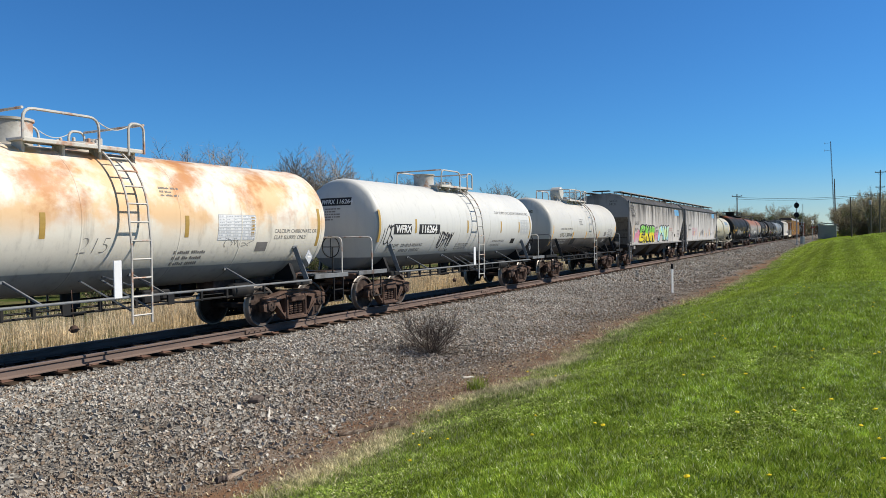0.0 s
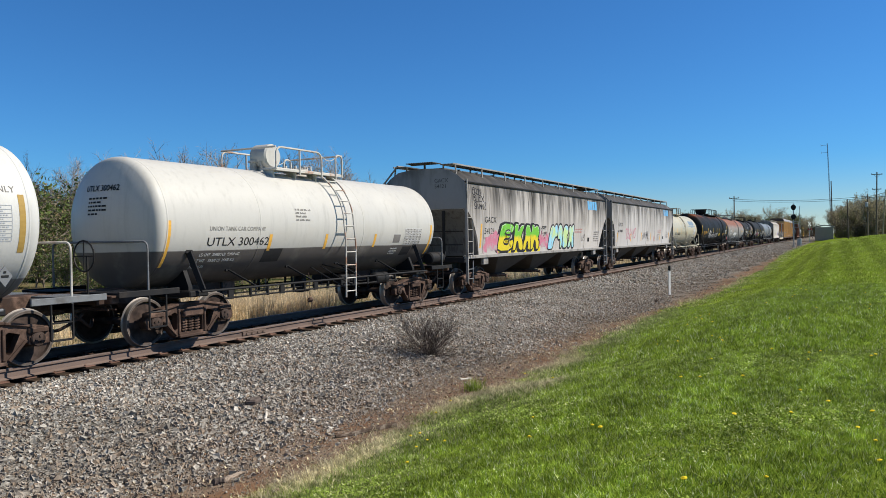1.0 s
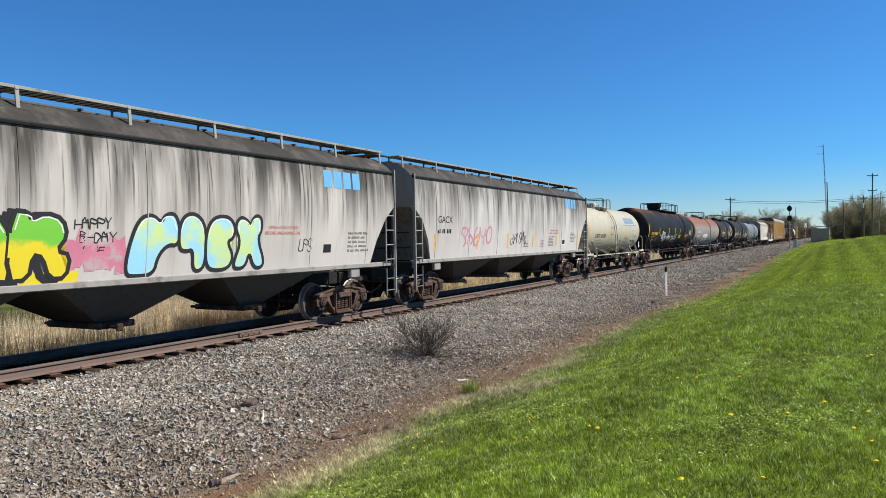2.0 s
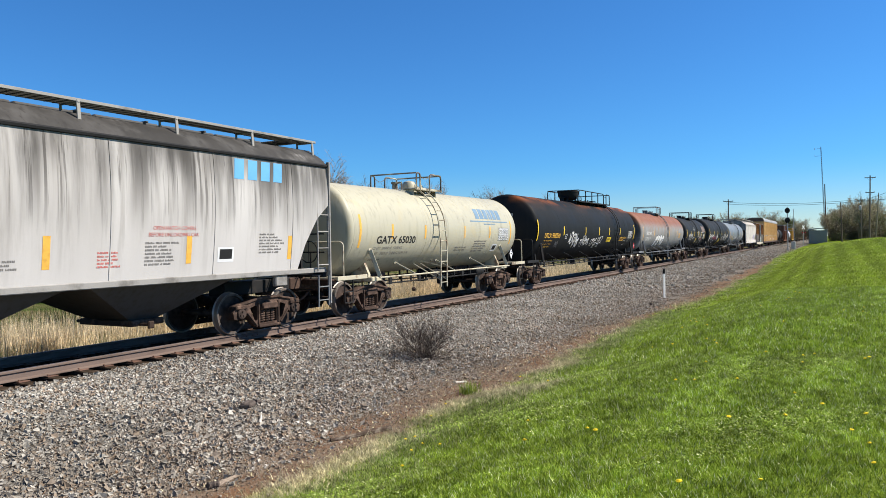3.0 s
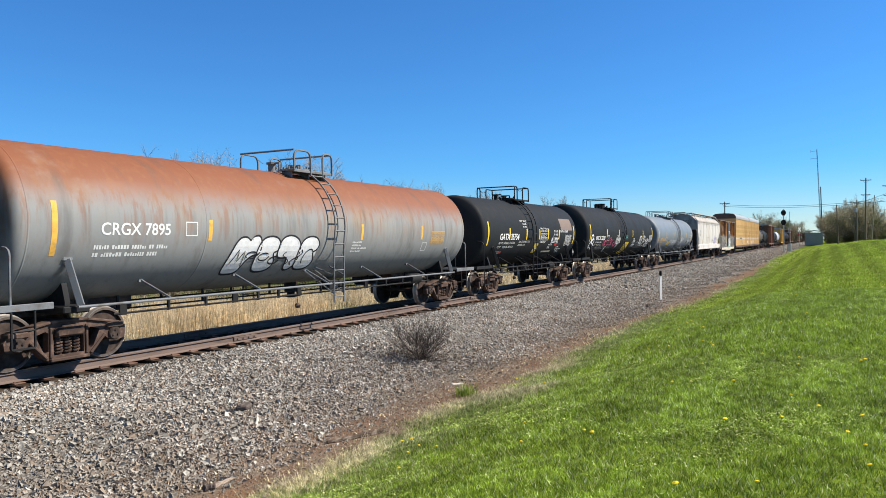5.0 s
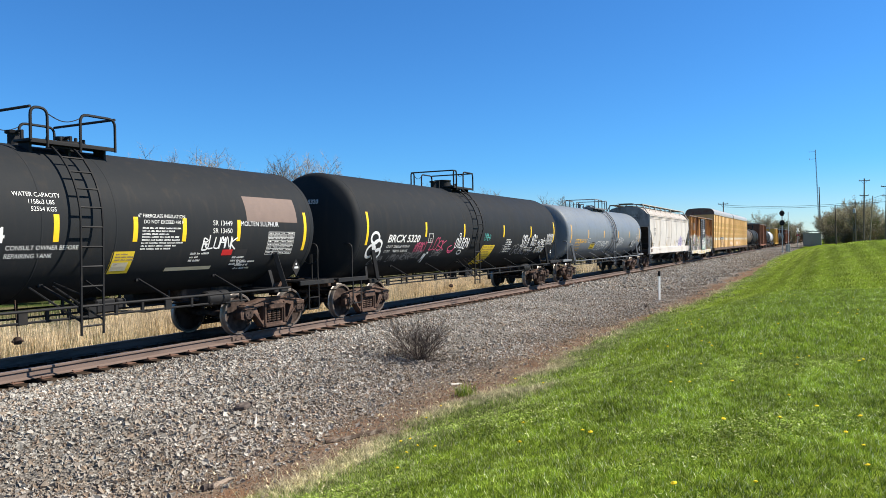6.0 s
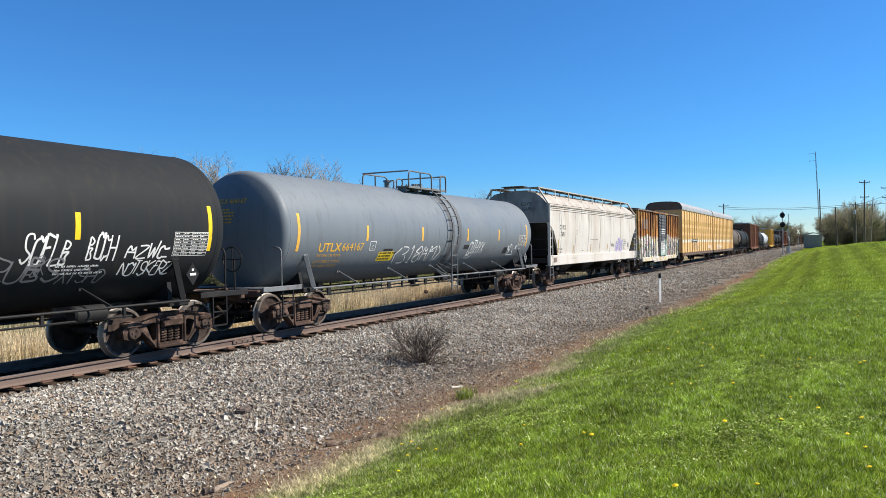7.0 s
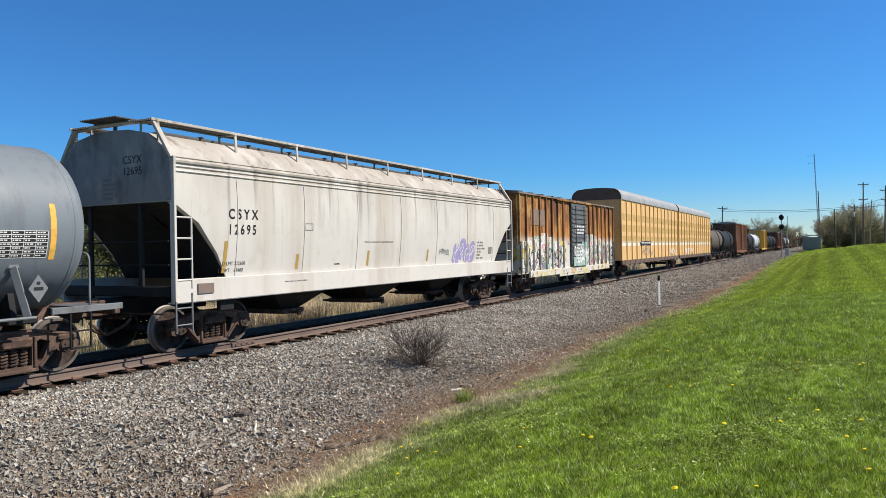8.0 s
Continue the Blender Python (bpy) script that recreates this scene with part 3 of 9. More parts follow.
def tag(text, x, z, w, h, skin, mat, parent, seed, width=0.035, lean=0.15, lift=0.010):
    """A word sprayed by hand in rounded, uneven strokes."""
    rnd, s = random.Random(seed), Shape()
    pitch = w / len(text)
    for i, sign in enumerate(text):
        ox, oz = x + pitch * i + rnd.uniform(-0.06, 0.06) * pitch, z + rnd.uniform(-0.06, 0.10) * h
        cw, ch = pitch * rnd.uniform(0.80, 1.04), h * rnd.uniform(0.82, 1.06)
        for stroke in STROKES[sign].split():
            p = [(ox + cw * (int(stroke[k]) + rnd.uniform(-0.19, 0.19)) / 4.2, oz + ch * (int(stroke[k + 1]) + rnd.uniform(-0.19, 0.19)) / 6) for k in range(0, len(stroke), 2)]
            q, line = [p[0]] + p + [p[-1]], []
            for a, b, c, d in zip(q, q[1:], q[2:], q[3:]):
                for t in (0.0, 0.25, 0.5, 0.75):
                    line.append(tuple(b[j] + 0.5 * t * (c[j] - a[j] + t * (2 * a[j] - 5 * b[j] + 4 * c[j] - d[j] + t * (3 * (b[j] - c[j]) + d[j] - a[j]))) for j in (0, 1)))
            line.append(p[-1])
            line = [(px + lean * (pz - z), pz) for px, pz in line]
            ribbon(s, line, width * rnd.uniform(0.8, 1.15), skin, lift + 0.0007 * len(s.f) / 60)
    return tagged(part("graffiti", s, mat, parent, smooth=0), kind="stuff")


# Outlines of thick sprayed letters on a grid 10 wide and 10 high.
BLOCK = {"E": ((2.1, 9.8), (10, 9.3), (9, 6.2), (7.2, 6.2), (7.1, 7.3), (4.4, 7.0), (4.1, 5.9), (8, 5.6), (6.8, 4.4), (3.9, 4.5), (3.4, 2.9), (6.3, 2.6), (6.6, 4.0), (9.9, 4.4), (8.8, 0.4), (0.3, 0.4), (0.1, 3.2), (0.9, 6.6)),
         "K": ((0.5, 9.8), (4.6, 9.5), (3.9, 6.2), (6.5, 9.4), (10, 9.2), (6.8, 5.2), (7.8, 4.6), (10, 0.4), (5.6, 0.4), (4.3, 3.4), (3.2, 3.4), (2.8, 0.4), (0, 0.4), (0.6, 5)),
         "A": ((1.6, 9.4), (8.6, 9.2), (10, 0.4), (6.4, 0.4), (6.0, 3.2), (4.2, 3.2), (3.6, 0.4), (0, 0.4), (0.3, 3.4), (1.9, 4.4)),
         "R": ((0.5, 9.6), (3.2, 9.4), (3.4, 8.4), (5.8, 9.4), (8.6, 8.6), (9.4, 6.2), (7.6, 4.2), (10, 3.6), (9.4, 0.4), (6.6, 0.4), (5.4, 3.4), (4.0, 3.8), (3.4, 0.4), (0, 0.4))}
BUBBLE = {"r": ((0, 0.3), (0.3, 4), (2, 8.8), (4.5, 9.6), (6.2, 8.2), (7, 9.6), (9, 9.8), (10, 7), (9.6, 4.6), (7.6, 4.8), (5.8, 3), (5.2, 0.2), (2, 0)),
          "n": ((0.4, 4), (0.2, 7.5), (2, 9.6), (6, 9.9), (9.4, 8), (10, 3), (9, 0.4), (5.5, 0.3), (5.2, 4), (3, 3.6)),
          "e": ((0.3, 3), (0.3, 7), (2.5, 9.4), (7.5, 9.6), (9.8, 7.6), (9, 5.6), (7, 5.2), (9.4, 2.6), (8, 0.4), (3, 0.2), (1, 1)),
          "x": ((0.2, 7.8), (1.8, 9.6), (4, 9), (5, 8), (6.4, 9.9), (8.6, 9.6), (8.8, 7.2), (7.4, 5.6), (10, 1.5), (9.2, 0.2), (6.6, 0.4), (5, 3.4), (4, 0.4), (0.6, 0.3), (0.4, 1.6), (2.2, 5))}


def rounded_loop(loop, times):
    """A closed line with its corners cut again and again."""
    for _ in range(times):
        loop = [(a[0] * (1 - k) + b[0] * k, a[1] * (1 - k) + b[1] * k) for a, b in zip(loop, loop[1:] + loop[:1]) for k in (0.25, 0.75)]
    return loop


def thick_letters(shapes, signs, x, z, h, skin, fill, line, parent, soft=0, shade=0.0, edge=0.075):
    """Filled letters with a dark outline, a white glint along the top and a block shadow; signs: (letter, left, width)."""
    for i, (sign, at, wide) in enumerate(signs):
        loop = rounded_loop([(x + at + wide * p / 10, z + h * q / 10) for p, q in shapes[sign]], soft)
        lift = 0.016 + 0.004 * i
        if shade:
            s = Shape()
            ribbon(s, [(p - shade, q - 0.25 * shade) for p, q in loop + loop[:1]], 0.13, skin, lift - 0.006)
            tagged(part("graffiti_shadow", s, line, parent, smooth=0), kind="stuff")
        bm = bmesh.new()
        bm.faces.new([bm.verts.new((p, 0, q)) for p, q in loop])
        bmesh.ops.triangulate(bm, faces=bm.faces[:])
        k = z
        while k < z + h:
            k += 0.12
            bmesh.ops.bisect_plane(bm, geom=bm.verts[:] + bm.edges[:] + bm.faces[:], plane_co=(0, 0, k), plane_no=(0, 0, 1))
        bm.verts.index_update()
        s = Shape().add([(v.co.x, -skin(v.co.z) - lift * 0.4, v.co.z) for v in bm.verts], [[v.index for v in f.verts] for f in bm.faces])
        bm.free()
        tagged(part("graffiti_letter", s, fill, parent, smooth=0), kind="stuff")
        s = Shape()
        ribbon(s, loop + loop[:1], edge, skin, lift + 0.003)
        tagged(part("graffiti_outline", s, line, parent, smooth=0), kind="stuff")
        cx, cz = sum(p for p, _ in loop) / len(loop), sum(q for _, q in loop) / len(loop)
        inner = [(cx + (p - cx) * 0.86, cz + (q - cz) * 0.90) for p, q in loop if q > cz + 0.16 * h]
        if len(inner) > 2:
            s = Shape()
            ribbon(s, sorted(inner), 0.022, skin, lift + 0.0035)
            tagged(part("graffiti_glint", s, m_ink_white, parent, smooth=0), kind="stuff")


def rings(places, skin, mat, parent, width=0.07):
    """Sprayed rings at (x, z, half width, half height)."""
    s = Shape()
    for i, (x, z, a, b) in enumerate(places):
        ribbon(s, [(x + a * math.cos(t), z + b * math.sin(t)) for t in [0.35 * j for j in range(19)]], width, skin, 0.012 + 0.002 * i)
    return tagged(part("graffiti", s, mat, parent, smooth=0), kind="stuff")


def diamond(x, z, r, y, parent, mat, label, tilt=0):
    s = Shape()
    k = r * 0.75
    s.loft([[(x, y, z - r), (x + k, y, z), (x, y, z + r), (x - k, y, z)], [(x, y + 0.012, z - r), (x + k, y + 0.012, z), (x, y + 0.012, z + r), (x - k, y + 0.012, z)]])
    ob = part("hazard_placard", s, mat, parent, label, smooth=0)
    t = Shape()
    t.box((x, y - 0.006, z), (r * 0.7, 0.004, r * 0.22), 0.001)
    t.box((x, y - 0.006, z + r * 0.4), (r * 0.25, 0.004, r * 0.2), 0.001)
    part("symbol", t, m_ink_black if mat is m_sheet_white or mat is m_grey_iron else m_ink_white, ob, smooth=0)
    return ob


# ---- tank cars ----
CARS = []


def tank_car(u, half_truck, half_tank, half_over, R, zc, m_shell, m_trim, label, ladder=0.8, deck=(-2.2, 1.0), hood=None, rail_h=0.70, gate=0.55,
             braces=5, turning=True, seams=(), m_end=None, m_tape=None, tapes=(), stand="plain", m_side=None, rail_in=0.72, m_hand=None):
    """A tank car with its middle at u along the train. ladder, deck, hood, seams, tapes: places along the car."""
    car = root("tank_car", label, "tank car", pose(u, TRACK, 0), "cars of the freight train")
    CARS.append((car, u))

    def skin(z):
        return math.sqrt(max(R * R - (z - zc) ** 2, 0.0004))
    hd, rk = R * 0.357, R * 0.15      # dished heads with a tight knuckle
    prof = [(-half_tank + 2 * R * (1 - math.cos(a)), 2 * R * math.sin(a)) for a in [0.478 * i / 6 for i in range(7)]]
    prof += [(-half_tank + hd - rk * math.cos(a), R - rk + rk * math.sin(a)) for a in [0.478 + 1.0928 * i / 6 for i in range(1, 7)]]
    prof += [(-half_tank + hd + (2 * half_tank - 2 * hd) * i / 6, R) for i in range(1, 6)]
    prof += [(-x, r) for x, r in prof[:13]][::-1]
    prof[0], prof[-1] = (prof[0][0], 0), (prof[-1][0], 0)
    shell = part("tank_shell", Shape().lathe(prof, 72, "x", (0, 0, zc)), m_shell, car, smooth=50)
    for x in (*seams, -half_tank + hd + 0.05, half_tank - hd - 0.05):
        s = Shape().lathe([(x - 0.02, R - 0.002), (x - 0.012, R + 0.005), (x + 0.012, R + 0.005), (x + 0.02, R - 0.002)], 72, "x", (0, 0, zc))
        part("weld_seam", s, m_shell, shell, smooth=60)
    # sills, saddles and end platforms
    for e in (-1, 1):
        s = Shape()
        s.box((e * (half_truck + 0.2), 0, 0.95), (2 * (half_over - half_truck) + 0.5, 0.55, 0.30), 0.02)
        s.box((e * (half_over - 0.10), 0, 0.98), (0.16, 2.5, 0.14), 0.015)
        part("end_sill", s, m_end or m_iron, car)
        s = Shape()
        s.box((e * (half_over - 0.44), 0, 1.045), (0.60, 2.60, 0.03), 0.006)
        for y in (-1.36, 1.36):
            s.box((e * (half_over - 0.75), y, 1.06), (1.35, 0.05, 0.11), 0.008)
        platform = part("end_platform", s, m_side or m_trim, car, "narrow slatted end platform")
        slat = Shape().box((0, 0, 0), (0.062, 2.66, 0.028), 0.006).mesh("slat", m_side or m_trim)
        for k in range(6):
            part("slat", slat, None, platform, "", pose(e * (half_over - 0.18 - 0.10 * k), 0, 1.078))
        s = Shape()
        for y in (-1, 1):
            s.loft([[(e * half_truck + a, y * 0.45, 1.0), (e * half_truck + a, y * 1.05, 1.0), (e * half_truck + a, y * 1.05, 1.08), (e * half_truck + a, y * skin(zc - R * 0.7) * 0.95, zc - R * 0.7),
                     (e * half_truck + a, y * 0.5, zc - R * 0.8)] for a in ((-0.05, 0.05) if y > 0 else (0.05, -0.05))])
            strut = Shape().beam((e * half_truck - 0.14, y * (skin(zc - R * 0.48) + 0.02), zc - R * 0.44), (e * half_truck, y * 1.40, 1.02), 0.07, 0.11)
            strut.box((e * half_truck - 0.14, y * (skin(zc - R * 0.46) - 0.02), zc - R * 0.42), (0.20, 0.10, 0.14), 0.02)
            part("saddle_strut", strut, m_side or m_trim, car)
        s.box((e * half_truck, 0, 0.95), (0.5, 2.6, 0.12), 0.02)
        part("saddle", s, m_trim if stand == "light" else m_black_iron, car)
        part("coupler", coupler_shape(e * (half_over - 0.05), e), m_iron, car, "rusty knuckle coupler")
        s = Shape()
        xo = e * (half_over - rail_in)
        s.tube(rounded([(xo, -1.36, 1.0), (xo, -1.36, 2.0), (xo, 1.36, 2.0), (xo, 1.36, 1.0)], 0.14), 0.020, 6)
        part("end_handrail", s, m_hand or m_trim, car)
        for y in (-1.38, 1.38):
            s = Shape().tube(rounded([(xo, y, 1.0), (xo, y, 0.42), (xo - e * 0.38, y, 0.42), (xo - e * 0.38, y, 1.0)], 0.03), 0.02, 5)
            s.tube([(xo, y, 0.70), (xo - e * 0.38, y, 0.70)], 0.016, 5)
            part("step", s, m_end or m_black_iron, car)
        truck(car, e * half_truck, turning)
    # running rails along both sides, with braces up to the tank
    for y in (-1, 1):
        s = Shape()
        s.tube([(-half_truck - 0.1, y * 1.46, 1.0), (half_truck + 0.1, y * 1.46, 1.0)], 0.024, 8)
        part("side_rail", s, m_side or m_trim, car)
        for i in range(braces):
            x = -half_truck + 2 * half_truck * (i + 0.75) / (braces + 0.5)
            b = Shape().beam((x - 0.26, y * (skin(zc - R * 0.76) + 0.01), zc - R * 0.75), (x, y * 1.46, 1.0), 0.038, 0.038)
            b.box((x - 0.27, y * (skin(zc - R * 0.76) + 0.01), zc - R * 0.75), (0.1, 0.05, 0.09), 0.006)
            part("rail_brace", b, m_side or m_trim, car)
    # ladder up each side, and the deck with its rails
    top = zc + R
    for y in (-1, 1):
        pts = [(ladder, y * 1.50, 0.52), (ladder, y * 1.52, zc - 0.45)]
        pts += [(ladder, y * (R + 0.16) * math.cos(a), zc + (R + 0.16) * math.sin(a)) for a in [0.0 + 0.16 * i for i in range(8)]]
        part("ladder", ladder_shape(pts, 0.42, 0.33), m_trim, car)
        s = Shape()
        for e in (-1, 1):
            s.tube([(ladder + e * 0.21, y * 1.50, 1.2), (ladder + e * 0.21 + e * 0.1, y * (skin(zc - 1.0) - 0.02), zc - 1.0)], 0.018, 5)
            s.tube([(ladder + e * 0.21, y * 1.50, 0.75), (ladder + e * 0.21 - 0.5, y * (skin(zc - 1.05) - 0.02), zc - 1.05)], 0.018, 5)
        part("ladder_brace", s, m_side or m_trim, car)
    x0, x1 = deck
    for y in (-0.62, 0.62):
        s = Shape()
        s.box(((x0 + x1) / 2, y, top + 0.01), (x1 - x0, 0.46, 0.05), 0.01)
        s.box(((x0 + x1) / 2, y * 1.37, top - 0.01), (x1 - x0, 0.03, 0.06), 0.006)
        for i in range(int((x1 - x0) / 0.9) + 2):
            s.box((x0 + 0.1 + (x1 - x0 - 0.2) * i / (int((x1 - x0) / 0.9) + 1), y * 0.9, top - 0.12), (0.05, 0.3, 0.26), 0.01)
        part("deck", s, m_trim, car)
    gx0, gx1 = ladder - gate / 2, ladder + gate / 2
    for y in (-0.86, 0.86):
        s = Shape().tube(rounded([(x0, y, top), (x0, y, top + rail_h), (gx0, y, top + rail_h), (gx0, y, top - 0.1)], 0.2), 0.026, 6)
        part("deck_railing", s, m_trim, car)
        if x1 > gx1 + 0.1:
            s = Shape().tube(rounded([(gx1, y, top - 0.1), (gx1, y, top + rail_h), (x1, y, top + rail_h), (x1, y, top - 0.05)], 0.14), 0.026, 6)
            part("deck_railing", s, m_trim, car)
        for i in range(1, max(1, int((gx0 - x0) / 1.4) + 1)):
            x = x0 + (gx0 - x0) * i / (int((gx0 - x0) / 1.4) + 1)
            part("rail_post", Shape().beam((x, y, top - 0.1), (x, y, top + rail_h), 0.05, 0.03), m_trim, car)
        sag = [(gx0 + (gx1 - gx0) * i / 8, y, top + rail_h * 0.86 - 0.10 * math.sin(math.pi * i / 8)) for i in range(9)]
        part("gate_chain", Shape().tube(sag, 0.010, 4), m_trim, car)
    for x in (x0, x1):
        part("cross_rail", Shape().tube([(x, -0.86, top + rail_h), (x, 0.86, top + rail_h)], 0.024, 6), m_trim, car)
    s = Shape()
    s.lathe([(top - 0.08, 0), (top - 0.08, 0.30), (top + 0.10, 0.30), (top + 0.10, 0.36), (top + 0.14, 0.36), (top + 0.14, 0)], 20, "z", ((x0 + x1) / 2 + 0.4, 0, 0))
    for i in range(8):
        a = i * math.pi / 4
        s.box(((x0 + x1) / 2 + 0.4 + 0.33 * math.cos(a), 0.33 * math.sin(a), top + 0.17), (0.05, 0.05, 0.08), 0.01)
    part("manway", s, m_trim, car)
    for x in (x0 + 0.35, x1 - 0.35):
        s = Shape().lathe([(top - 0.08, 0), (top - 0.08, 0.09), (top + 0.22, 0.09), (top + 0.22, 0.13), (top + 0.27, 0.13), (top + 0.27, 0)], 10, "z", (x, 0.15, 0))
        s.tube([(x, -0.1, top), (x, -0.1, top + 0.25), (x, 0.15, top + 0.25)], 0.03, 6)
        part("nozzle", s, m_trim, car)
    if hood:
        kind, hx, hr, hh = hood
        s = Shape()
        if kind == "drum":
            s.lathe([(top - 0.05, 0), (top - 0.05, hr), (top + hh - 0.04, hr), (top + hh - 0.04, hr + 0.03), (top + hh, hr + 0.03), (top + hh + 0.02, 0)], 28, "z", (hx, 0, 0))
        elif kind == "bowl":
            s.lathe([(top + 0.12, 0), (top + 0.12, hr * 0.62), (top + 0.18, hr * 0.78), (top + 0.30, hr * 0.95), (top + hh - 0.06, hr), (top + hh - 0.06, hr + 0.03), (top + hh, hr + 0.03), (top + hh + 0.02, 0)], 28, "z", (hx, 0, 0))
            s.lathe([(top - 0.05, 0), (top - 0.05, hr * 0.5), (top + 0.12, hr * 0.5), (top + 0.12, 0)], 20, "z", (hx, 0, 0))
            for k in range(6):
                a = k * math.pi / 3 + 0.3
                part("support_leg", Shape().beam((hx + hr * 0.75 * math.cos(a), hr * 0.75 * math.sin(a), top - 0.05), (hx + hr * 0.9 * math.cos(a), hr * 0.9 * math.sin(a), top + 0.28), 0.05, 0.04), m_trim, car)
        elif kind == "dome":
            s.lathe([(top - 0.05, 0), (top - 0.05, hr), (top + hh - hr * 0.7, hr), (top + hh - hr * 0.2, hr * 0.72), (top + hh, 0)], 28, "z", (hx, 0, 0))
        else:
            s.lathe([(-0.26, 0), (-0.26, hr - 0.04), (-0.22, hr), (0.22, hr), (0.26, hr - 0.04), (0.26, 0)], 28, "y", (hx, 0, top + hr + 0.08))
            s.box((hx, 0, top + 0.05), (0.3, 0.3, 0.3), 0.02)
        part("valve_housing", s, m_shell if kind in ("dome", "hood") else m_trim, car)
    # gear below the tank: outlet, brake cylinder, reservoir and rods
    s = Shape()
    s.lathe([(0.62, 0), (0.62, 0.10), (0.78, 0.10), (0.78, 0.17), (zc - R + 0.1, 0.17), (zc - R + 0.1, 0)], 14, "z", (0.3, 0, 0))
    s.box((0.3, 0, 0.66), (0.34, 0.34, 0.05), 0.01)
    s.tube([(-half_truck + 1.0, 0.75, 0.86), (half_truck - 1.0, 0.75, 0.86)], 0.02, 5)
    s.tube([(-half_truck + 1.0, -0.35, 0.80), (half_truck - 1.0, -0.35, 0.80)], 0.02, 5)
    for i in range(6):
        x = -half_truck + 1.4 + (2 * half_truck - 2.8) * i / 5
        s.box((x, 0.75, 0.97), (0.05, 0.05, 0.3), 0.01)
        s.box((x + 0.15, -0.35, 0.93), (0.05, 0.05, 0.3), 0.01)
    for i in range(14):      # train pipe on short hangers below the running rail
        x = -half_truck + 1.1 + (2 * half_truck - 2.2) * (i + 0.3 * math.sin(7.0 * i)) / 13
        s.box((x, -1.05, 0.86), (0.06 if i % 3 else 0.16, 0.05, 0.22), 0.008)
    s.tube([(-half_truck + 0.9, -1.05, 0.78), (half_truck - 0.9, -1.05, 0.78)], 0.022, 6)
    part("brake_rigging", s, m_black_iron, car)
    s = Shape().tube([(ladder - 0.95, -0.9, zc - R + 0.12), (ladder - 0.93, -0.92, 0.56)], 0.008, 4)
    s.lathe([(0.44, 0), (0.44, 0.05), (0.50, 0.075), (0.55, 0.05), (0.57, 0)], 10, "z", (ladder - 0.93, -0.92, 0))
    s.box((ladder - 0.93, -0.92, 0.49), (0.19, 0.04, 0.035), 0.008)
    part("outlet_cap", s, m_iron, car, "outlet cap hanging on a chain")
    s = Shape().box((ladder + 0.9, -0.55, 0.90), (0.42, 0.30, 0.26), 0.03).box((ladder + 1.25, -0.6, 0.92), (0.22, 0.18, 0.2), 0.03)
    s.tube([(ladder + 1.1, -0.6, 0.8), (ladder + 1.6, -0.9, 0.74), (ladder + 2.1, -1.0, 0.78)], 0.02, 5)
    part("control_valve", s, m_black_iron, car)
    s = Shape().lathe([(-0.33, 0), (-0.33, 0.13), (-0.29, 0.16), (0.29, 0.16), (0.33, 0.13), (0.33, 0)], 18, "x", (half_truck - 1.75, -0.95, 0.88))
    s.tube([(half_truck - 1.5, -0.95, 0.88), (half_truck - 1.0, -0.95, 0.86)], 0.03, 6)
    part("brake_cylinder", s, m_black_iron, car)
    s = Shape().lathe([(-0.5, 0), (-0.5, 0.15), (-0.45, 0.2), (0.45, 0.2), (0.5, 0.15), (0.5, 0)], 18, "x", (half_truck - 2.2, 0.55, 0.92))
    part("air_reservoir", s, m_black_iron, car)
    s = Shape()
    ring = [(-half_over + 0.05, 0.28 * math.cos(a) - 0.5, 1.75 + 0.28 * math.sin(a)) for a in [i * math.pi / 8 for i in range(17)]]
    s.tube(ring, 0.016, 5, caps=False)
    s.tube([(-half_over + 0.05, -0.78, 1.75), (-half_over + 0.05, -0.22, 1.75)], 0.012, 5).tube([(-half_over + 0.05, -0.5, 1.47), (-half_over + 0.05, -0.5, 2.03)], 0.012, 5)
    s.tube([(-half_over + 0.12, -0.5, 1.75), (-half_over + 0.12, -0.5, 1.05)], 0.02, 5)
    part("brake_wheel", s, m_black_iron, car)
    for x, z0, z1 in tapes:
        mark("reflector", x - 0.05, x + 0.05, z0, z1, skin, m_tape or m_reflector, car)
    return car, skin


def tapes(xs, z=2.35, h=0.42, ends=()):
    return [(x, z - h / 2, z + h / 2) for x in xs] + [(x, z - 0.45, z + 0.45) for x in ends]


def shell_paint(name, base, layers=(), lower=None, rough=0.45, spec=0.25, dirt=0.35, head=None):
    return surf(name, base, rough, 0, 0.08, 1.6, 0.04, 0.04, [(GRIME, dirt, 0.9, STREAK, 0.48, 0.8, None, 0), *layers], lower, spec=spec, head=head)


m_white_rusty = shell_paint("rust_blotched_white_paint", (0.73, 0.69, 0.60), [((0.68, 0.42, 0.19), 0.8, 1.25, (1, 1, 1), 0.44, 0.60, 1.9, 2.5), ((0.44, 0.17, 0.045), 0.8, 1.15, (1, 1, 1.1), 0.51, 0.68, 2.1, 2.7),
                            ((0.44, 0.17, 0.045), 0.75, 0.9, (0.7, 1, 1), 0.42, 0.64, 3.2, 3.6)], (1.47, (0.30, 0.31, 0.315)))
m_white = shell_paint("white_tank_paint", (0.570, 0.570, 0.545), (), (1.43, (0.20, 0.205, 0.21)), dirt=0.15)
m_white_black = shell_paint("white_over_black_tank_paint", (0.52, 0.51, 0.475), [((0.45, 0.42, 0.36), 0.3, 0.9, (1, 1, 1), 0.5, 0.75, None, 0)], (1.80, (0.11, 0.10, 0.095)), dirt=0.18)
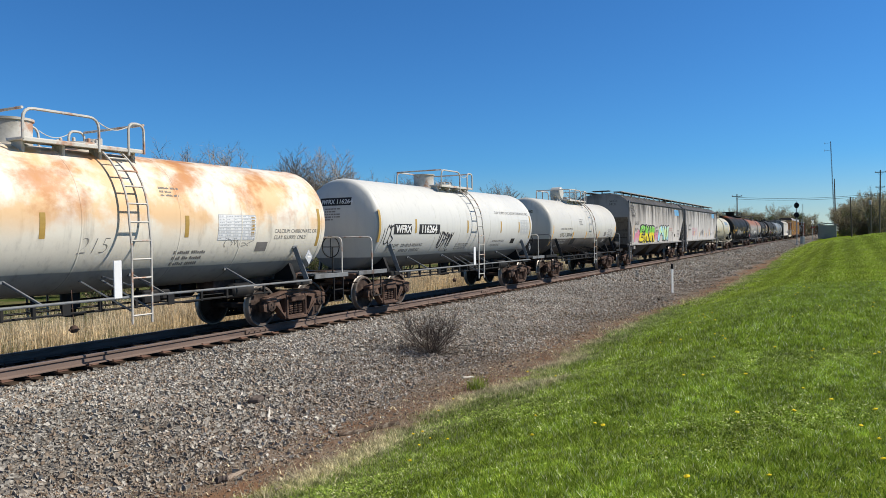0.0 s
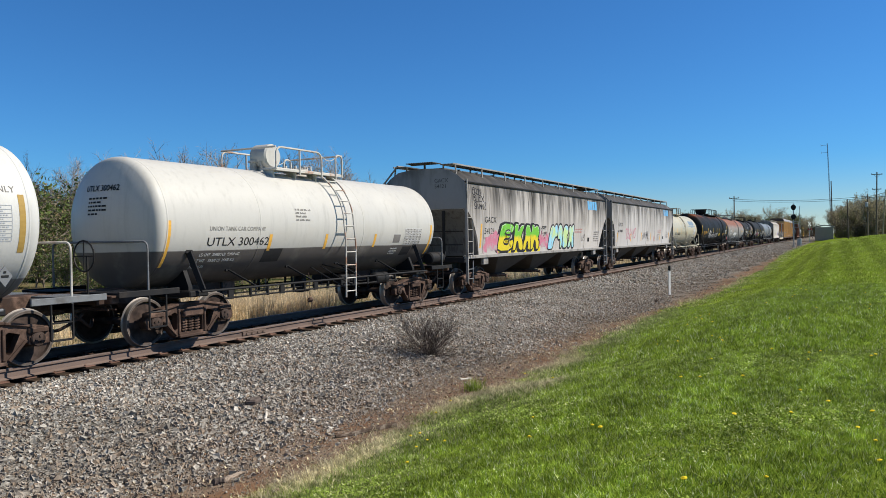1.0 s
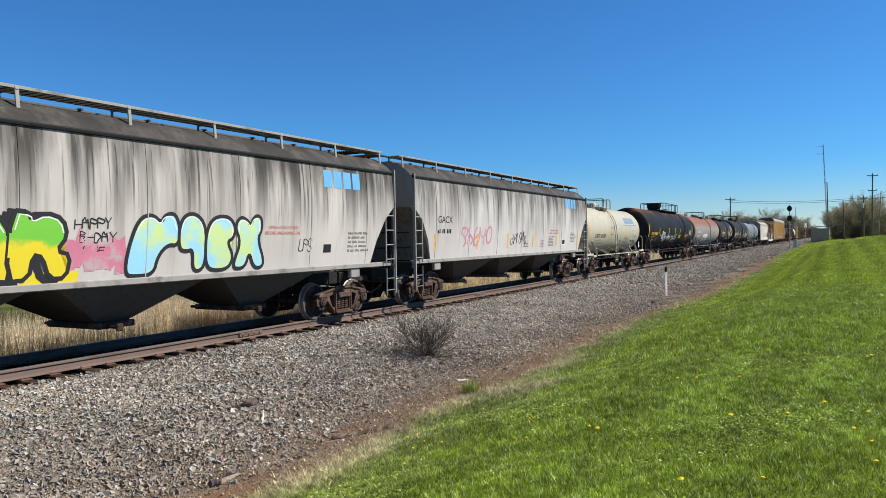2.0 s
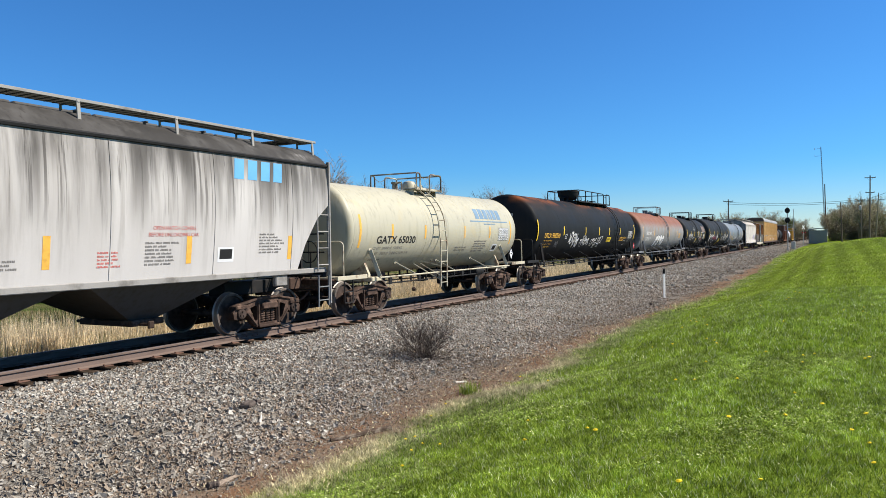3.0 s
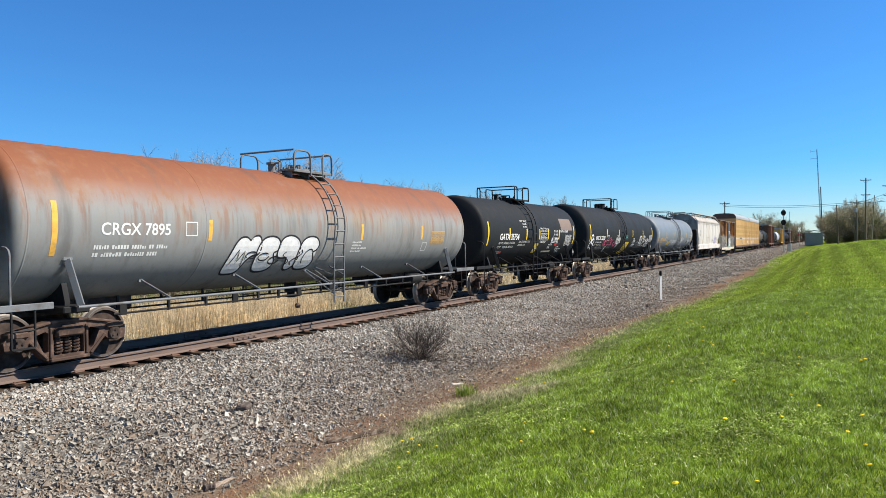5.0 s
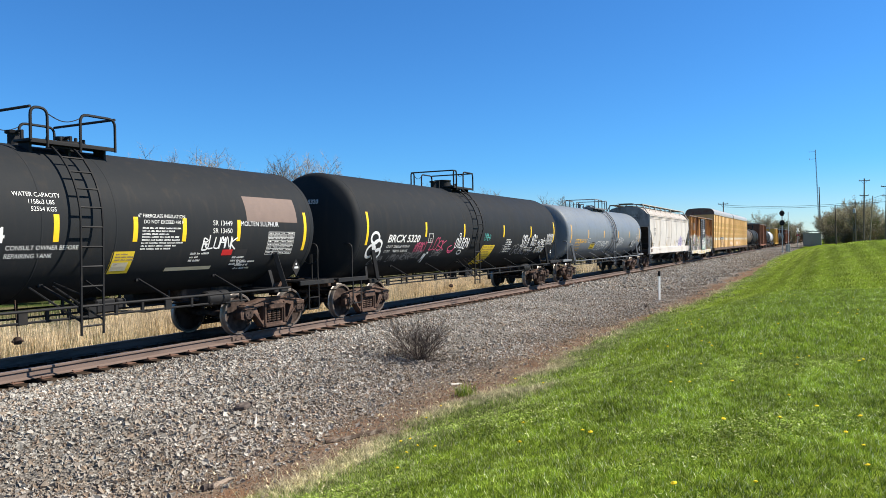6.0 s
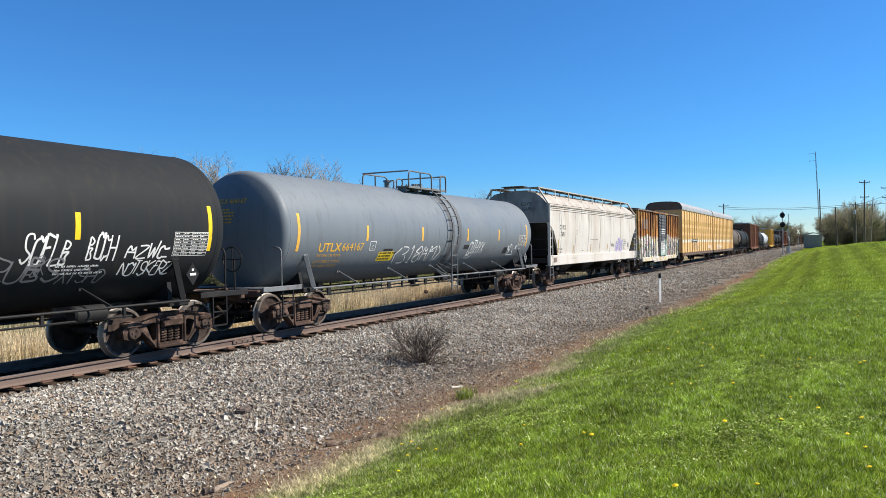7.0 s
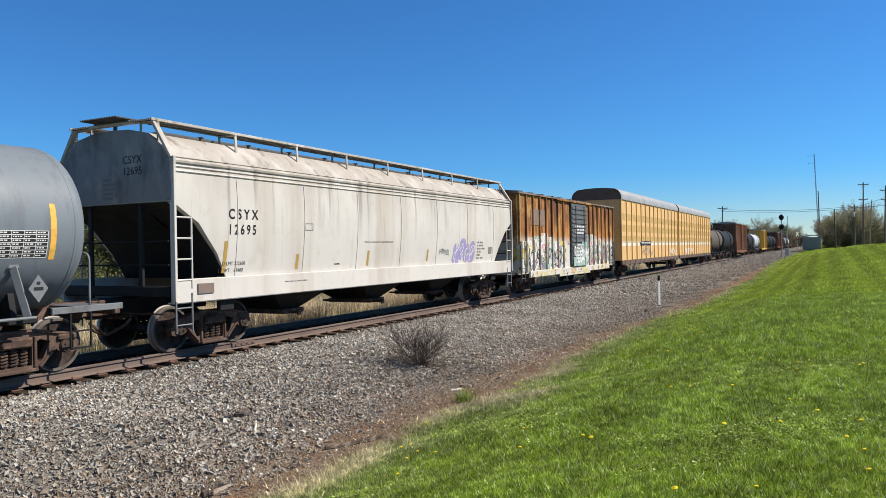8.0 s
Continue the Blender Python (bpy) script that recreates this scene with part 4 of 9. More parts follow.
m_cream = shell_paint("cream_tank_paint", (0.455, 0.43, 0.33), [((0.52, 0.42, 0.22), 0.30, 0.7, (1, 1, 1), 0.55, 0.7, None, 0)])
m_black_tank = shell_paint("black_tank_paint", (0.0185, 0.0205, 0.0232), [((0.25, 0.080, 0.030), 0.92, 2.2, (0.9, 1, 1), 0.42, 0.58, 3.50, 3.82), ((0.055, 0.035, 0.028), 0.6, 1.1, (0.6, 1, 1), 0.46, 0.66, 3.1, 3.7)], None, 0.6, 0.05, 0.15)
m_black_plain = shell_paint("charcoal_tank_paint", (0.0255, 0.0278, 0.0305), [((0.05, 0.043, 0.037), 0.4, 1.2, STREAK, 0.5, 0.75, None, 0)], None, 0.6, 0.05, 0.15)
# The black head colour stands in for shade on the end facing -x.
m_rust_grey = shell_paint("rust_washed_grey_paint", (0.25, 0.255, 0.25), [((0.34, 0.21, 0.09), 0.45, 1.0, (1, 1, 0.7), 0.42, 0.66, 1.9, 2.8), ((0.21, 0.072, 0.032), 0.97, 1.8, (0.9, 1, 0.8), 0.20, 0.44, 2.55, 3.25),
                          ((0.24, 0.10, 0.045), 0.55, 0.8, STREAK, 0.48, 0.66, 1.7, 2.7), ((0.07, 0.065, 0.06), 0.45, 1.0, (2, 1, 0.3), 0.52, 0.72, None, 0)], None, 0.6, head=(-8.02, (0.022, 0.02, 0.019)))
m_grey_tank = shell_paint("grey_tank_paint", (0.160, 0.183, 0.208), (), None, 0.5)
m_taupe_tank = shell_paint("grimy_brown_grey_paint", (0.10, 0.088, 0.075), [((0.15, 0.09, 0.055), 0.6, 0.9, (1, 1, 1), 0.42, 0.66, None, 0)], None, 0.6, 0.1)
m_light_tank = shell_paint("pale_grey_tank_paint", (0.50, 0.52, 0.55))


def hopper_car(u, half_truck, half_body, m_body, m_sill, m_trim, label, bays=3, curved=True, eave=3.78, ridge=4.28, walk_z=4.52, foot=1.50, sill_d=0.34, seams=6, turning=True, end_cut=1.5, m_under=None, hoop=True, m_slope=None, m_endwall=None, eave_ribs=(-0.09, 0.10, 0.19)):
    """A covered hopper car: a bulging body with slope-sheeted ends, hoppers below and running boards on the roof."""
    car = root("hopper_car", label, "hopper car", pose(u, TRACK, 0), "cars of the freight train")
    CARS.append((car, u))

    def skin(z):
        if z > eave:
            return 1.58 - (z - eave) / (ridge - eave) * 0.55
        k = (z - foot) / (eave - foot)
        return 1.50 + (0.12 * math.sin(math.pi * min(max(k, 0), 1) * 0.8) if curved else 0.10)
    hb = half_body

    def section(x, zb):
        zs = [zb + (eave - zb) * i / 8 for i in range(9)]
        left = [(x, -skin(z), z) for z in zs] + [(x, -1.34, eave + (ridge - eave) * 0.42), (x, -1.0, eave + (ridge - eave) * 0.82), (x, -0.5, ridge - 0.02), (x, 0, ridge)]
        return left + [(x, -p[1], p[2]) for p in left[:-1]][::-1]
    cut = end_cut
    stations = [(-hb, 2.95), (-hb + cut * 0.45, 2.55), (-hb + cut * 0.8, 1.95), (-hb + cut, foot), (0, foot)]
    stations += [(-x, z) for x, z in stations[:-1]][::-1]
    body = part("hopper_body", Shape().loft([section(x, z) for x, z in stations]), m_body, car, smooth=28)
    for i in range(seams):
        x = -hb + cut + 0.25 + (2 * hb - 2 * cut - 0.5) * i / (seams - 1)
        for e in (-1, 1):
            part("seam", Shape().tube([(x, e * (skin(z) + 0.001), z) for z in [foot + 0.03 + (eave - 0.06 - foot) * j / 8 for j in range(9)]], 0.013, 4), m_body, body)
    for e in (-1, 1):
        half = [(e * x, z) for x, z in stations[:4]]
        s = Shape().loft([[(half[i][0] - e * 0.012, y, half[i][1] - 0.012) for y in ((-1.49, 1.49) if e > 0 else (1.49, -1.49))] for i in range(4)], closed=False)
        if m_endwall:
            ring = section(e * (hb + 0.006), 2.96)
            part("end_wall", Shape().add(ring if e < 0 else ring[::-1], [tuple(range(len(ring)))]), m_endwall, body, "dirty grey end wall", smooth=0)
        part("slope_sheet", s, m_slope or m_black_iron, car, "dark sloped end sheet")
        s = Shape()
        for i in range(15):
            s.box((e * (hb - 0.02), -0.49 + 0.07 * i, walk_z + 0.07), (0.66, 0.045, 0.03), 0.006)
        for i in range(5):
            s.box((e * (hb - 0.32 + 0.15 * i), 0, walk_z + 0.065), (0.03, 1.02, 0.02), 0.004)
        s.box((e * (hb - 0.02), 0, walk_z + 0.04), (0.06, 1.0, 0.04), 0.006)
        s.beam((e * (hb - 0.1), 0, walk_z + 0.05), (e * (hb - 0.1), 0, ridge - 0.05), 0.06, 0.06)
        part("end_board", s, m_hopper_dark, car)
        s = Shape()
        s.tube([(-hb, e * 1.585, eave), (hb, e * 1.585, eave)], 0.04, 6)
        for dz in eave_ribs:
            s.tube([(-hb + 0.1, e * (skin(eave - dz) + 0.004), eave - dz), (hb - 0.1, e * (skin(eave - dz) + 0.004), eave - dz)], 0.028, 5)
        part("eave_rail", s, m_body if eave_ribs else m_black_iron, body)
        s = Shape()
        s.box((0, e * (1.55 if sill_d > 0.3 else 1.475), foot - sill_d / 2 + 0.02), (2 * hb - 0.1, 0.10, sill_d), 0.015)
        if sill_d > 0.3:
            s.box((0, e * 1.50, foot - sill_d + 0.03), (2 * hb - 0.1, 0.18, 0.03), 0.008)
        part("side_sill", s, m_sill, car)
        for k in (-1, 1):
            part("bolster_end", Shape().box((k * (half_truck), e * 1.42, foot - sill_d - 0.08), (0.40, 0.12, 0.28), 0.02), m_sill if sill_d < 0.3 else m_black_iron, car)
    # hoppers
    n = bays
    span = (2 * half_truck - 2.3) / n
    for i in range(n):
        x = -half_truck + 1.15 + span * (i + 0.5)
        s = Shape()
        a, b = span * 0.5 - 0.04, 0.34
        s.loft([[(x - a, -1.44, foot), (x + a, -1.44, foot), (x + a, 1.44, foot), (x - a, 1.44, foot)],
                [(x - b, -0.62, 0.56), (x + b, -0.62, 0.56), (x + b, 0.62, 0.56), (x - b, 0.62, 0.56)]])
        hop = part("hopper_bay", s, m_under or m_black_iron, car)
        s = Shape()
        s.box((x, 0, 0.50), (0.78, 1.5, 0.12), 0.02)
        s.tube([(x - 0.2, -1.05, 0.48), (x - 0.2, 1.05, 0.48)], 0.035, 6)
        s.box((x - 0.2, -1.05, 0.48), (0.14, 0.06, 0.14), 0.02)
        part("outlet_gate", s, m_iron, hop)
    for e in (-1, 1):
        s = Shape()
        s.box((e * (hb - 1.0), 0, 0.95), (2.4, 0.5, 0.32), 0.02)
        s.box((e * (hb - 0.08), 0, 1.24), (0.16, 3.0, 0.2), 0.02)
        s.box((e * (hb - 0.3), 0, 1.20), (0.5, 2.9, 0.05), 0.01)
        s.loft([[(e * (hb - cut * 0.2), y, 2.75), (e * (half_truck - 0.9), y, 1.3), (e * (half_truck - 0.95), y, 1.15), (e * (hb - cut * 0.2 - 0.1), y, 2.7)] for y in ((-0.7, 0.7) if e > 0 else (0.7, -0.7))])
        part("end_sill", s, m_black_iron, car)
        s = Shape()
        for y in (0.72, -0.72):
            s.beam((e * (hb - 0.06), y, 1.1), (e * (hb - 0.06), y, 3.2), 0.10, 0.06)
        s.tube([(e * (hb - 0.05), -1.46, 2.2), (e * (hb - 0.05), 1.46, 2.2)], 0.018, 5)
        s.tube([(e * (hb - 0.05), -1.46, 1.75), (e * (hb - 0.05), 1.46, 1.75)], 0.018, 5)
        part("end_post", s, m_black_iron, car)
        for y in (-1.60, 1.60):
            part("ladder", ladder_shape([(e * (hb - 0.28), y, 1.3), (e * (hb - 0.28), y, 2.95)], 0.42, 0.40), m_trim, car)
            part("step", ladder_shape([(e * (hb - 0.28), y, 0.45), (e * (hb - 0.28), y, 1.2)], 0.40, 0.32), m_grey_iron, car)
        s = Shape()
        if not hoop:
            for y in (-1.60, 1.60):
                s.beam((e * (hb - 0.04), y, 0.5), (e * (hb - 0.04), y, eave + 0.1), 0.09, 0.05)
            s.tube([(e * (hb - 0.04), 1.60, eave + 0.1), (e * (hb - 0.04), 1.05, walk_z + 0.05), (e * (hb - 0.5), 1.05, walk_z + 0.05)], 0.03, 6)
            s.tube([(e * (hb - 0.04), -1.60, 1.3), (e * (hb - 0.04), 1.60, 1.3)], 0.03, 6)
            part("corner_post", s, m_trim, car)
        else:
            xe = e * (hb - 0.05)
            for y in (-1, 1):
                s.beam((xe, y * 1.60, 1.05), (xe, y * 1.60, eave + 0.08), 0.12, 0.06)
                s.beam((xe, y * 1.60, eave + 0.05), (xe, y * 1.10, walk_z + 0.02), 0.12, 0.06)
            s.beam((xe, -1.12, walk_z), (xe, 1.12, walk_z), 0.10, 0.06)
            part("end_hoop", s, m_trim, car)
        part("coupler", coupler_shape(e * (hb - 0.02), e), m_iron, car, "rusty knuckle coupler")
        truck(car, e * half_truck, turning)
    # roof: hatch covers and running boards
    s = Shape()
    for i in range(10):
        x = -hb + 0.9 + (2 * hb - 1.8) * (i + 0.5) / 10
        s.box((x, 0, ridge + 0.04), ((2 * hb - 1.8) / 10 - 0.04, 0.62, 0.10), 0.04)
        s.box((x + 0.4, 0, ridge + 0.09), (0.06, 0.75, 0.04), 0.01)
    part("hatch_cover", s, m_hopper_dark, car)
    for e in (-1, 1):
        s = Shape()
        for i in range(9):
            s.box((0, e * (0.69 + 0.052 * i), walk_z), (2 * hb + 0.1, 0.022, 0.035), 0.004)
        k = int(2 * hb / 0.16)
        for i in range(k + 1):
            s.box((-hb + 2 * hb * i / k, e * 0.90, walk_z - 0.008), (0.03, 0.44, 0.026), 0.003)
        part("running_board", s, m_hopper_dark, car, "steel grating walkway")
        part("board_edge", Shape().box((0, e * 1.165, walk_z + 0.004), (2 * hb + 0.1, 0.03, 0.055), 0.006), m_trim, car)
        for i in range(9):
            x = -hb + 0.1 + (2 * hb - 0.2) * i / 8
            b = Shape().beam((x, e * 1.17, walk_z + 0.02), (x, e * 1.22, eave + 0.12), 0.07, 0.03)
            b.beam((x, e * 0.72, walk_z - 0.03), (x, e * 0.72, ridge - 0.10), 0.05, 0.03)
            b.beam((x, e * 0.70, walk_z - 0.03), (x, e * 1.20, walk_z - 0.03), 0.05, 0.03)
            part("board_bracket", b, m_trim, car)
    return car, skin


def box_car(u, half_truck, half_body, m_body, m_door, m_roof, label, z0=0.85, z1=4.18, ribs=8, turning=True):
    """A steel box car with outside posts, a ribbed sliding door and a shallow roof."""
    car = root("box_car", label, "box car", pose(u, TRACK, 0), "cars of the freight train")
    CARS.append((car, u))
    hb = half_body

    def skin(z):
        return 1.50
    s = Shape().box((0, 0, (z0 + z1) / 2), (2 * hb, 2.98, z1 - z0), 0.02)
    body = part("body", s, m_body, car)
    s = Shape()
    s.loft([[(x, -1.58, z1 - 0.02), (x, -1.58, z1 + 0.05), (x, 0, z1 + 0.20), (x, 1.58, z1 + 0.05), (x, 1.58, z1 - 0.02)] for x in (-hb - 0.05, hb + 0.05)])
    for i in range(12):
        x = -hb + 0.4 + (2 * hb - 0.8) * i / 11
        s.loft([[(x + a, -1.58, z1 + 0.05), (x + a, -1.58, z1 + 0.09), (x + a, 0, z1 + 0.25), (x + a, 1.58, z1 + 0.09), (x + a, 1.58, z1 + 0.05), (x + a, 0, z1 + 0.18)] for a in (-0.04, 0.04)])
    part("roof", s, m_roof, car, smooth=20)
    for e in (-1, 1):
        for k in (-1, 1):
            for i in range(ribs):
                x = k * (1.75 + (hb - 1.85) * i / (ribs - 1))
                part("side_post", Shape().box((x, e * 1.52, (z0 + z1) / 2), (0.07, 0.10, z1 - z0 - 0.1), 0.012), m_body, body)
        s = Shape().box((0.6 * e * -1, e * 1.56, (z0 + z1) / 2 + 0.05), (2.5, 0.08, z1 - z0 - 0.35), 0.015)
        for i in range(12):
            s.box((0.6 * e * -1, e * 1.61, z0 + 0.45 + (z1 - z0 - 0.8) * i / 11), (2.4, 0.05, 0.12), 0.02)
        for x in (-0.7, 0.7):
            s.tube([(0.6 * e * -1 + x, e * 1.65, z0 + 0.2), (0.6 * e * -1 + x, e * 1.65, z1 - 0.2)], 0.025, 6)
        part("sliding_door", s, m_door, car, "grey ribbed sliding door")
        s = Shape()
        s.box((0, e * 1.53, z0 - 0.02), (2 * hb - 2.4, 0.10, 0.28), 0.015)
        s.box((0, e * 1.53, z0 - 0.2), (5.0, 0.08, 0.14), 0.015)
        s.box((0, e * 1.58, z1 - 0.03), (5.6, 0.06, 0.09), 0.012)
        part("side_sill", s, m_body, car)
        part("end_ladder", ladder_shape([(e * (hb - 0.3), -1.60, 0.55), (e * (hb - 0.3), -1.60, 2.2)], 0.42, 0.4), m_door, car)
        s = Shape()
        for i in range(9):
            s.tube([(e * hb, -1.35, z0 + 0.3 + i * 0.36), (e * hb, 1.35, z0 + 0.3 + i * 0.36)], 0.06, 6)
        s.box((e * (hb + 0.12), 0, 0.95), (0.6, 0.5, 0.3), 0.02)
        part("end_wall_rib", s, m_body, car)
        part("coupler", coupler_shape(e * (hb + 0.25), e), m_iron, car, "rusty knuckle coupler")
        truck(car, e * half_truck, turning)
    s = Shape().box((0, 0, 0.80), (2 * hb - 0.2, 0.5, 0.3), 0.02)
    for x in (-2.4, -1.2, 0, 1.2, 2.4):
        s.box((x, 0, 0.82), (0.12, 2.7, 0.16), 0.01)
    s.lathe([(-0.5, 0), (-0.5, 0.18), (0.5, 0.18), (0.5, 0)], 14, "x", (1.6, -0.7, 0.68))
    part("underframe", s, m_black_iron, car)
    return car, skin


def auto_rack(u, half, m_side, m_roof, m_stripe, label, trucks, turning=True):
    """A long articulated car carrier: two high sided halves of pierced panels under arched roofs."""
    car = root("car_carrier", label, "car carrier", pose(u, TRACK, 0), "cars of the freight train")
    CARS.append((car, u))

    def skin(z):
        return 1.52
    for c in (-half / 2 - 0.05, half / 2 + 0.05):
        hl = half / 2 - 0.27
        z0, z1 = 1.05, 4.85
        wall = Shape()
        wall.box((c, -1.46, (z0 + z1) / 2), (2 * hl, 0.06, z1 - z0), 0.01).box((c, 1.46, (z0 + z1) / 2), (2 * hl, 0.06, z1 - z0), 0.01)
        for e in (-1, 1):
            wall.box((c + e * hl, 0, (z0 + z1) / 2), (0.08, 2.9, z1 - z0), 0.02)
        body = part("body", wall, m_side, car)
        prof = [(1.56, 4.80), (1.56, 5.02), (1.49, 5.20), (1.36, 5.36), (1.16, 5.47), (0.6, 5.53)]
        prof = prof + [(0.0, 5.55)] + [(-y, z) for y, z in prof[::-1]]
        part("roof", Shape().loft([[(x, y, z) for y, z in prof] for x in (c + hl + 0.05, c - hl - 0.05)]), m_roof, car, "arched pale grey metal roof", smooth=40)
        for e in (-1, 1):
            ring = [(c + e * (hl + 0.056), y, z) for y, z in prof]
            part("end_arch", Shape().add(ring if e < 0 else ring[::-1], [tuple(range(len(ring)))]), m_rack_end, car, "dark rusty end panel", smooth=0)
        n = 14
        for i in range(n + 1):
            for e in (-1, 1):
                part("side_post", Shape().box((c - hl + 2 * hl * i / n, e * 1.515, (z0 + z1) / 2), (0.09, 0.08, z1 - z0), 0.012), m_side, body)
        for i in range(n):
            s = Shape()
            x = c - hl + 2 * hl * (i + 0.5) / n
            for z in (2.35, 3.05, 3.75):
                for j in range(5):
                    patch(s, x - 0.52 + j * 0.22, x - 0.38 + j * 0.22, z - 0.22, z + 0.22, lambda q: 1.49, 0.004, n=1)
            tagged(part("pierced_panel", s, m_door_holes, body, smooth=0), kind="stuff")
        for e in (-1, 1):
            s = Shape().box((c, e * 1.50, 0.92), (2 * hl, 0.12, 0.26), 0.015)
            for i in range(n):
                s.box((c - hl + 2 * hl * (i + 0.5) / n, e * 1.53, 0.88), (0.12, 0.1, 0.34), 0.01)
            part("side_sill", s, m_rack_end, car)
        mark("white_stripe", c - hl, c + hl, 1.95, 2.25, lambda q: 1.49, m_stripe, body, lift=0.003)
        part("underframe", Shape().box((c, 0, 0.85), (2 * hl, 1.2, 0.3), 0.02), m_black_iron, car)
    for e in (-1, 1):
        part("coupler", coupler_shape(e * (half + 0.1), e), m_iron, car, "rusty knuckle coupler")
    for x in trucks:
        truck(car, x, turning)
    return car, skin


def hopper_paint(name, base, dirt):
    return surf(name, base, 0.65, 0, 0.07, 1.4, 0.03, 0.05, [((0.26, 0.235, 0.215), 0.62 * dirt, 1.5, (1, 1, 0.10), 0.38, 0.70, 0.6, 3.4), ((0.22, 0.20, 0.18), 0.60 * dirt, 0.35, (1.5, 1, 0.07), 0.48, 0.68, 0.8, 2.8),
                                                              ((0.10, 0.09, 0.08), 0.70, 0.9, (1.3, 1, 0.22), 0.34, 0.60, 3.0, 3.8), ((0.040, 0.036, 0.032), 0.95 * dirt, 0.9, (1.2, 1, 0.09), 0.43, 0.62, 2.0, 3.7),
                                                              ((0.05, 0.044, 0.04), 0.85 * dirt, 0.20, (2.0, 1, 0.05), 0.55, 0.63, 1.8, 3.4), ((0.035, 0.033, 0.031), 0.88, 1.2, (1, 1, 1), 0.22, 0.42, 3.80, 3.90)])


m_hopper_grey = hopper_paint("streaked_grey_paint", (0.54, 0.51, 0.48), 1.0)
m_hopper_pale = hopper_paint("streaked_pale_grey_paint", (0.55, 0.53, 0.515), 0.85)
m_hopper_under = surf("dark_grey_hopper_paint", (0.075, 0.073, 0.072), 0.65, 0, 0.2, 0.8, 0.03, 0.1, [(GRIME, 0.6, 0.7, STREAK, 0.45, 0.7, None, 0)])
m_hopper_dark = surf("grimy_grey_iron", (0.085, 0.083, 0.08), 0.65, 0, 0.2, 0.8, 0.03, 0.1, [(GRIME, 0.6, 0.7, STREAK, 0.45, 0.7, None, 0)])
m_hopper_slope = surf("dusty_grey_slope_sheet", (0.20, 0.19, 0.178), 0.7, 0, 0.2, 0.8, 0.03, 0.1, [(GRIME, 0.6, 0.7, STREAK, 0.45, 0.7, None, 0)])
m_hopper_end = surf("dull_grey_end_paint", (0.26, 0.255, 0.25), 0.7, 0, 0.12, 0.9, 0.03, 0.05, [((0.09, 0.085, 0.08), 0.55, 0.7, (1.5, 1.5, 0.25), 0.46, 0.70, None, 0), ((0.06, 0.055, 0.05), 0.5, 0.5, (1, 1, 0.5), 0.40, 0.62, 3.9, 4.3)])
m_hopper_trim = surf("dull_grey_trim_paint", (0.30, 0.288, 0.272), 0.65, 0, 0.2, 0.8, 0.03, 0.1, [(GRIME, 0.6, 0.5, (1, 1, 1), 0.48, 0.7, None, 0)])
m_hopper_light = surf("weathered_white_paint", (0.57, 0.54, 0.500), 0.6, 0, 0.08, 1.4, 0.03, 0.05, [((0.38, 0.34, 0.31), 0.55, 1.0, (1, 1, 0.5), 0.32, 0.62, 2.5, 3.6), ((0.36, 0.29, 0.22), 0.42, 1.1, (1.3, 1, 0.10), 0.46, 0.72, None, 0), ((0.20, 0.165, 0.13), 0.5, 0.25, (1.6, 1, 0.05), 0.60, 0.70, 1.2, 2.6), ((0.34, 0.30, 0.26), 0.75, 0.8, (1.5, 1, 1), 0.30, 0.60, 3.45, 3.75), ((0.15, 0.125, 0.105), 0.6, 0.45, (1.3, 1, 0.06), 0.53, 0.66, 2.0, 3.6), ((0.42, 0.35, 0.27), 0.3, 0.3, (1, 1, 1), 0.52, 0.72, None, 0)])
m_boxcar = surf("rusted_orange_paint", (0.42, 0.19, 0.055), 0.75, 0, 0.2, 0.8, 0.03, 0.1, [((0.10, 0.045, 0.025), 0.9, 0.9, (1.4, 1, 0.5), 0.36, 0.6, 2.6, 3.9), (RUST_DARK, 0.9, 0.8, (2, 1, 0.4), 0.42, 0.6, None, 0), ((0.50, 0.30, 0.10), 0.6, 0.9, (1, 1, 1), 0.52, 0.66, None, 0),
                ((0.58, 0.56, 0.51), 0.9, 0.9, (1, 1, 1), 0.30, 0.42, 2.55, 2.0), ((0.55, 0.43, 0.12), 0.85, 0.6, (1, 1, 1), 0.52, 0.60, 2.3, 1.9), ((0.05, 0.05, 0.06), 0.8, 0.35, (1, 1, 1), 0.56, 0.62, 2.4, 2.0), ((0.45, 0.16, 0.22), 0.7, 0.7, (1, 1, 1), 0.58, 0.66, 2.4, 2.0)])
m_box_door = surf("dull_slate_paint", (0.10, 0.105, 0.115), 0.7, 0, 0.2, 0.8, 0.03, 0.1)
m_box_roof = surf("rust_streaked_galvanised", (0.24, 0.19, 0.16), 0.65, 0.2, 0.3, 0.8, 0.03, 0.1, [(RUST_DARK, 0.8, 0.8, (1, 1, 1), 0.45, 0.62, None, 0)])
m_yellow_side = surf("yellow_car_paint", (0.66, 0.42, 0.18), 0.6, 0, 0.1, 1.2, 0.03, 0.05, [((0.35, 0.20, 0.06), 0.5, 0.8, (3, 1, 0.4), 0.5, 0.72, None, 0)])
m_rack_roof = surf("galvanised_roof", (0.33, 0.33, 0.325), 0.5, 0.2, 0.15, 1.0, 0.03, 0.05, [(RUST_DARK, 0.4, 0.8, (1, 1, 1), 0.55, 0.7, None, 0)])
m_rack_end = surf("dark_rusty_end_steel", (0.13, 0.10, 0.085), 0.75, 0, 0.25, 0.6, 0.03, 0.1, [(RUST_DARK, 0.7, 0.6, (1, 1, 1), 0.45, 0.65, None, 0)])
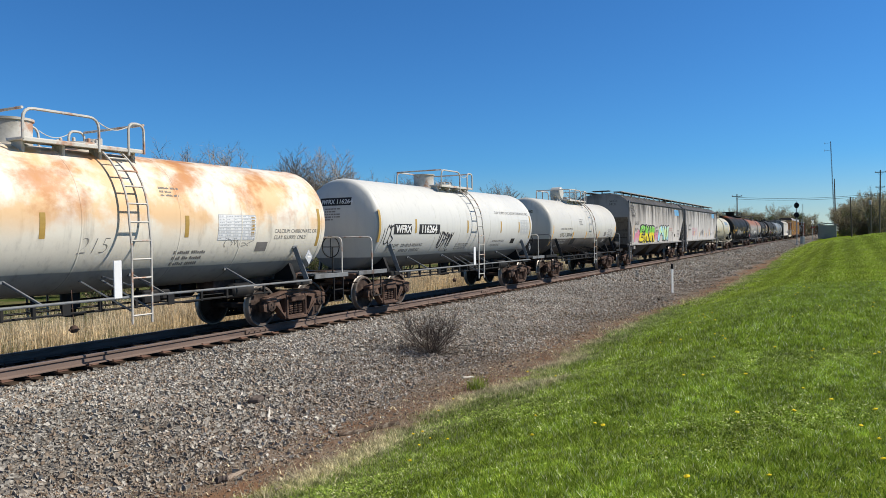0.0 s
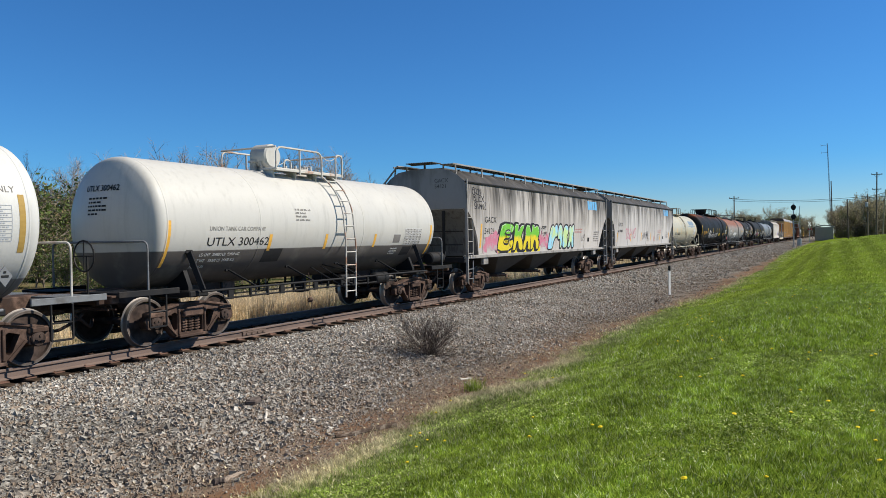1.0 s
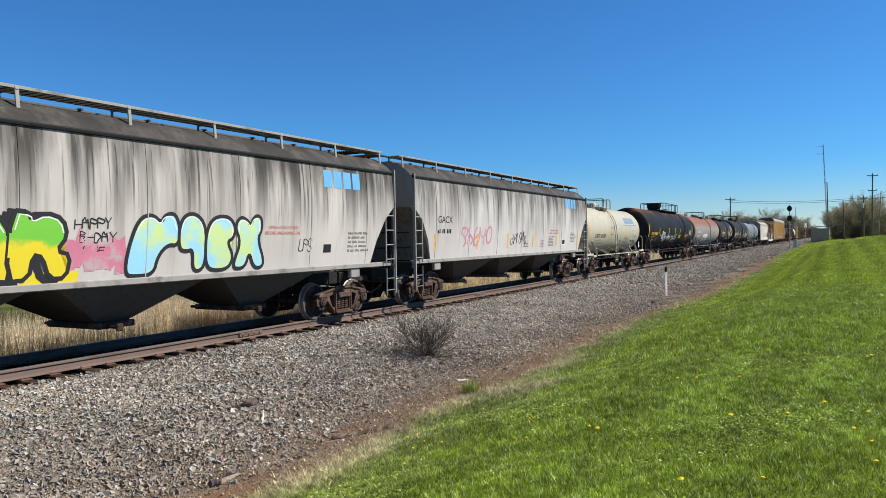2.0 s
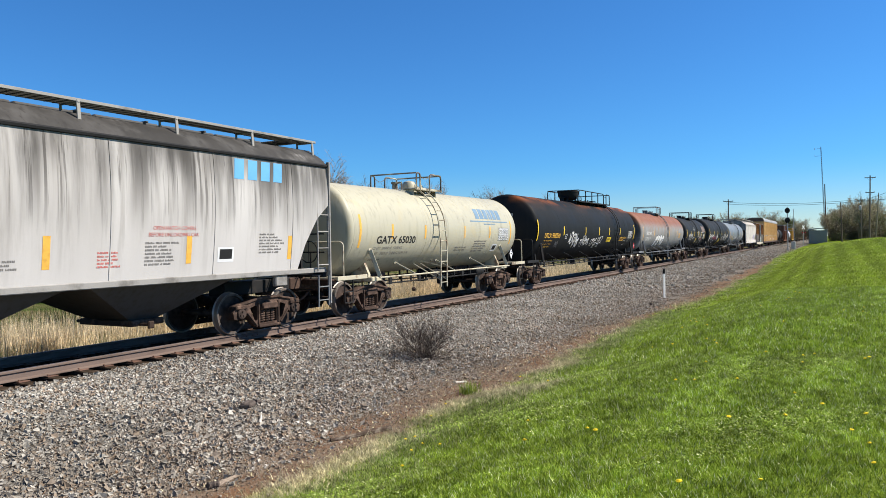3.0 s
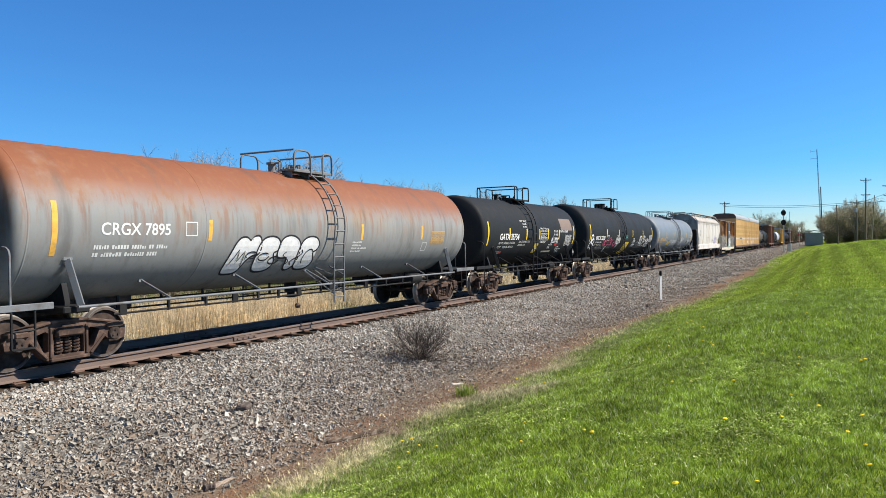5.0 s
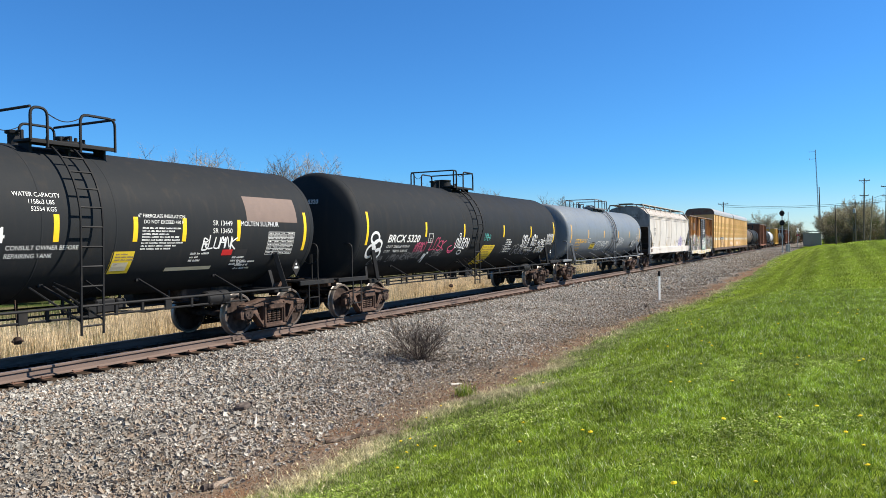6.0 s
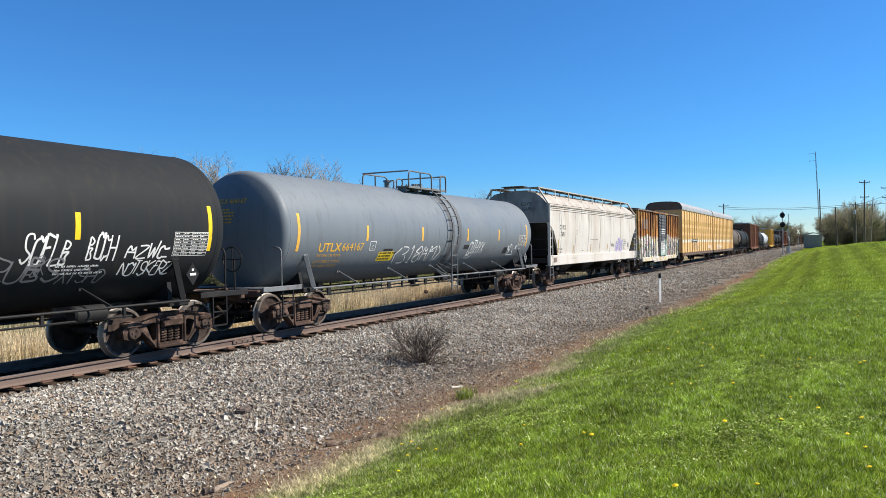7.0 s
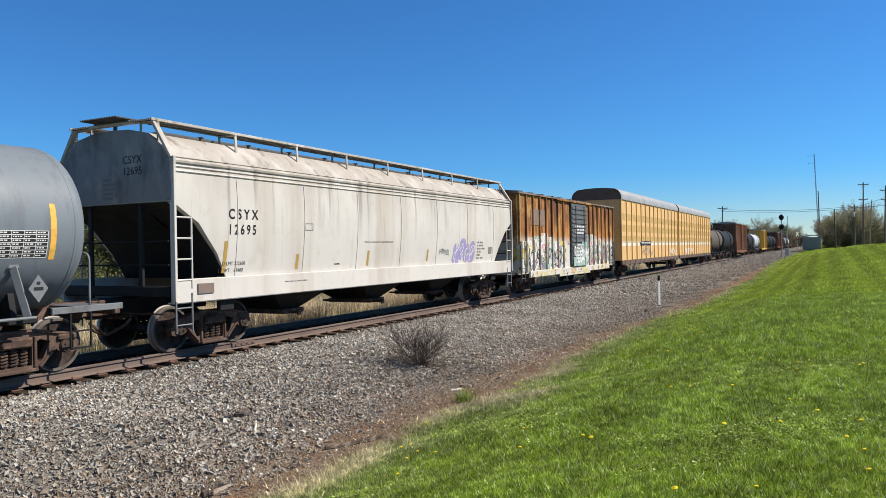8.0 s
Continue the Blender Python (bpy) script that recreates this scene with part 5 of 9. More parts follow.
m_stripe = surf("off_white_stripe", (0.68, 0.64, 0.56), 0.6, 0, 0.15, 0.6, 0.03, 0)
m_door_holes = surf("perforated_shade", (0.40, 0.27, 0.08), 0.7, 0, 0.2, 0.5, 0.03, 0)
m_brown_box = surf("oxide_brown_paint", (0.20, 0.085, 0.05), 0.75, 0, 0.2, 0.8, 0.03, 0.1, [(GRIME, 0.6, 0.8, STREAK, 0.45, 0.7, None, 0)])
m_bright_yellow = surf("bright_yellow_paint", (0.46, 0.28, 0.06), 0.6, 0, 0.12, 0.8, 0.03, 0.05)


m_ink_pale = surf("washed_out_lettering", (0.42, 0.44, 0.47), 0.7, 0, 0.15, 0.2, 0.03, 0)


# ---- the train, car by car ----
def blocks(x, z, w, h, n, skin, mat, parent, name="emblem", gap=0.18, lean=0.0):
    """A row of plain blocks in place of an emblem."""
    for i in range(n):
        a = x + w * i / n
        mark(name, a, a + w / n * (1 - gap), z, z + h, skin, mat, parent, "", 0.010, lean)


def bars_end(x, y, z, w, rows, row_h, mat, parent, seed):
    """Rows of dashes for small print on an end wall that faces -x, from y towards -y."""
    rnd, s = random.Random(seed), Shape()
    for i in range(rows):
        zz = z - i * row_h
        e = w * rnd.uniform(0.6, 1)
        s.add([(x - 0.004, y, zz), (x - 0.004, y - e, zz), (x - 0.004, y - e, zz - row_h * 0.5), (x - 0.004, y, zz - row_h * 0.5)], [(0, 1, 2, 3)])
    return tagged(part("small_print", s, mat, parent, smooth=0), kind="stuff")


def outlined(x0, z0, x1, z1, skin, mat, parent, t=0.018):
    s = Shape()
    patch(s, x0, x1, z0, z0 + t, skin, 0.010, n=1)
    patch(s, x0, x1, z1 - t, z1, skin, 0.010, n=1)
    patch(s, x0, x0 + t, z0, z1, skin, 0.010)
    patch(s, x1 - t, x1, z0, z1, skin, 0.010)
    return part("outlined_square", s, mat, parent, smooth=0)


def car_rusty_white():
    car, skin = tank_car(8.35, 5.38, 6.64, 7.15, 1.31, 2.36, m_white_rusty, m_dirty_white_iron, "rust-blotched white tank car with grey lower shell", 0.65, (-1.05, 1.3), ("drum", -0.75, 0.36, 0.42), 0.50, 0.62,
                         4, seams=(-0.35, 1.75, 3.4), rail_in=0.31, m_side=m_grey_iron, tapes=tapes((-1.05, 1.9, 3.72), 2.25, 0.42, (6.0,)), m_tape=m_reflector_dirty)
    table(2.72, 2.50, 1.08, 0.52, skin, car, 8, 5, m_sheet_white, m_ink_pale)
    letters("CALCIUM CARBONATE OR", 0.085, 4.42, 2.12, skin, m_ink_grey, car)
    letters("CLAY SLURRY ONLY", 0.085, 4.42, 1.98, skin, m_ink_grey, car)
    letters("215", 0.28, -0.42, 1.78, skin, m_ink_grey, car, "chalk_mark", fat=-0.013, lean=0.3)
    bars(1.68, 1.78, 0.95, 3, 0.11, skin, m_ink_grey, car, 1)
    bars(1.35, 3.0, 0.4, 3, 0.07, skin, m_ink_grey, car, 2)
    mark("data_panel", 3.9, 4.25, 1.72, 1.92, skin, m_ink_grey, car)
    bars(-2.6, 1.60, 0.9, 2, 0.06, skin, m_ink_grey, car, 3)
    part("notice_board", Shape().box((0.18, -1.47, 1.32), (0.16, 0.025, 0.66), 0.006), m_sheet_white, car, "upright white notice board by the ladder")
    diamond(5.45, 1.55, 0.18, -1.42, car, m_ink_pale, "dirty pale diamond hazard placard")
    scrawl(2.9, 1.80, 0.9, 0.22, skin, m_ink_grey, car, 12, 4, 0.012, "chalk_mark", 1)


def car_white():
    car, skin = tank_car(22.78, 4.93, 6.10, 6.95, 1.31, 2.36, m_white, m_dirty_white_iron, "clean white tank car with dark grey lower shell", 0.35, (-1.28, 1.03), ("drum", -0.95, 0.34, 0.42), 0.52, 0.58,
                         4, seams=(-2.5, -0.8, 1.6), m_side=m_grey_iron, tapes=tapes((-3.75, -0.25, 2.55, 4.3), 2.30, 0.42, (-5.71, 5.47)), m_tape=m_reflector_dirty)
    for x0, x1, word in ((-4.98, -4.0, "WFRX"), (-3.55, -2.25, "116264")):
        mark("number_panel", x0, x1, 2.06, 2.36, skin, m_sheet_dark, car)
        letters(word, 0.21, x0 + 0.11, 2.11, skin, m_ink_white, car, lift=0.014, wide=0.98 if word == "WFRX" else 1.10, fat=0.010)
    head_marks("WFRX 116264", 6.10, 1.31, 2.36, m_ink_white, car, 0.58, 0.12, m_sheet_dark)
    letters("LD LMT   225100 LB 102100 KG", 0.085, -5.0, 1.70, skin, m_ink_black, car, wide=1.1)
    letters("LT WT      60900 LB  27600 KG", 0.085, -5.05, 1.55, skin, m_ink_black, car, wide=1.1)
    letters("CLAY SLURRY OR CALCIUM CARBONATE ONLY", 0.10, 2.1, 2.78, skin, m_ink_grey, car, wide=1.05)
    tag("IOS", -5.65, 1.78, 0.62, 0.52, skin, m_spray_black, car, 267, 0.036, 0.25)
    tag("VOFAMY", -2.30, 1.66, 0.95, 0.46, skin, m_spray_black, car, 268, 0.034, 0.25)
    scrawl(-2.1, 1.50, 0.8, 0.75, skin, m_spray_black, car, 269, 3, 0.03, loops=1)
    letters("NON-FLAMMABLE", 0.085, 1.95, 1.74, skin, m_ink_grey, car, wide=1.1, lean=0.2)
    letters("LIQUIDS ONLY", 0.085, 1.90, 1.60, skin, m_ink_grey, car, wide=1.1, lean=0.2)
    part("notice_board", Shape().box((-0.12, -1.47, 1.30), (0.15, 0.025, 0.62), 0.006), m_sheet_white, car, "upright white notice board by the ladder")
    table(4.45, 2.58, 0.85, 0.55, skin, car, 9, 3, None, m_ink_pale)
    mark("data_panel", 3.7, 4.05, 1.68, 1.86, skin, m_ink_black, car)
    bars(-0.9, 1.74, 1.1, 3, 0.07, skin, m_ink_grey, car, 8)
    diamond(5.1, 1.50, 0.16, -1.42, car, m_grey_iron, "grey diamond placard holder")


def car_two_tone():
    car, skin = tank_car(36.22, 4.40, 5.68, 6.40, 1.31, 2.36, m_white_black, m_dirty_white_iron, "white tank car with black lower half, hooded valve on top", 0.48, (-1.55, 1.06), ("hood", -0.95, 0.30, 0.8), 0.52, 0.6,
                         4, seams=(-2.6, 1.4), m_side=m_black_iron, m_hand=m_grey_iron, m_tape=m_reflector_old, tapes=tapes((-2.25, -0.2, 2.0), 1.94, 0.36, (-5.13, 5.1)))
    head_marks("UTLX 300462", 5.68, 1.31, 2.36, m_ink_black, car)
    letters("UTLX 300462", 0.17, -4.14, 1.89, skin, m_ink_black, car, wide=1.30)
    letters("UNION TANK CAR COMPANY", 0.085, -4.10, 2.20, skin, m_ink_grey, car, wide=0.98)
    letters("LD LMT  204800 LB  92900 KG", 0.06, -4.24, 1.68, skin, m_ink_white, car)
    letters("LT WT    58200 LB  26400 KG", 0.06, -4.30, 1.56, skin, m_ink_white, car)
    letters("NEW 4-86", 0.06, -4.36, 1.44, skin, m_ink_white, car)
    mark("repaint_patch", -2.35, -1.75, 1.50, 1.80, skin, m_sheet_dark, car)
    mark("repaint_patch", 3.6, 4.1, 1.50, 1.75, skin, m_sheet_dark, car)
    table(3.55, 2.28, 0.95, 0.46, skin, car, 9, 5, m_ink_grey, m_ink_white)
    mark("data_panel", 2.95, 3.32, 1.87, 2.10, skin, m_ink_grey, car)
    bars(2.95, 1.72, 0.5, 3, 0.07, skin, m_ink_white, car, 14)
    bars(-1.4, 2.72, 0.5, 4, 0.08, skin, m_ink_grey, car, 15)
    s = Shape().lathe([(-0.42, 0), (-0.42, 0.15), (-0.38, 0.19), (0.38, 0.19), (0.42, 0.15), (0.42, 0)], 18, "x", (5.55, -1.15, 1.35))
    part("air_cylinder", s, m_black_iron, car)


m_graf_green = Net("green_to_yellow_spray")
m_graf_green = m_graf_green.done(m_graf_green.mix(m_graf_green.ramp(m_graf_green.math("ADD", m_graf_green.axis(2), m_graf_green.math("MULTIPLY", m_graf_green.noise(0.3), 0.5)), 2.16, 2.34), (0.72, 0.58, 0.02), (0.16, 0.50, 0.04)), 0.6)
m_graf_blue = Net("pale_blue_to_lime_spray")
m_graf_blue = m_graf_blue.done(m_graf_blue.mix(m_graf_blue.ramp(m_graf_blue.noise(0.7), 0.42, 0.58), (0.30, 0.62, 0.80), (0.52, 0.68, 0.30)), 0.6)
m_graf_pink = surf("pink_spray_cloud", (0.56, 0.20, 0.28), 0.8, 0, 0.25, 0.3, 0.03, 0, [((0.42, 0.41, 0.40), 0.8, 0.3, (1, 1, 1), 0.45, 0.62, None, 0)])
m_graf_wash = surf("whitewashed_graffiti", (0.58, 0.57, 0.53), 0.8, 0, 0.2, 0.3, 0.03, 0, [((0.30, 0.16, 0.07), 0.8, 0.35, (1, 1, 1), 0.5, 0.62, None, 0), ((0.10, 0.10, 0.11), 0.7, 0.2, (1, 1, 1), 0.56, 0.64, None, 0), ((0.58, 0.44, 0.10), 0.7, 0.3, (1, 1, 1), 0.58, 0.68, None, 0)])
m_graf_yellow = surf("dull_yellow_spray", (0.55, 0.44, 0.13), 0.8, 0, 0.25, 0.3, 0.03, 0, [((0.30, 0.16, 0.07), 0.6, 0.3, (1, 1, 1), 0.5, 0.64, None, 0)])
m_graf_mint = surf("pale_green_spray", (0.30, 0.42, 0.36), 0.8, 0, 0.25, 0.3, 0.03, 0, [((0.08, 0.09, 0.10), 0.7, 0.3, (1, 1, 1), 0.48, 0.62, None, 0)])
m_graf_cyan = surf("bright_blue_paint", (0.13, 0.38, 0.66), 0.6, 0, 0.15, 0.3, 0.03, 0)


def car_grey_hopper():
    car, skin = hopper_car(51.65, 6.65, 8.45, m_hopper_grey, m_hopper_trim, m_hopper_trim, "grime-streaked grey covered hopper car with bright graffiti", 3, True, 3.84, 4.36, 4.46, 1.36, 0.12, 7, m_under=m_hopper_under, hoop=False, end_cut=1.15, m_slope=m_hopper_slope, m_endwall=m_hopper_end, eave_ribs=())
    letters("GACX", 0.21, -7.0, 2.50, skin, m_ink_black, car, wide=1.15)
    letters("54121", 0.21, -7.0, 2.10, skin, m_ink_black, car, wide=1.15)
    letters("GACX", 0.13, 0.42, 3.86, skin, m_ink_black, car, ends=lambda y, z: -8.452)
    letters("54121", 0.13, 0.42, 3.67, skin, m_ink_black, car, ends=lambda y, z: -8.452)
    letters("LD LMT  219900", 0.08, -7.02, 1.92, skin, m_ink_grey, car)
    letters("LT  WT    66100", 0.08, -7.05, 1.78, skin, m_ink_grey, car)
    mark("reflector", -7.32, -7.2, 1.62, 2.45, skin, m_reflector_old, car)
    for i, word in enumerate(("EKON", "BLEX", "SNANZ")):
        tag(word, -7.95 + 0.06 * i, 3.46 - 0.25 * i, 0.72 + 0.12 * i, 0.21, skin, m_spray_black, car, 230 + i, 0.028, 0.05)
    scrawl(-6.95, 1.40, 1.3, 0.80, skin, m_graf_pink, car, 41, 4, 0.26, "graffiti_cloud")
    scrawl(-1.75, 1.42, 1.2, 0.75, skin, m_graf_pink, car, 42, 4, 0.24, "graffiti_cloud")
    mark("graffiti_bar", -5.75, -1.35, 1.37, 1.56, skin, m_graf_green, car, "", 0.011)
    thick_letters(BLOCK, (("E", 0.0, 1.55), ("K", 1.45, 1.15), ("A", 2.5, 0.85), ("R", 3.25, 1.05)), -5.80, 1.40, 1.16, skin, m_graf_green, m_spray_black, car, 1, 0.12)
    thick_letters(BUBBLE, (("r", 0.0, 1.20), ("n", 1.15, 0.72), ("e", 1.82, 0.85), ("x", 2.60, 0.95)), -0.45, 1.40, 1.16, skin, m_graf_blue, m_spray_black, car, 2)
    for i, word in enumerate(("HAPPY", "B-DAY", "NEX")):
        tag(word, -1.45 + 0.10 * i, 2.24 - 0.23 * i, 0.70, 0.18, skin, m_spray_black, car, 240 + i, 0.022, 0.05)
    blocks(5.2, 3.28, 1.6, 0.42, 4, skin, m_graf_cyan, car)
    tag("UPS", 4.25, 1.75, 0.5, 0.3, skin, m_spray_black, car, 243, 0.02)
    bars(6.2, 2.2, 0.9, 5, 0.11, skin, m_ink_grey, car, 10)
    letters("OPEN HATCH COVERS", 0.07, 3.2, 2.26, skin, m_ink_red, car, wide=0.98)
    letters("BEFORE UNLOADING CAR", 0.07, 3.1, 2.14, skin, m_ink_red, car, wide=0.98)
    mark("data_panel", 5.2, 5.5, 1.70, 1.90, skin, m_ink_black, car)


def car_grey_hopper_plain():
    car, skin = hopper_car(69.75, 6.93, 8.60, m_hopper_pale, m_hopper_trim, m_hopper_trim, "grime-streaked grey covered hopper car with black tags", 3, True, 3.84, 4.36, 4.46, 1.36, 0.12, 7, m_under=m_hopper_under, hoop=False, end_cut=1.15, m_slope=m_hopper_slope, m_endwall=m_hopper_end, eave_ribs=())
    letters("GACX", 0.21, -7.1, 2.50, skin, m_ink_black, car, wide=1.15)
    bars(-7.1, 2.3, 0.9, 1, 0.24, skin, m_ink_black, car, 4)
    for x in (-7.3, -4.2, -1.5, 1.17, 4.08, 7.05):
        mark("reflector", x, x + 0.13, 1.62, 2.15, skin, m_reflector_old, car)
    scrawl(-5.6, 1.65, 2.6, 0.8, skin, m_graf_pink, car, 17, 5, 0.07)
    scrawl(-1.2, 1.7, 1.6, 0.55, skin, m_spray_black, car, 18, 6, 0.035)
    blocks(5.34, 3.33, 1.6, 0.42, 4, skin, m_graf_cyan, car, "emblem", 0.3, 0.12)
    letters("OPEN HATCH COVERS", 0.07, 3.28, 2.26, skin, m_ink_red, car, wide=0.98)
    letters("BEFORE UNLOADING CAR", 0.07, 3.18, 2.14, skin, m_ink_red, car, wide=0.98)
    bars(2.15, 1.88, 0.45, 5, 0.06, skin, m_ink_red, car, 19)
    bars(3.12, 2.04, 0.72, 7, 0.065, skin, m_ink_grey, car, 20)
    bars(6.1, 2.2, 0.7, 7, 0.065, skin, m_ink_grey, car, 21)
    bars(0.2, 1.78, 0.5, 3, 0.06, skin, m_ink_grey, car, 22)
    mark("data_panel", 4.9, 5.35, 1.62, 1.92, skin, m_sheet_white, car)
    mark("data_panel", 4.95, 5.3, 1.68, 1.88, skin, m_ink_black, car, "", 0.011)


def car_cream():
    car, skin = tank_car(85.42, 4.52, 6.10, 6.55, 1.31, 2.35, m_cream, m_cream_iron, "cream tank car with faded blue emblem and cream railings", -0.90, (-1.45, 0.20), ("dome", -0.45, 0.24, 0.36), 0.50, 0.62,
                         3, seams=(-1.6, 1.1, 3.4), m_tape=m_reflector_old, tapes=tapes((-3.65, -1.7, 1.1, 3.2), 2.28, 0.42, (-5.3, 5.2)), stand="light", rail_in=0.36)
    head_marks("GATX 65030", 6.10, 1.31, 2.35, m_ink_black, car)
    letters("GATX 65030", 0.20, -4.46, 1.94, skin, m_ink_black, car, wide=1.36, fat=0.007)
    letters("LD LMT  206000 LB   93450 KG", 0.075, -4.55, 1.77, skin, m_ink_grey, car, wide=1.1)
    letters("LT WT    57000 LB   25850 KG NEW 7-94", 0.075, -4.55, 1.62, skin, m_ink_grey, car, wide=1.05)
    bars(-4.5, 1.50, 0.9, 1, 0.07, skin, m_ink_grey, car, 31)
    blocks(2.1, 2.76, 2.3, 0.36, 6, skin, m_ink_blue, car, "emblem", 0.16, 0.15)
    mark("emblem_line", 1.6, 4.9, 2.65, 2.69, skin, m_ink_blue, car)
    bars(2.7, 2.60, 1.2, 1, 0.08, skin, m_ink_blue, car, 33)
    table(4.0, 2.45, 0.95, 0.47, skin, car, 7, 5, m_sheet_white, m_ink_black)
    bars(1.95, 1.98, 1.1, 5, 0.085, skin, m_ink_grey, car, 34)
    bars(0.55, 1.78, 0.9, 2, 0.085, skin, m_ink_grey, car, 35)
    mark("data_panel", 3.65, 4.05, 1.58, 1.84, skin, m_sheet_white, car)
    mark("data_panel", 3.70, 4.0, 1.63, 1.79, skin, m_ink_black, car, "", 0.011)
    diamond(4.95, 1.45, 0.20, -1.42, car, m_sheet_white, "white diamond hazard placard")


def white_lines(x, z, skin, car, first, second, mat=None, cap=0.075):
    letters(first, cap, x, z, skin, mat or m_ink_white, car)
    letters(second, cap, x - 0.04, z - cap * 1.9, skin, mat or m_ink_white, car)


def car_long_black():
    car, skin = tank_car(102.1, 8.05, 9.30, 9.95, 1.50, 2.47, m_black_tank, m_black_iron, "long black pressure tank car, rust along its top", 4.0, (-1.0, 5.0), ("bowl", -0.15, 0.56, 0.60), 0.58, 0.55,
                         6, seams=(-6, -2, 2.4, 6.1), tapes=tapes((-5.4, -1.95, 0.55, 2.6, 4.95), 2.38, 0.42, (-8.86, 8.48)))
    head_marks("UTLX 958330", 9.30, 1.50, 2.47, m_ink_pale, car, 0.55)
    letters("UTLX 958330", 0.20, -8.0, 2.05, skin, m_ink_yellow, car, wide=1.25, fat=0.004)
    letters("THE TANK CAR PEOPLE", 0.06, -8.0, 1.90, skin, m_ink_yellow, car, wide=1.2)
    white_lines(-8.05, 1.74, skin, car, "LD LMT 162700 LB  73 800 KG", "LT WT  100300 LB  45 500 KG", m_ink_yellow, 0.06)
    outlined(-5.15, 2.0, -4.9, 2.22, skin, m_ink_white, car)
    letters("C", 0.08, -5.06, 2.05, skin, m_ink_white, car)
    tag("WOKEN", -4.50, 1.78, 1.20, 0.52, skin, m_chalk, car, 251, 0.042, 0.22)
    tag("TMS", -3.33, 1.58, 0.36, 0.44, skin, m_chalk, car, 252, 0.030, 0.1)
    scrawl(-4.0, 1.55, 0.9, 0.5, skin, m_chalk, car, 253, 3, 0.03, loops=1)
    tag("MINOEM", -2.62, 1.74, 1.12, 0.27, skin, m_chalk, car, 254, 0.030, 0.12)
    tag("TMS", -1.48, 1.66, 0.30, 0.36, skin, m_chalk, car, 255, 0.024, 0.1)
    rings(((-2.0, 2.03, 0.28, 0.11),), skin, m_chalk, car, 0.024)
    scrawl(-2.5, 1.60, 0.9, 0.12, skin, m_chalk, car, 256, 2, 0.02, loops=1)
    tag("MHC", -0.45, 1.72, 0.78, 0.30, skin, m_chalk, car, 257, 0.030, 0.15)
    tag("D12", 0.48, 1.74, 0.78, 0.32, skin, m_chalk, car, 258, 0.032, 0.15)
    rings(((-0.62, 1.80, 0.14, 0.17),), skin, m_chalk, car, 0.024)
    tag("Z", -0.1, 1.54, 0.45, 0.14, skin, m_chalk, car, 259, 0.018)
    tag("Z", 0.62, 1.54, 0.40, 0.16, skin, m_chalk, car, 260, 0.018)
    scrawl(-6.4, 1.55, 0.5, 0.4, skin, m_spray_dim, car, 54, 3, 0.02)
    mark("notice_panel", 2.25, 3.1, 1.80, 2.06, skin, m_sheet_yellow, car)
    bars(2.3, 2.03, 0.75, 3, 0.08, skin, m_ink_black, car, 55, lift=0.012)
    letters("LIQUEFIED PETROLEUM GAS", 0.085, 5.05, 1.98, skin, m_ink_yellow, car, fat=0.002)
    letters("NON-ODORIZED", 0.085, 5.05, 1.84, skin, m_ink_yellow, car, fat=0.002)
    table(7.0, 2.42, 0.95, 0.42, skin, car, 7, 4, m_sheet_dark, m_ink_white)
    outlined(6.1, 1.62, 6.5, 1.88, skin, m_ink_white, car)
    scrawl(7.0, 1.75, 0.35, 0.3, skin, m_spray_dim, car, 56, 3, 0.015)
    diamond(8.45, 1.50, 0.20, -1.46, car, m_placard_red, "red diamond hazard placard")


def car_rust_grey():
    car, skin = tank_car(121.05, 6.85, 8.30, 8.75, 1.41, 2.42, m_rust_grey, m_grey_iron, "grey tank car washed with red rust over its top", 0.35, (-0.55, 1.0), None, 0.50, 0.5,
                         5, seams=(0.9, -4), m_tape=m_reflector_old, tapes=tapes((-3.9, 1.6, 4.9), 2.30, 0.42, (-7.3,)))
    letters("CRGX 7895", 0.21, -6.45, 2.20, skin, m_ink_white, car, fat=0.004)
    outlined(-4.55, 2.18, -4.25, 2.46, skin, m_ink_white, car)
    bars(-6.55, 2.02, 1.9, 2, 0.13, skin, m_ink_white, car, 61)
    thick_letters(BUBBLE, (("r", 0.0, 1.0), ("e", 0.85, 0.8), ("n", 1.55, 0.85), ("e", 2.30, 0.8)), -3.3, 1.36, 0.86, skin, m_chalk, m_spray_black, car, 2, 0.0, 0.042)
    scrawl(-3.2, 1.5, 2.8, 0.5, skin, m_spray_black, car, 63, 7, 0.028, "graffiti", 1, 0.040)
    table(5.5, 2.35, 0.9, 0.4, skin, car, 7, 4, None, m_reflector_old)
    outlined(5.0, 1.75, 5.3, 2.0, skin, m_ink_white, car)
    bars(1.2, 2.05, 0.5, 4, 0.08, skin, m_ink_white, car, 65)


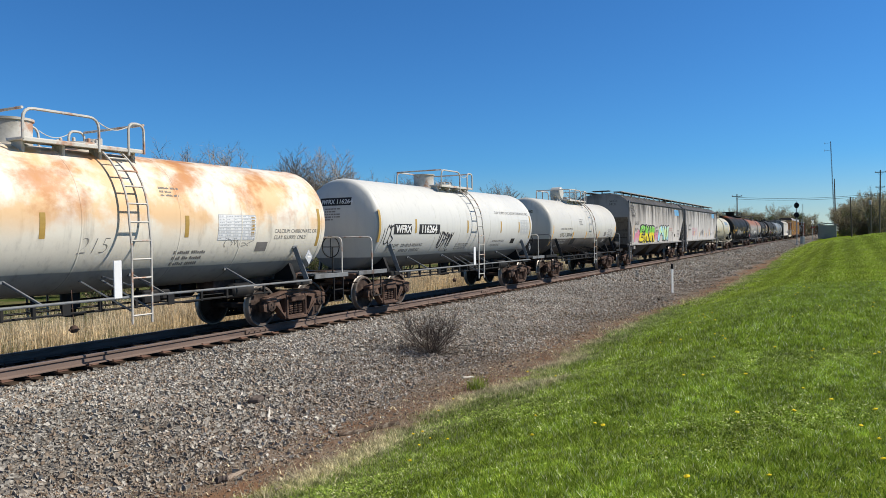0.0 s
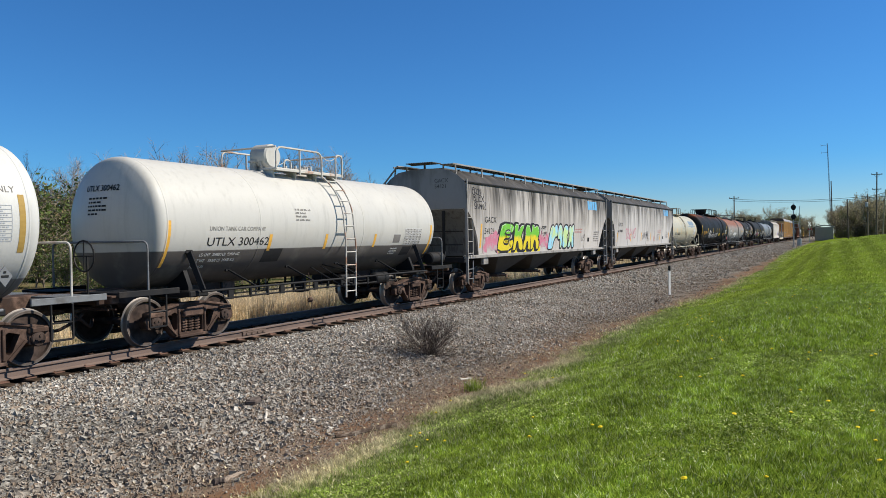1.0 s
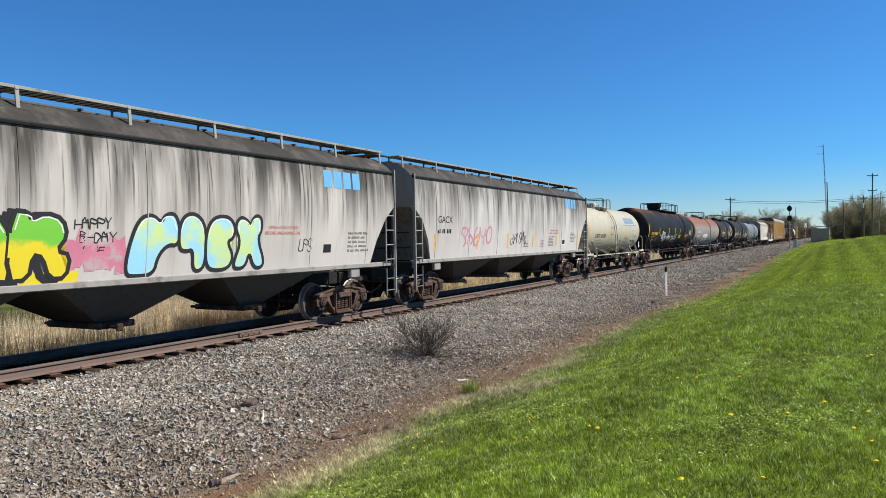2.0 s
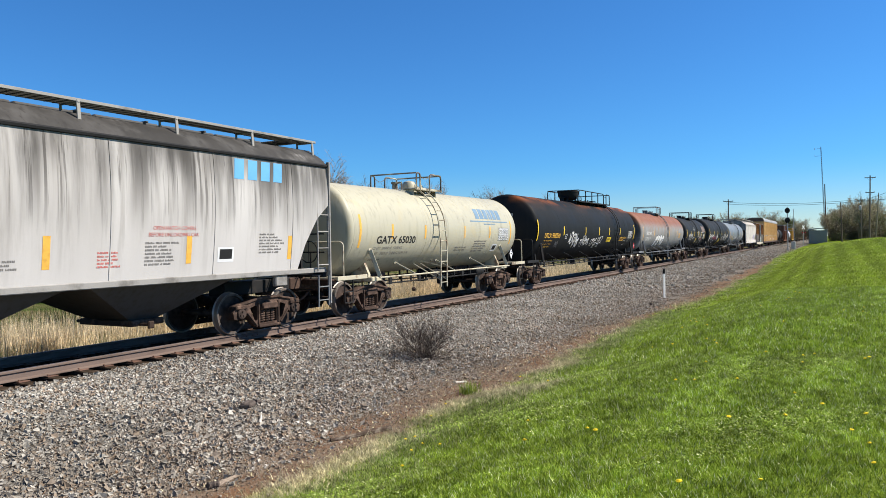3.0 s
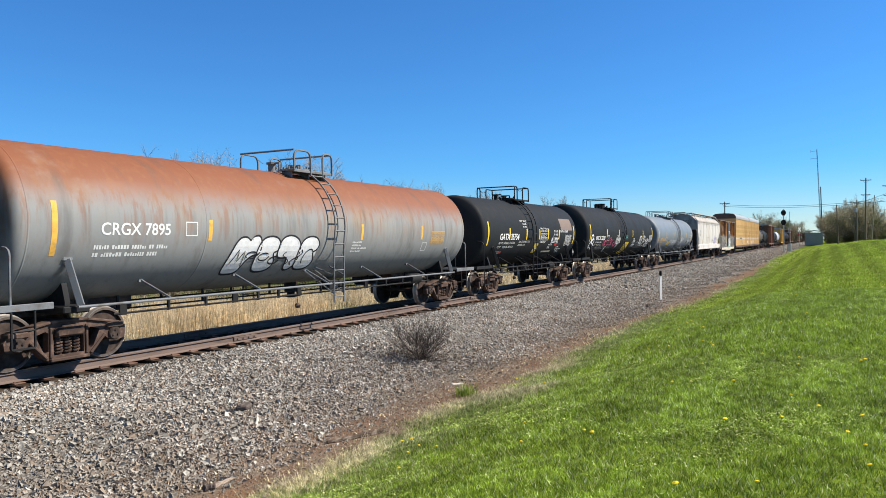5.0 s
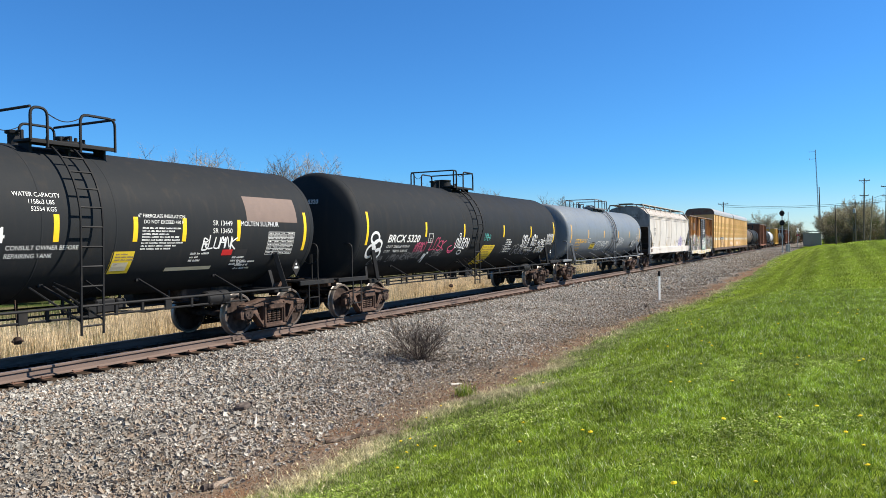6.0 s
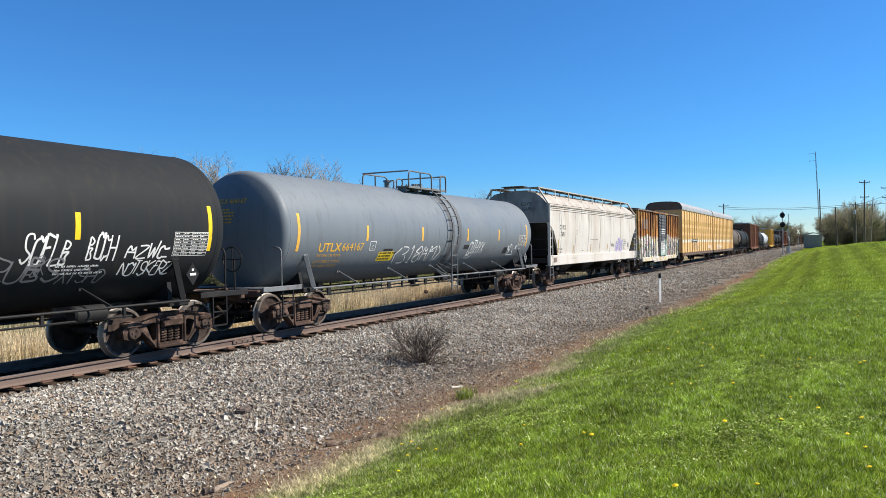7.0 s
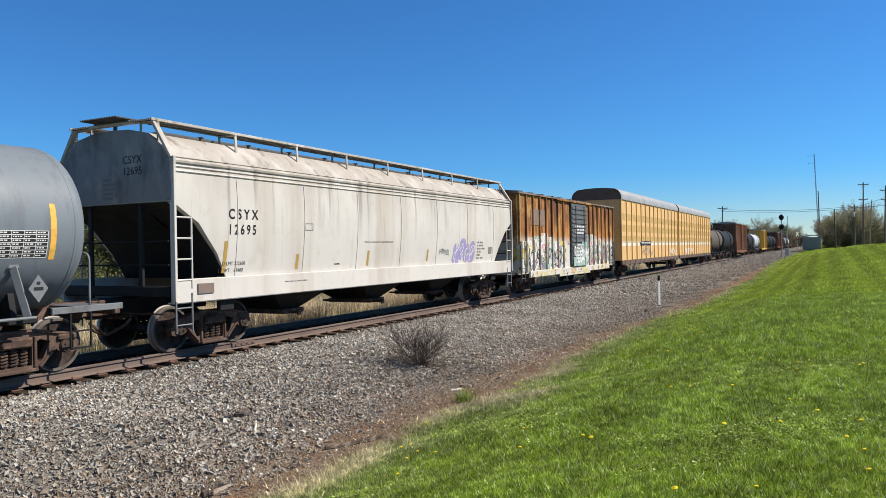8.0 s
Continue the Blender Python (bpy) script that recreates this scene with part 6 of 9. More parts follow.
def car_black_short():
    car, skin = tank_car(136.3, 4.40, 5.95, 6.40, 1.37, 2.40, m_black_plain, m_black_iron, "short black tank car with white lettering", -0.72, (-1.33, 0.30), None, 0.55, 0.62,
                         4, seams=(-1.5, -0.1), tapes=tapes((-3.12, -1.25, 0.3, 1.45, 2.95), 2.30, 0.45, (-5.2, 5.2)))
    head_marks("GATX 35754", 5.95, 1.37, 2.40, m_ink_white, car)
    letters("GATX", 0.23, -4.1, 2.07, skin, m_ink_white, car, wide=1.12, fat=0.008)
    letters("35754", 0.23, -3.0, 2.07, skin, m_ink_white, car, wide=1.08, fat=0.008)
    white_lines(-4.1, 1.90, skin, car, "LD LMT  203800 LBS  92450 KGS", "LT WT     59200 LBS  26850 KGS", None, 0.08)
    bars(-4.1, 1.62, 0.5, 2, 0.06, skin, m_ink_white, car, 71)
    mark("red_tag", -3.7, -3.5, 1.54, 1.62, skin, m_placard_red, car)
    for i, (word, x) in enumerate((("WATER CAPACITY", -1.95), ("115863 LBS", -1.72), ("52554 KGS", -1.68))):
        letters(word, 0.07, x, 2.80 - 0.115 * i, skin, m_ink_white, car, wide=0.95)
    letters("CONSULT OWNER BEFORE", 0.07, -2.07, 1.95, skin, m_ink_white, car, wide=1.0)
    letters("REPAIRING TANK", 0.07, -2.07, 1.82, skin, m_ink_white, car, wide=1.0)
    letters('6" FIBERGLASS INSULATION', 0.065, 0.36, 2.52, skin, m_ink_white, car, wide=0.95)
    letters("DO NOT EXCEED 450 F", 0.065, 0.48, 2.41, skin, m_ink_white, car, wide=0.95)
    bars(0.45, 2.34, 0.9, 8, 0.055, skin, m_ink_white, car, 74)
    letters("SR 13449", 0.10, 2.2, 2.40, skin, m_ink_white, car)
    letters("SR 13450", 0.10, 2.2, 2.24, skin, m_ink_white, car)
    letters("MOLTEN SULPHUR", 0.10, 3.0, 2.40, skin, m_sheet_white, car)
    tag("BLUANK", 1.96, 1.92, 0.95, 0.26, skin, m_chalk, car, 209, 0.03, 0.1)
    mark("faded_panel", 3.2, 4.9, 2.50, 3.05, skin, m_dark_board, car)
    table(3.9, 2.28, 0.9, 0.5, skin, car, 8, 4, m_sheet_dark, m_ink_white)
    mark("notice_panel", -0.12, 0.35, 1.50, 1.90, skin, m_sheet_yellow, car)
    mark("notice_patch", -0.06, 0.27, 1.55, 1.70, skin, m_straw_tape, car, "", 0.011)
    bars(-0.04, 1.86, 0.32, 3, 0.05, skin, m_dark_board, car, 79)
    bars(-0.02, 1.68, 0.24, 2, 0.05, skin, m_dark_board, car, 80)
    mark("red_tag", 2.55, 2.85, 1.78, 1.90, skin, m_placard_red, car)
    mark("grey_patch", 2.92, 3.30, 1.66, 1.90, skin, m_sheet_dark, car)
    mark("pale_strip", 1.2, 2.4, 1.50, 1.57, skin, m_straw_tape, car)
    for i, x in enumerate((1.7, 2.9, 3.1)):
        bars(x, 1.85 - 0.1 * i, 0.4, 3, 0.07, skin, m_ink_white, car, 76 + i)
    diamond(4.75, 1.45, 0.2, -1.44, car, m_black_iron, "black diamond placard holder")


m_straw_tape = surf("faded_beige_strip", (0.58, 0.52, 0.38), 0.7, 0, 0.2, 0.2, 0.02, 0)


def car_black_long():
    car, skin = tank_car(151.75, 7.10, 8.55, 9.0, 1.50, 2.46, m_black_plain, m_black_iron, "long black tank car covered with sprayed tags", -0.68, (-1.18, 0.42), ("drum", -0.35, 0.28, 0.32), 0.58, 0.55,
                         6, seams=(-1.6, 0.15), tapes=tapes((-4.4, -1.65, 1.85, 4.8), 2.40, 0.45, (-7.7, 7.75)))
    head_marks("BRCX 5320", 8.55, 1.50, 2.46, m_ink_white, car)
    letters("BRCX 5320", 0.21, -6.62, 2.02, skin, m_ink_white, car, wide=1.25, fat=0.006, lean=0.2)
    white_lines(-6.6, 1.86, skin, car, "LD LMT  206600 LB  93700 KG", "LT WT     79400 LB  36000 KG", None, 0.07)
    rings(((-7.28, 2.14, 0.20, 0.15), (-7.10, 1.93, 0.22, 0.15), (-7.36, 1.78, 0.20, 0.17), (-7.0, 1.70, 0.16, 0.13)), skin, m_chalk, car, 0.075)
    outlined(-4.2, 2.0, -3.9, 2.28, skin, m_ink_white, car)
    letters("C", 0.1, -4.1, 2.04, skin, m_ink_white, car)
    tag("IMPACT", -5.0, 1.72, 0.75, 0.28, skin, m_spray_pink, car, 204, 0.018, 0.15)
    tag("LOSK", -4.0, 1.74, 1.0, 0.36, skin, m_spray_pink, car, 205, 0.022, 0.3)
    scrawl(-2.75, 1.6, 0.55, 0.45, skin, m_spray_pink, car, 83, 1, 0.03, loops=2)
    tag("OIUGEN", -2.22, 1.80, 0.98, 0.34, skin, m_chalk, car, 261, 0.040, 0.12)
    rings(((-1.95, 2.24, 0.07, 0.06), (-1.72, 1.66, 0.16, 0.07)), skin, m_chalk, car, 0.024)
    for i, (x, word) in enumerate(((-7.2, "ZIBA"), (-6.3, "LAMHD"), (-5.6, "WERR"), (-5.0, "NEMZ"), (-3.7, "SIRHD"))):
        tag(word, x, 1.44 + 0.03 * i, 0.62, 0.20, skin, m_spray_dim, car, 90 + i, 0.020, 0.3)
    scrawl(-4.25, 1.35, 0.3, 0.4, skin, m_chalk, car, 99, 2, 0.04)
    tag("VAH!", 0.05, 2.05, 0.62, 0.26, skin, m_spray_teal, car, 206, 0.022, 0.12)
    mark("notice_panel", -0.05, 1.05, 1.18, 1.88, skin, m_sheet_yellow, car, "", 0.008, 0.22)
    bars(0.15, 1.84, 0.85, 6, 0.09, skin, m_reflector_dirty, car, 86, lift=0.012)
    bars(2.2, 2.1, 0.6, 6, 0.09, skin, m_ink_white, car, 87)
    for i, (x, z, w, h, t) in enumerate(((1.9, 1.55, 0.8, 0.3, 0.03), (3.1, 1.5, 1.5, 0.35, 0.035), (3.85, 1.78, 0.85, 0.46, 0.036), (4.6, 1.45, 0.9, 0.26, 0.022), (4.0, 1.6, 0.35, 0.3, 0.018))):
        tag(("TYF", "ORUBS", "SOFLB", "XISHD", "EZK")[i], x, z, w, h, skin, m_chalk if i == 2 else m_spray_dim, car, 100 + i, t, 0.2)
    tag("BOCH", 5.02, 1.84, 0.55, 0.42, skin, m_chalk, car, 201, 0.034, 0.12)
    tag("AZWC", 5.78, 1.83, 0.98, 0.25, skin, m_chalk, car, 202, 0.034, 0.25)
    tag("NOTSKERZ", 5.76, 1.53, 1.15, 0.24, skin, m_chalk, car, 203, 0.026, 0.2)
    bars(4.5, 1.75, 1.0, 3, 0.06, skin, m_ink_white, car, 88)
    table(6.85, 2.32, 0.85, 0.45, skin, car, 8, 4, m_sheet_dark, m_ink_white)
    diamond(7.3, 1.5, 0.22, -1.46, car, m_black_iron, "black diamond placard holder")


def car_grey():
    car, skin = tank_car(169.95, 7.00, 8.40, 8.85, 1.43, 2.43, m_grey_tank, m_grey_iron, "smooth grey tank car with orange lettering", 0.48, (-1.35, 1.2), None, 0.50, 0.62,
                         5, seams=(-0.4, 1.2), m_tape=m_reflector_old, tapes=tapes((-4.6, -1.5, 1.75, 4.5), 2.35, 0.42, (-7.55, 7.45)))
    head_marks("UTLX 664167", 8.40, 1.43, 2.43, m_ink_yellow, car)
    mark("stain_band", 0.30, 0.66, 1.25, 3.6, skin, m_box_door, car, "dark band behind the ladder", 0.006, 0.03)
    mark("stain_band", 0.86, 1.20, 1.25, 3.55, skin, m_box_door, car, "dark band round the shell", 0.006, 0.05)
    letters("UTLX", 0.21, -6.72, 1.88, skin, m_ink_yellow, car, wide=1.25, fat=0.004)
    letters("664167", 0.20, -5.72, 1.89, skin, m_ink_yellow, car, wide=1.15)
    letters("THE TANK CAR PEOPLE", 0.06, -6.72, 1.75, skin, m_ink_yellow, car, wide=1.1)
    white_lines(-6.75, 1.60, skin, car, "LD LMT 210800 LB  95 200 KG", "LT WT   76000 LB  34 500 KG", m_ink_yellow, 0.06)
    outlined(-4.42, 1.88, -4.12, 2.14, skin, m_ink_white, car)
    letters("C", 0.1, -4.32, 1.92, skin, m_ink_white, car)
    mark("notice_panel", -3.85, -3.02, 1.58, 1.84, skin, m_sheet_yellow, car)
    bars(-3.8, 1.82, 0.75, 3, 0.08, skin, m_ink_black, car, 111, lift=0.012)
    mark("notice_panel", -3.65, -3.15, 1.86, 1.92, skin, m_sheet_dark, car)
    tag("(318AM)", -3.0, 1.50, 2.95, 0.46, skin, m_chalk, car, 272, 0.036, 0.12)
    tag("OTHYX", 1.95, 1.66, 1.25, 0.46, skin, m_chalk, car, 262, 0.030, 0.3)
    tag("RST", 1.92, 1.50, 0.6, 0.22, skin, m_chalk, car, 263, 0.022, 0.3)
    rings(((3.52, 1.80, 0.17, 0.17), (3.52, 1.79, 0.08, 0.06)), skin, m_spray_dim, car, 0.018)
    mark("notice_panel", 1.55, 2.0, 1.85, 2.0, skin, m_sheet_dark, car)
    tag("~", 5.72, 1.56, 0.62, 0.44, skin, m_chalk, car, 264, 0.034, 0.0)
    tag("oo", 5.60, 1.80, 0.14, 0.18, skin, m_chalk, car, 265, 0.024)
    tag("oo", 6.36, 1.80, 0.14, 0.18, skin, m_chalk, car, 266, 0.024)
    mark("data_panel", 5.2, 5.6, 1.65, 1.88, skin, m_sheet_dark, car)
    table(6.55, 2.36, 0.8, 0.42, skin, car, 7, 4, m_sheet_dark, m_ink_white)
    diamond(7.15, 1.45, 0.22, -1.46, car, m_grey_iron, "grey diamond placard holder")


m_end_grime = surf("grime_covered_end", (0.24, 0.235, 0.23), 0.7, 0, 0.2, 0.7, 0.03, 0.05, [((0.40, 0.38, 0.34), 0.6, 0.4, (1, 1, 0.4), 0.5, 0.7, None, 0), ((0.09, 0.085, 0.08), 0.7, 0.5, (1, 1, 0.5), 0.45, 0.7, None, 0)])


def car_light_hopper():
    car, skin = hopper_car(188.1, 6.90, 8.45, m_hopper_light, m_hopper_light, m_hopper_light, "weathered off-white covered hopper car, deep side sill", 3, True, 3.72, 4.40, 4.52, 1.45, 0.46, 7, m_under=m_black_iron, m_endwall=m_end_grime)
    letters("C S Y X", 0.20, -6.97, 2.66, skin, m_ink_black, car, wide=0.92, fat=0.006)
    letters("1 2 6 9 5", 0.20, -6.97, 2.34, skin, m_ink_black, car, wide=0.80, fat=0.006)
    letters("LD LMT 222600", 0.075, -7.15, 1.70, skin, m_ink_black, car)
    letters("LT WT    63400", 0.075, -7.2, 1.56, skin, m_ink_black, car)
    letters("CSYX", 0.15, 0.32, 3.72, skin, m_ink_black, car, ends=lambda y, z: -8.458)
    letters("12695", 0.15, 0.32, 3.50, skin, m_ink_black, car, ends=lambda y, z: -8.458)
    bars_end(-8.46, 0.25, 3.45, 0.45, 5, 0.09, m_ink_grey, car, 127)
    for x, z0, z1 in ((-7.1, 1.55, 2.2), (-4.75, 1.55, 1.9), (-1.75, 1.55, 1.95), (1.6, 1.6, 1.95)):
        mark("reflector", x, x + 0.1, z0, z1, skin, m_reflector_dirty, car, "", 0.008, 0.06)
    scrawl(3.4, 1.48, 1.6, 0.75, skin, m_spray_purple, car, 121, 4, 0.15, "graffiti_fill", 3)
    scrawl(3.4, 1.5, 1.6, 0.7, skin, m_ink_white, car, 129, 4, 0.025, loops=2, lift=0.02)
    scrawl(2.4, 1.75, 0.7, 0.25, skin, m_spray_dim, car, 122, 4, 0.02)
    outlined(-4.45, 2.45, -4.15, 2.62, skin, m_ink_grey, car)
    bars(-3.2, 1.65, 0.4, 1, 0.07, skin, m_ink_black, car, 123)
    bars(-1.9, 2.2, 1.3, 1, 0.06, skin, m_ink_grey, car, 124)
    bars(5.3, 2.2, 0.5, 6, 0.11, skin, m_ink_grey, car, 125)
    mark("data_panel", 6.3, 6.6, 1.75, 2.0, skin, m_ink_grey, car)
    s = Shape().box((-7.62, -1.615, 1.27), (0.42, 0.02, 0.2), 0.004)
    part("routing_board", s, m_dark_board, car)
    bars(-5.2, 1.30, 0.9, 1, 0.05, lambda z: 1.60, m_ink_grey, car, 126)


m_dark_board = surf("dull_brown_board", (0.20, 0.15, 0.13), 0.8, 0, 0.2, 0.2, 0.02, 0)


def car_rusty_box():
    car, skin = box_car(205.05, 5.6, 7.55, m_boxcar, m_box_door, m_box_roof, "rusted orange box car with graffiti and slate door")

    def out(z):
        return 1.505
    rnd = random.Random(77)
    shades = (m_graf_wash, m_graf_wash, m_graf_wash, m_straw_tape, m_graf_yellow, m_graf_pink, m_spray_dim, m_graf_wash, m_graf_mint)

    def post(z):
        return 1.575
    for k in (-1, 1):
        tops = [2.25 + 0.22 * math.sin(0.8 * i + k) + rnd.uniform(-0.12, 0.12) for i in range(8)]
        for i in range(7):
            a, b = sorted(k * (1.75 + 5.7 * (i + q) / 7) for q in (0.08, 0.92))
            z = 0.95
            while z < tops[i]:
                h = min(rnd.uniform(0.15, 0.5), tops[i] + 0.1 - z)
                mid = a + (b - a) * rnd.uniform(0.3, 0.7)
                for p, q in ((a, mid), (mid, b)):
                    mark("graffiti_panel", p, q, z, z + h, out, rnd.choice(shades), car, "", 0.006)
                z += h
        for i in range(8):
            x, z = k * (1.75 + 5.7 * i / 7), 0.95
            while z < tops[i] - 0.1:
                h = rnd.uniform(0.2, 0.5)
                mark("graffiti_panel", x - 0.03, x + 0.03, z, min(z + h, tops[i]), post, rnd.choice(shades), car, "", 0.006)
                z += h
    scrawl(-7.0, 1.0, 5.2, 1.2, out, m_spray_black, car, 145, 14, 0.05, loops=3)
    scrawl(-7.0, 1.0, 5.2, 1.3, out, m_chalk, car, 144, 14, 0.06, loops=2)
    scrawl(2.0, 1.0, 5.2, 1.2, out, m_spray_black, car, 146, 12, 0.05, loops=3)
    scrawl(2.0, 1.0, 5.2, 1.4, out, m_chalk, car, 147, 10, 0.06, loops=2)
    mark("faded_block", -6.0, -4.3, 2.9, 3.6, out, m_dark_board, car, "", 0.01)

    def door(z):
        return 1.645
    for x0, x1, z0, z1, m in ((-0.55, 1.75, 1.0, 1.45, m_graf_mint), (-0.5, 1.0, 1.5, 2.0, m_spray_dim), (0.9, 1.75, 1.45, 2.2, m_graf_mint)):
        mark("graffiti_panel", x0, x1, z0, z1, door, m, car, "", 0.004)
    scrawl(-0.5, 1.05, 2.2, 0.9, door, m_chalk, car, 150, 7, 0.05, loops=2)
    bars(-0.2, 3.0, 1.5, 3, 0.16, door, m_ink_white, car, 148)
    bars(-0.2, 2.1, 1.6, 6, 0.17, door, m_ink_white, car, 149)


def car_auto_rack():
    car, skin = auto_rack(234.5, 20.1, m_yellow_side, m_rack_roof, m_stripe, "yellow articulated car carrier with a white stripe", (-17.8, 0.0, 17.8))
    mark("number_panel", -14.6, -13.2, 2.0, 2.25, lambda z: 1.56, m_sheet_dark, car)
    mark("number_panel", -13.0, -11.4, 2.0, 2.25, lambda z: 1.56, m_sheet_dark, car)
    bars(-14.5, 2.2, 3.0, 1, 0.2, lambda z: 1.56, m_ink_white, car, 151, lift=0.012)
    scrawl(-14.2, 1.15, 3.6, 0.75, lambda z: 1.56, m_spray_dim, car, 152, 5, 0.09, loops=2)
    scrawl(-4.5, 1.15, 3.0, 0.6, lambda z: 1.56, m_chalk, car, 153, 6, 0.05, loops=2)
    scrawl(3.0, 1.15, 4.5, 0.6, lambda z: 1.56, m_chalk, car, 154, 8, 0.05, loops=2)


for build in (car_rusty_white, car_white, car_two_tone, car_grey_hopper, car_grey_hopper_plain, car_cream, car_long_black, car_rust_grey, car_black_short, car_black_long, car_grey, car_light_hopper,
              car_rusty_box, car_auto_rack):
    build()


def far_train():
    """The cars farther back: alike cars share their meshes."""
    made = {}
    plan = [("dirty", 261.9, 5.4), ("black", 273.6, 5.9), ("brown", 289.4, 8.8), ("black", 307.8, 5.9), ("pale", 321.0, 5.4), ("yellow", 336.3, 8.3), ("black", 351.9, 5.9), ("black", 365.0, 5.9), ("black", 378.1, 5.9),
            ("brown", 393.4, 8.8), ("brown", 411.5, 8.8), ("black", 427.2, 5.9), ("grey", 439.8, 5.4), ("black", 452.4, 5.9), ("pale", 465.5, 5.9), ("brown", 481.3, 8.8), ("brown", 499.5, 8.8), ("black", 515.0, 5.9),
            ("black", 528.1, 5.9), ("pale", 541.2, 5.9), ("brown", 557.0, 8.8), ("brown", 575.7, 8.8), ("black", 591.5, 5.9), ("grey", 604.1, 5.4), ("black", 616.7, 5.9), ("brown", 632.0, 8.8), ("brown", 650.2, 8.8)]
    for kind, u, half in plan:
        if kind in made:
            ob = copy_thing(made[kind], pose(u, TRACK, 0))
            CARS.append((ob, u))
            continue
        if kind == "grey":
            made[kind] = tank_car(u, 3.9, 5.2, 5.6, 1.37, 2.40, m_grey_tank, m_grey_iron, "short plain grey tank car", 0.2, (-1.6, 1.0), None, turning=False)[0]
        elif kind == "black":
            made[kind] = tank_car(u, 4.4, 5.7, 6.1, 1.40, 2.42, m_black_plain, m_black_iron, "plain black tank car far back", 0.2, (-1.6, 1.0), None, turning=False)[0]
        elif kind == "dirty":
            made[kind] = tank_car(u, 3.9, 5.2, 5.6, 1.37, 2.40, m_taupe_tank, m_black_iron, "short grimy dark brown-grey tank car", 0.2, (-1.6, 1.0), None, turning=False)[0]
        elif kind == "pale":
            made[kind] = tank_car(u, 4.4, 5.7, 6.1, 1.37, 2.40, m_light_tank, m_grey_iron, "plain pale grey tank car", 0.2, (-1.6, 1.0), None, turning=False)[0]
        elif kind == "brown":
            made[kind] = box_car(u, 6.6, 8.5, m_brown_box, m_brown_box, m_rack_roof, "tall oxide-brown steel box car", z1=4.85, ribs=6, turning=False)[0]
        else:
            made[kind] = box_car(u, 6.2, 8.0, m_bright_yellow, m_bright_yellow, m_rack_roof, "bright yellow steel box car", z1=4.6, ribs=6, turning=False)[0]


far_train()


# ---- the ground ----
def smooth(x, a, b):
    t = np.clip((x - a) / (b - a), 0, 1)
    return t * t * (3 - 2 * t)


def edge_y(x):
    """Where the lawn ends, in y."""
    return 4.75 + 0.05 * smooth(x, 12, 26) - 0.52 * smooth(x, 18, 40) + 0.10 * np.sin(x * 0.31 + 1.0) + 0.10 * np.sin(x * 0.93) + 0.06 * np.sin(x * 2.7) + 1.35 * smooth(x, 48, 110)


def ground_z(x, y):
    x, y = np.asarray(x, float), np.asarray(y, float)
    rise = 1.6 * smooth(x, 6, 64) * np.interp(y, [-6, -2.8, 0.2, 1.9, 3.1, 4.4], [1.05, 0.96, 0.60, 0.28, 0.04, 0.0]) * (1 - 0.8 * smooth(x, 70, 150))
    lawn = 0.33 - 0.25 * smooth(x, 14, 40) + rise + 0.03 * np.sin(x * 0.5 + y * 0.7)
    e = edge_y(x)
    away = smooth(x, 14, 32)
    bank = smooth(y, e - 3.7 - 0.9 * away, e + 0.3 - 0.5 * away)
    low = -0.42 + 0.03 * np.sin(x * 0.8) + 0.02 * np.sin(x * 2.1 + y * 3)
    z = lawn * (1 - bank) + low * bank
    bed = smooth(y, 6.0, 10.2)
    z = z * (1 - bed) + (-0.205) * bed
    off = smooth(y, 14.0, 15.8)
    z = z * (1 - off) + (-0.78 + 0.04 * np.sin(x * 0.4 + y)) * off
    near = (np.abs(y - TRACK) < 1.25)
    return z - near * 0.045


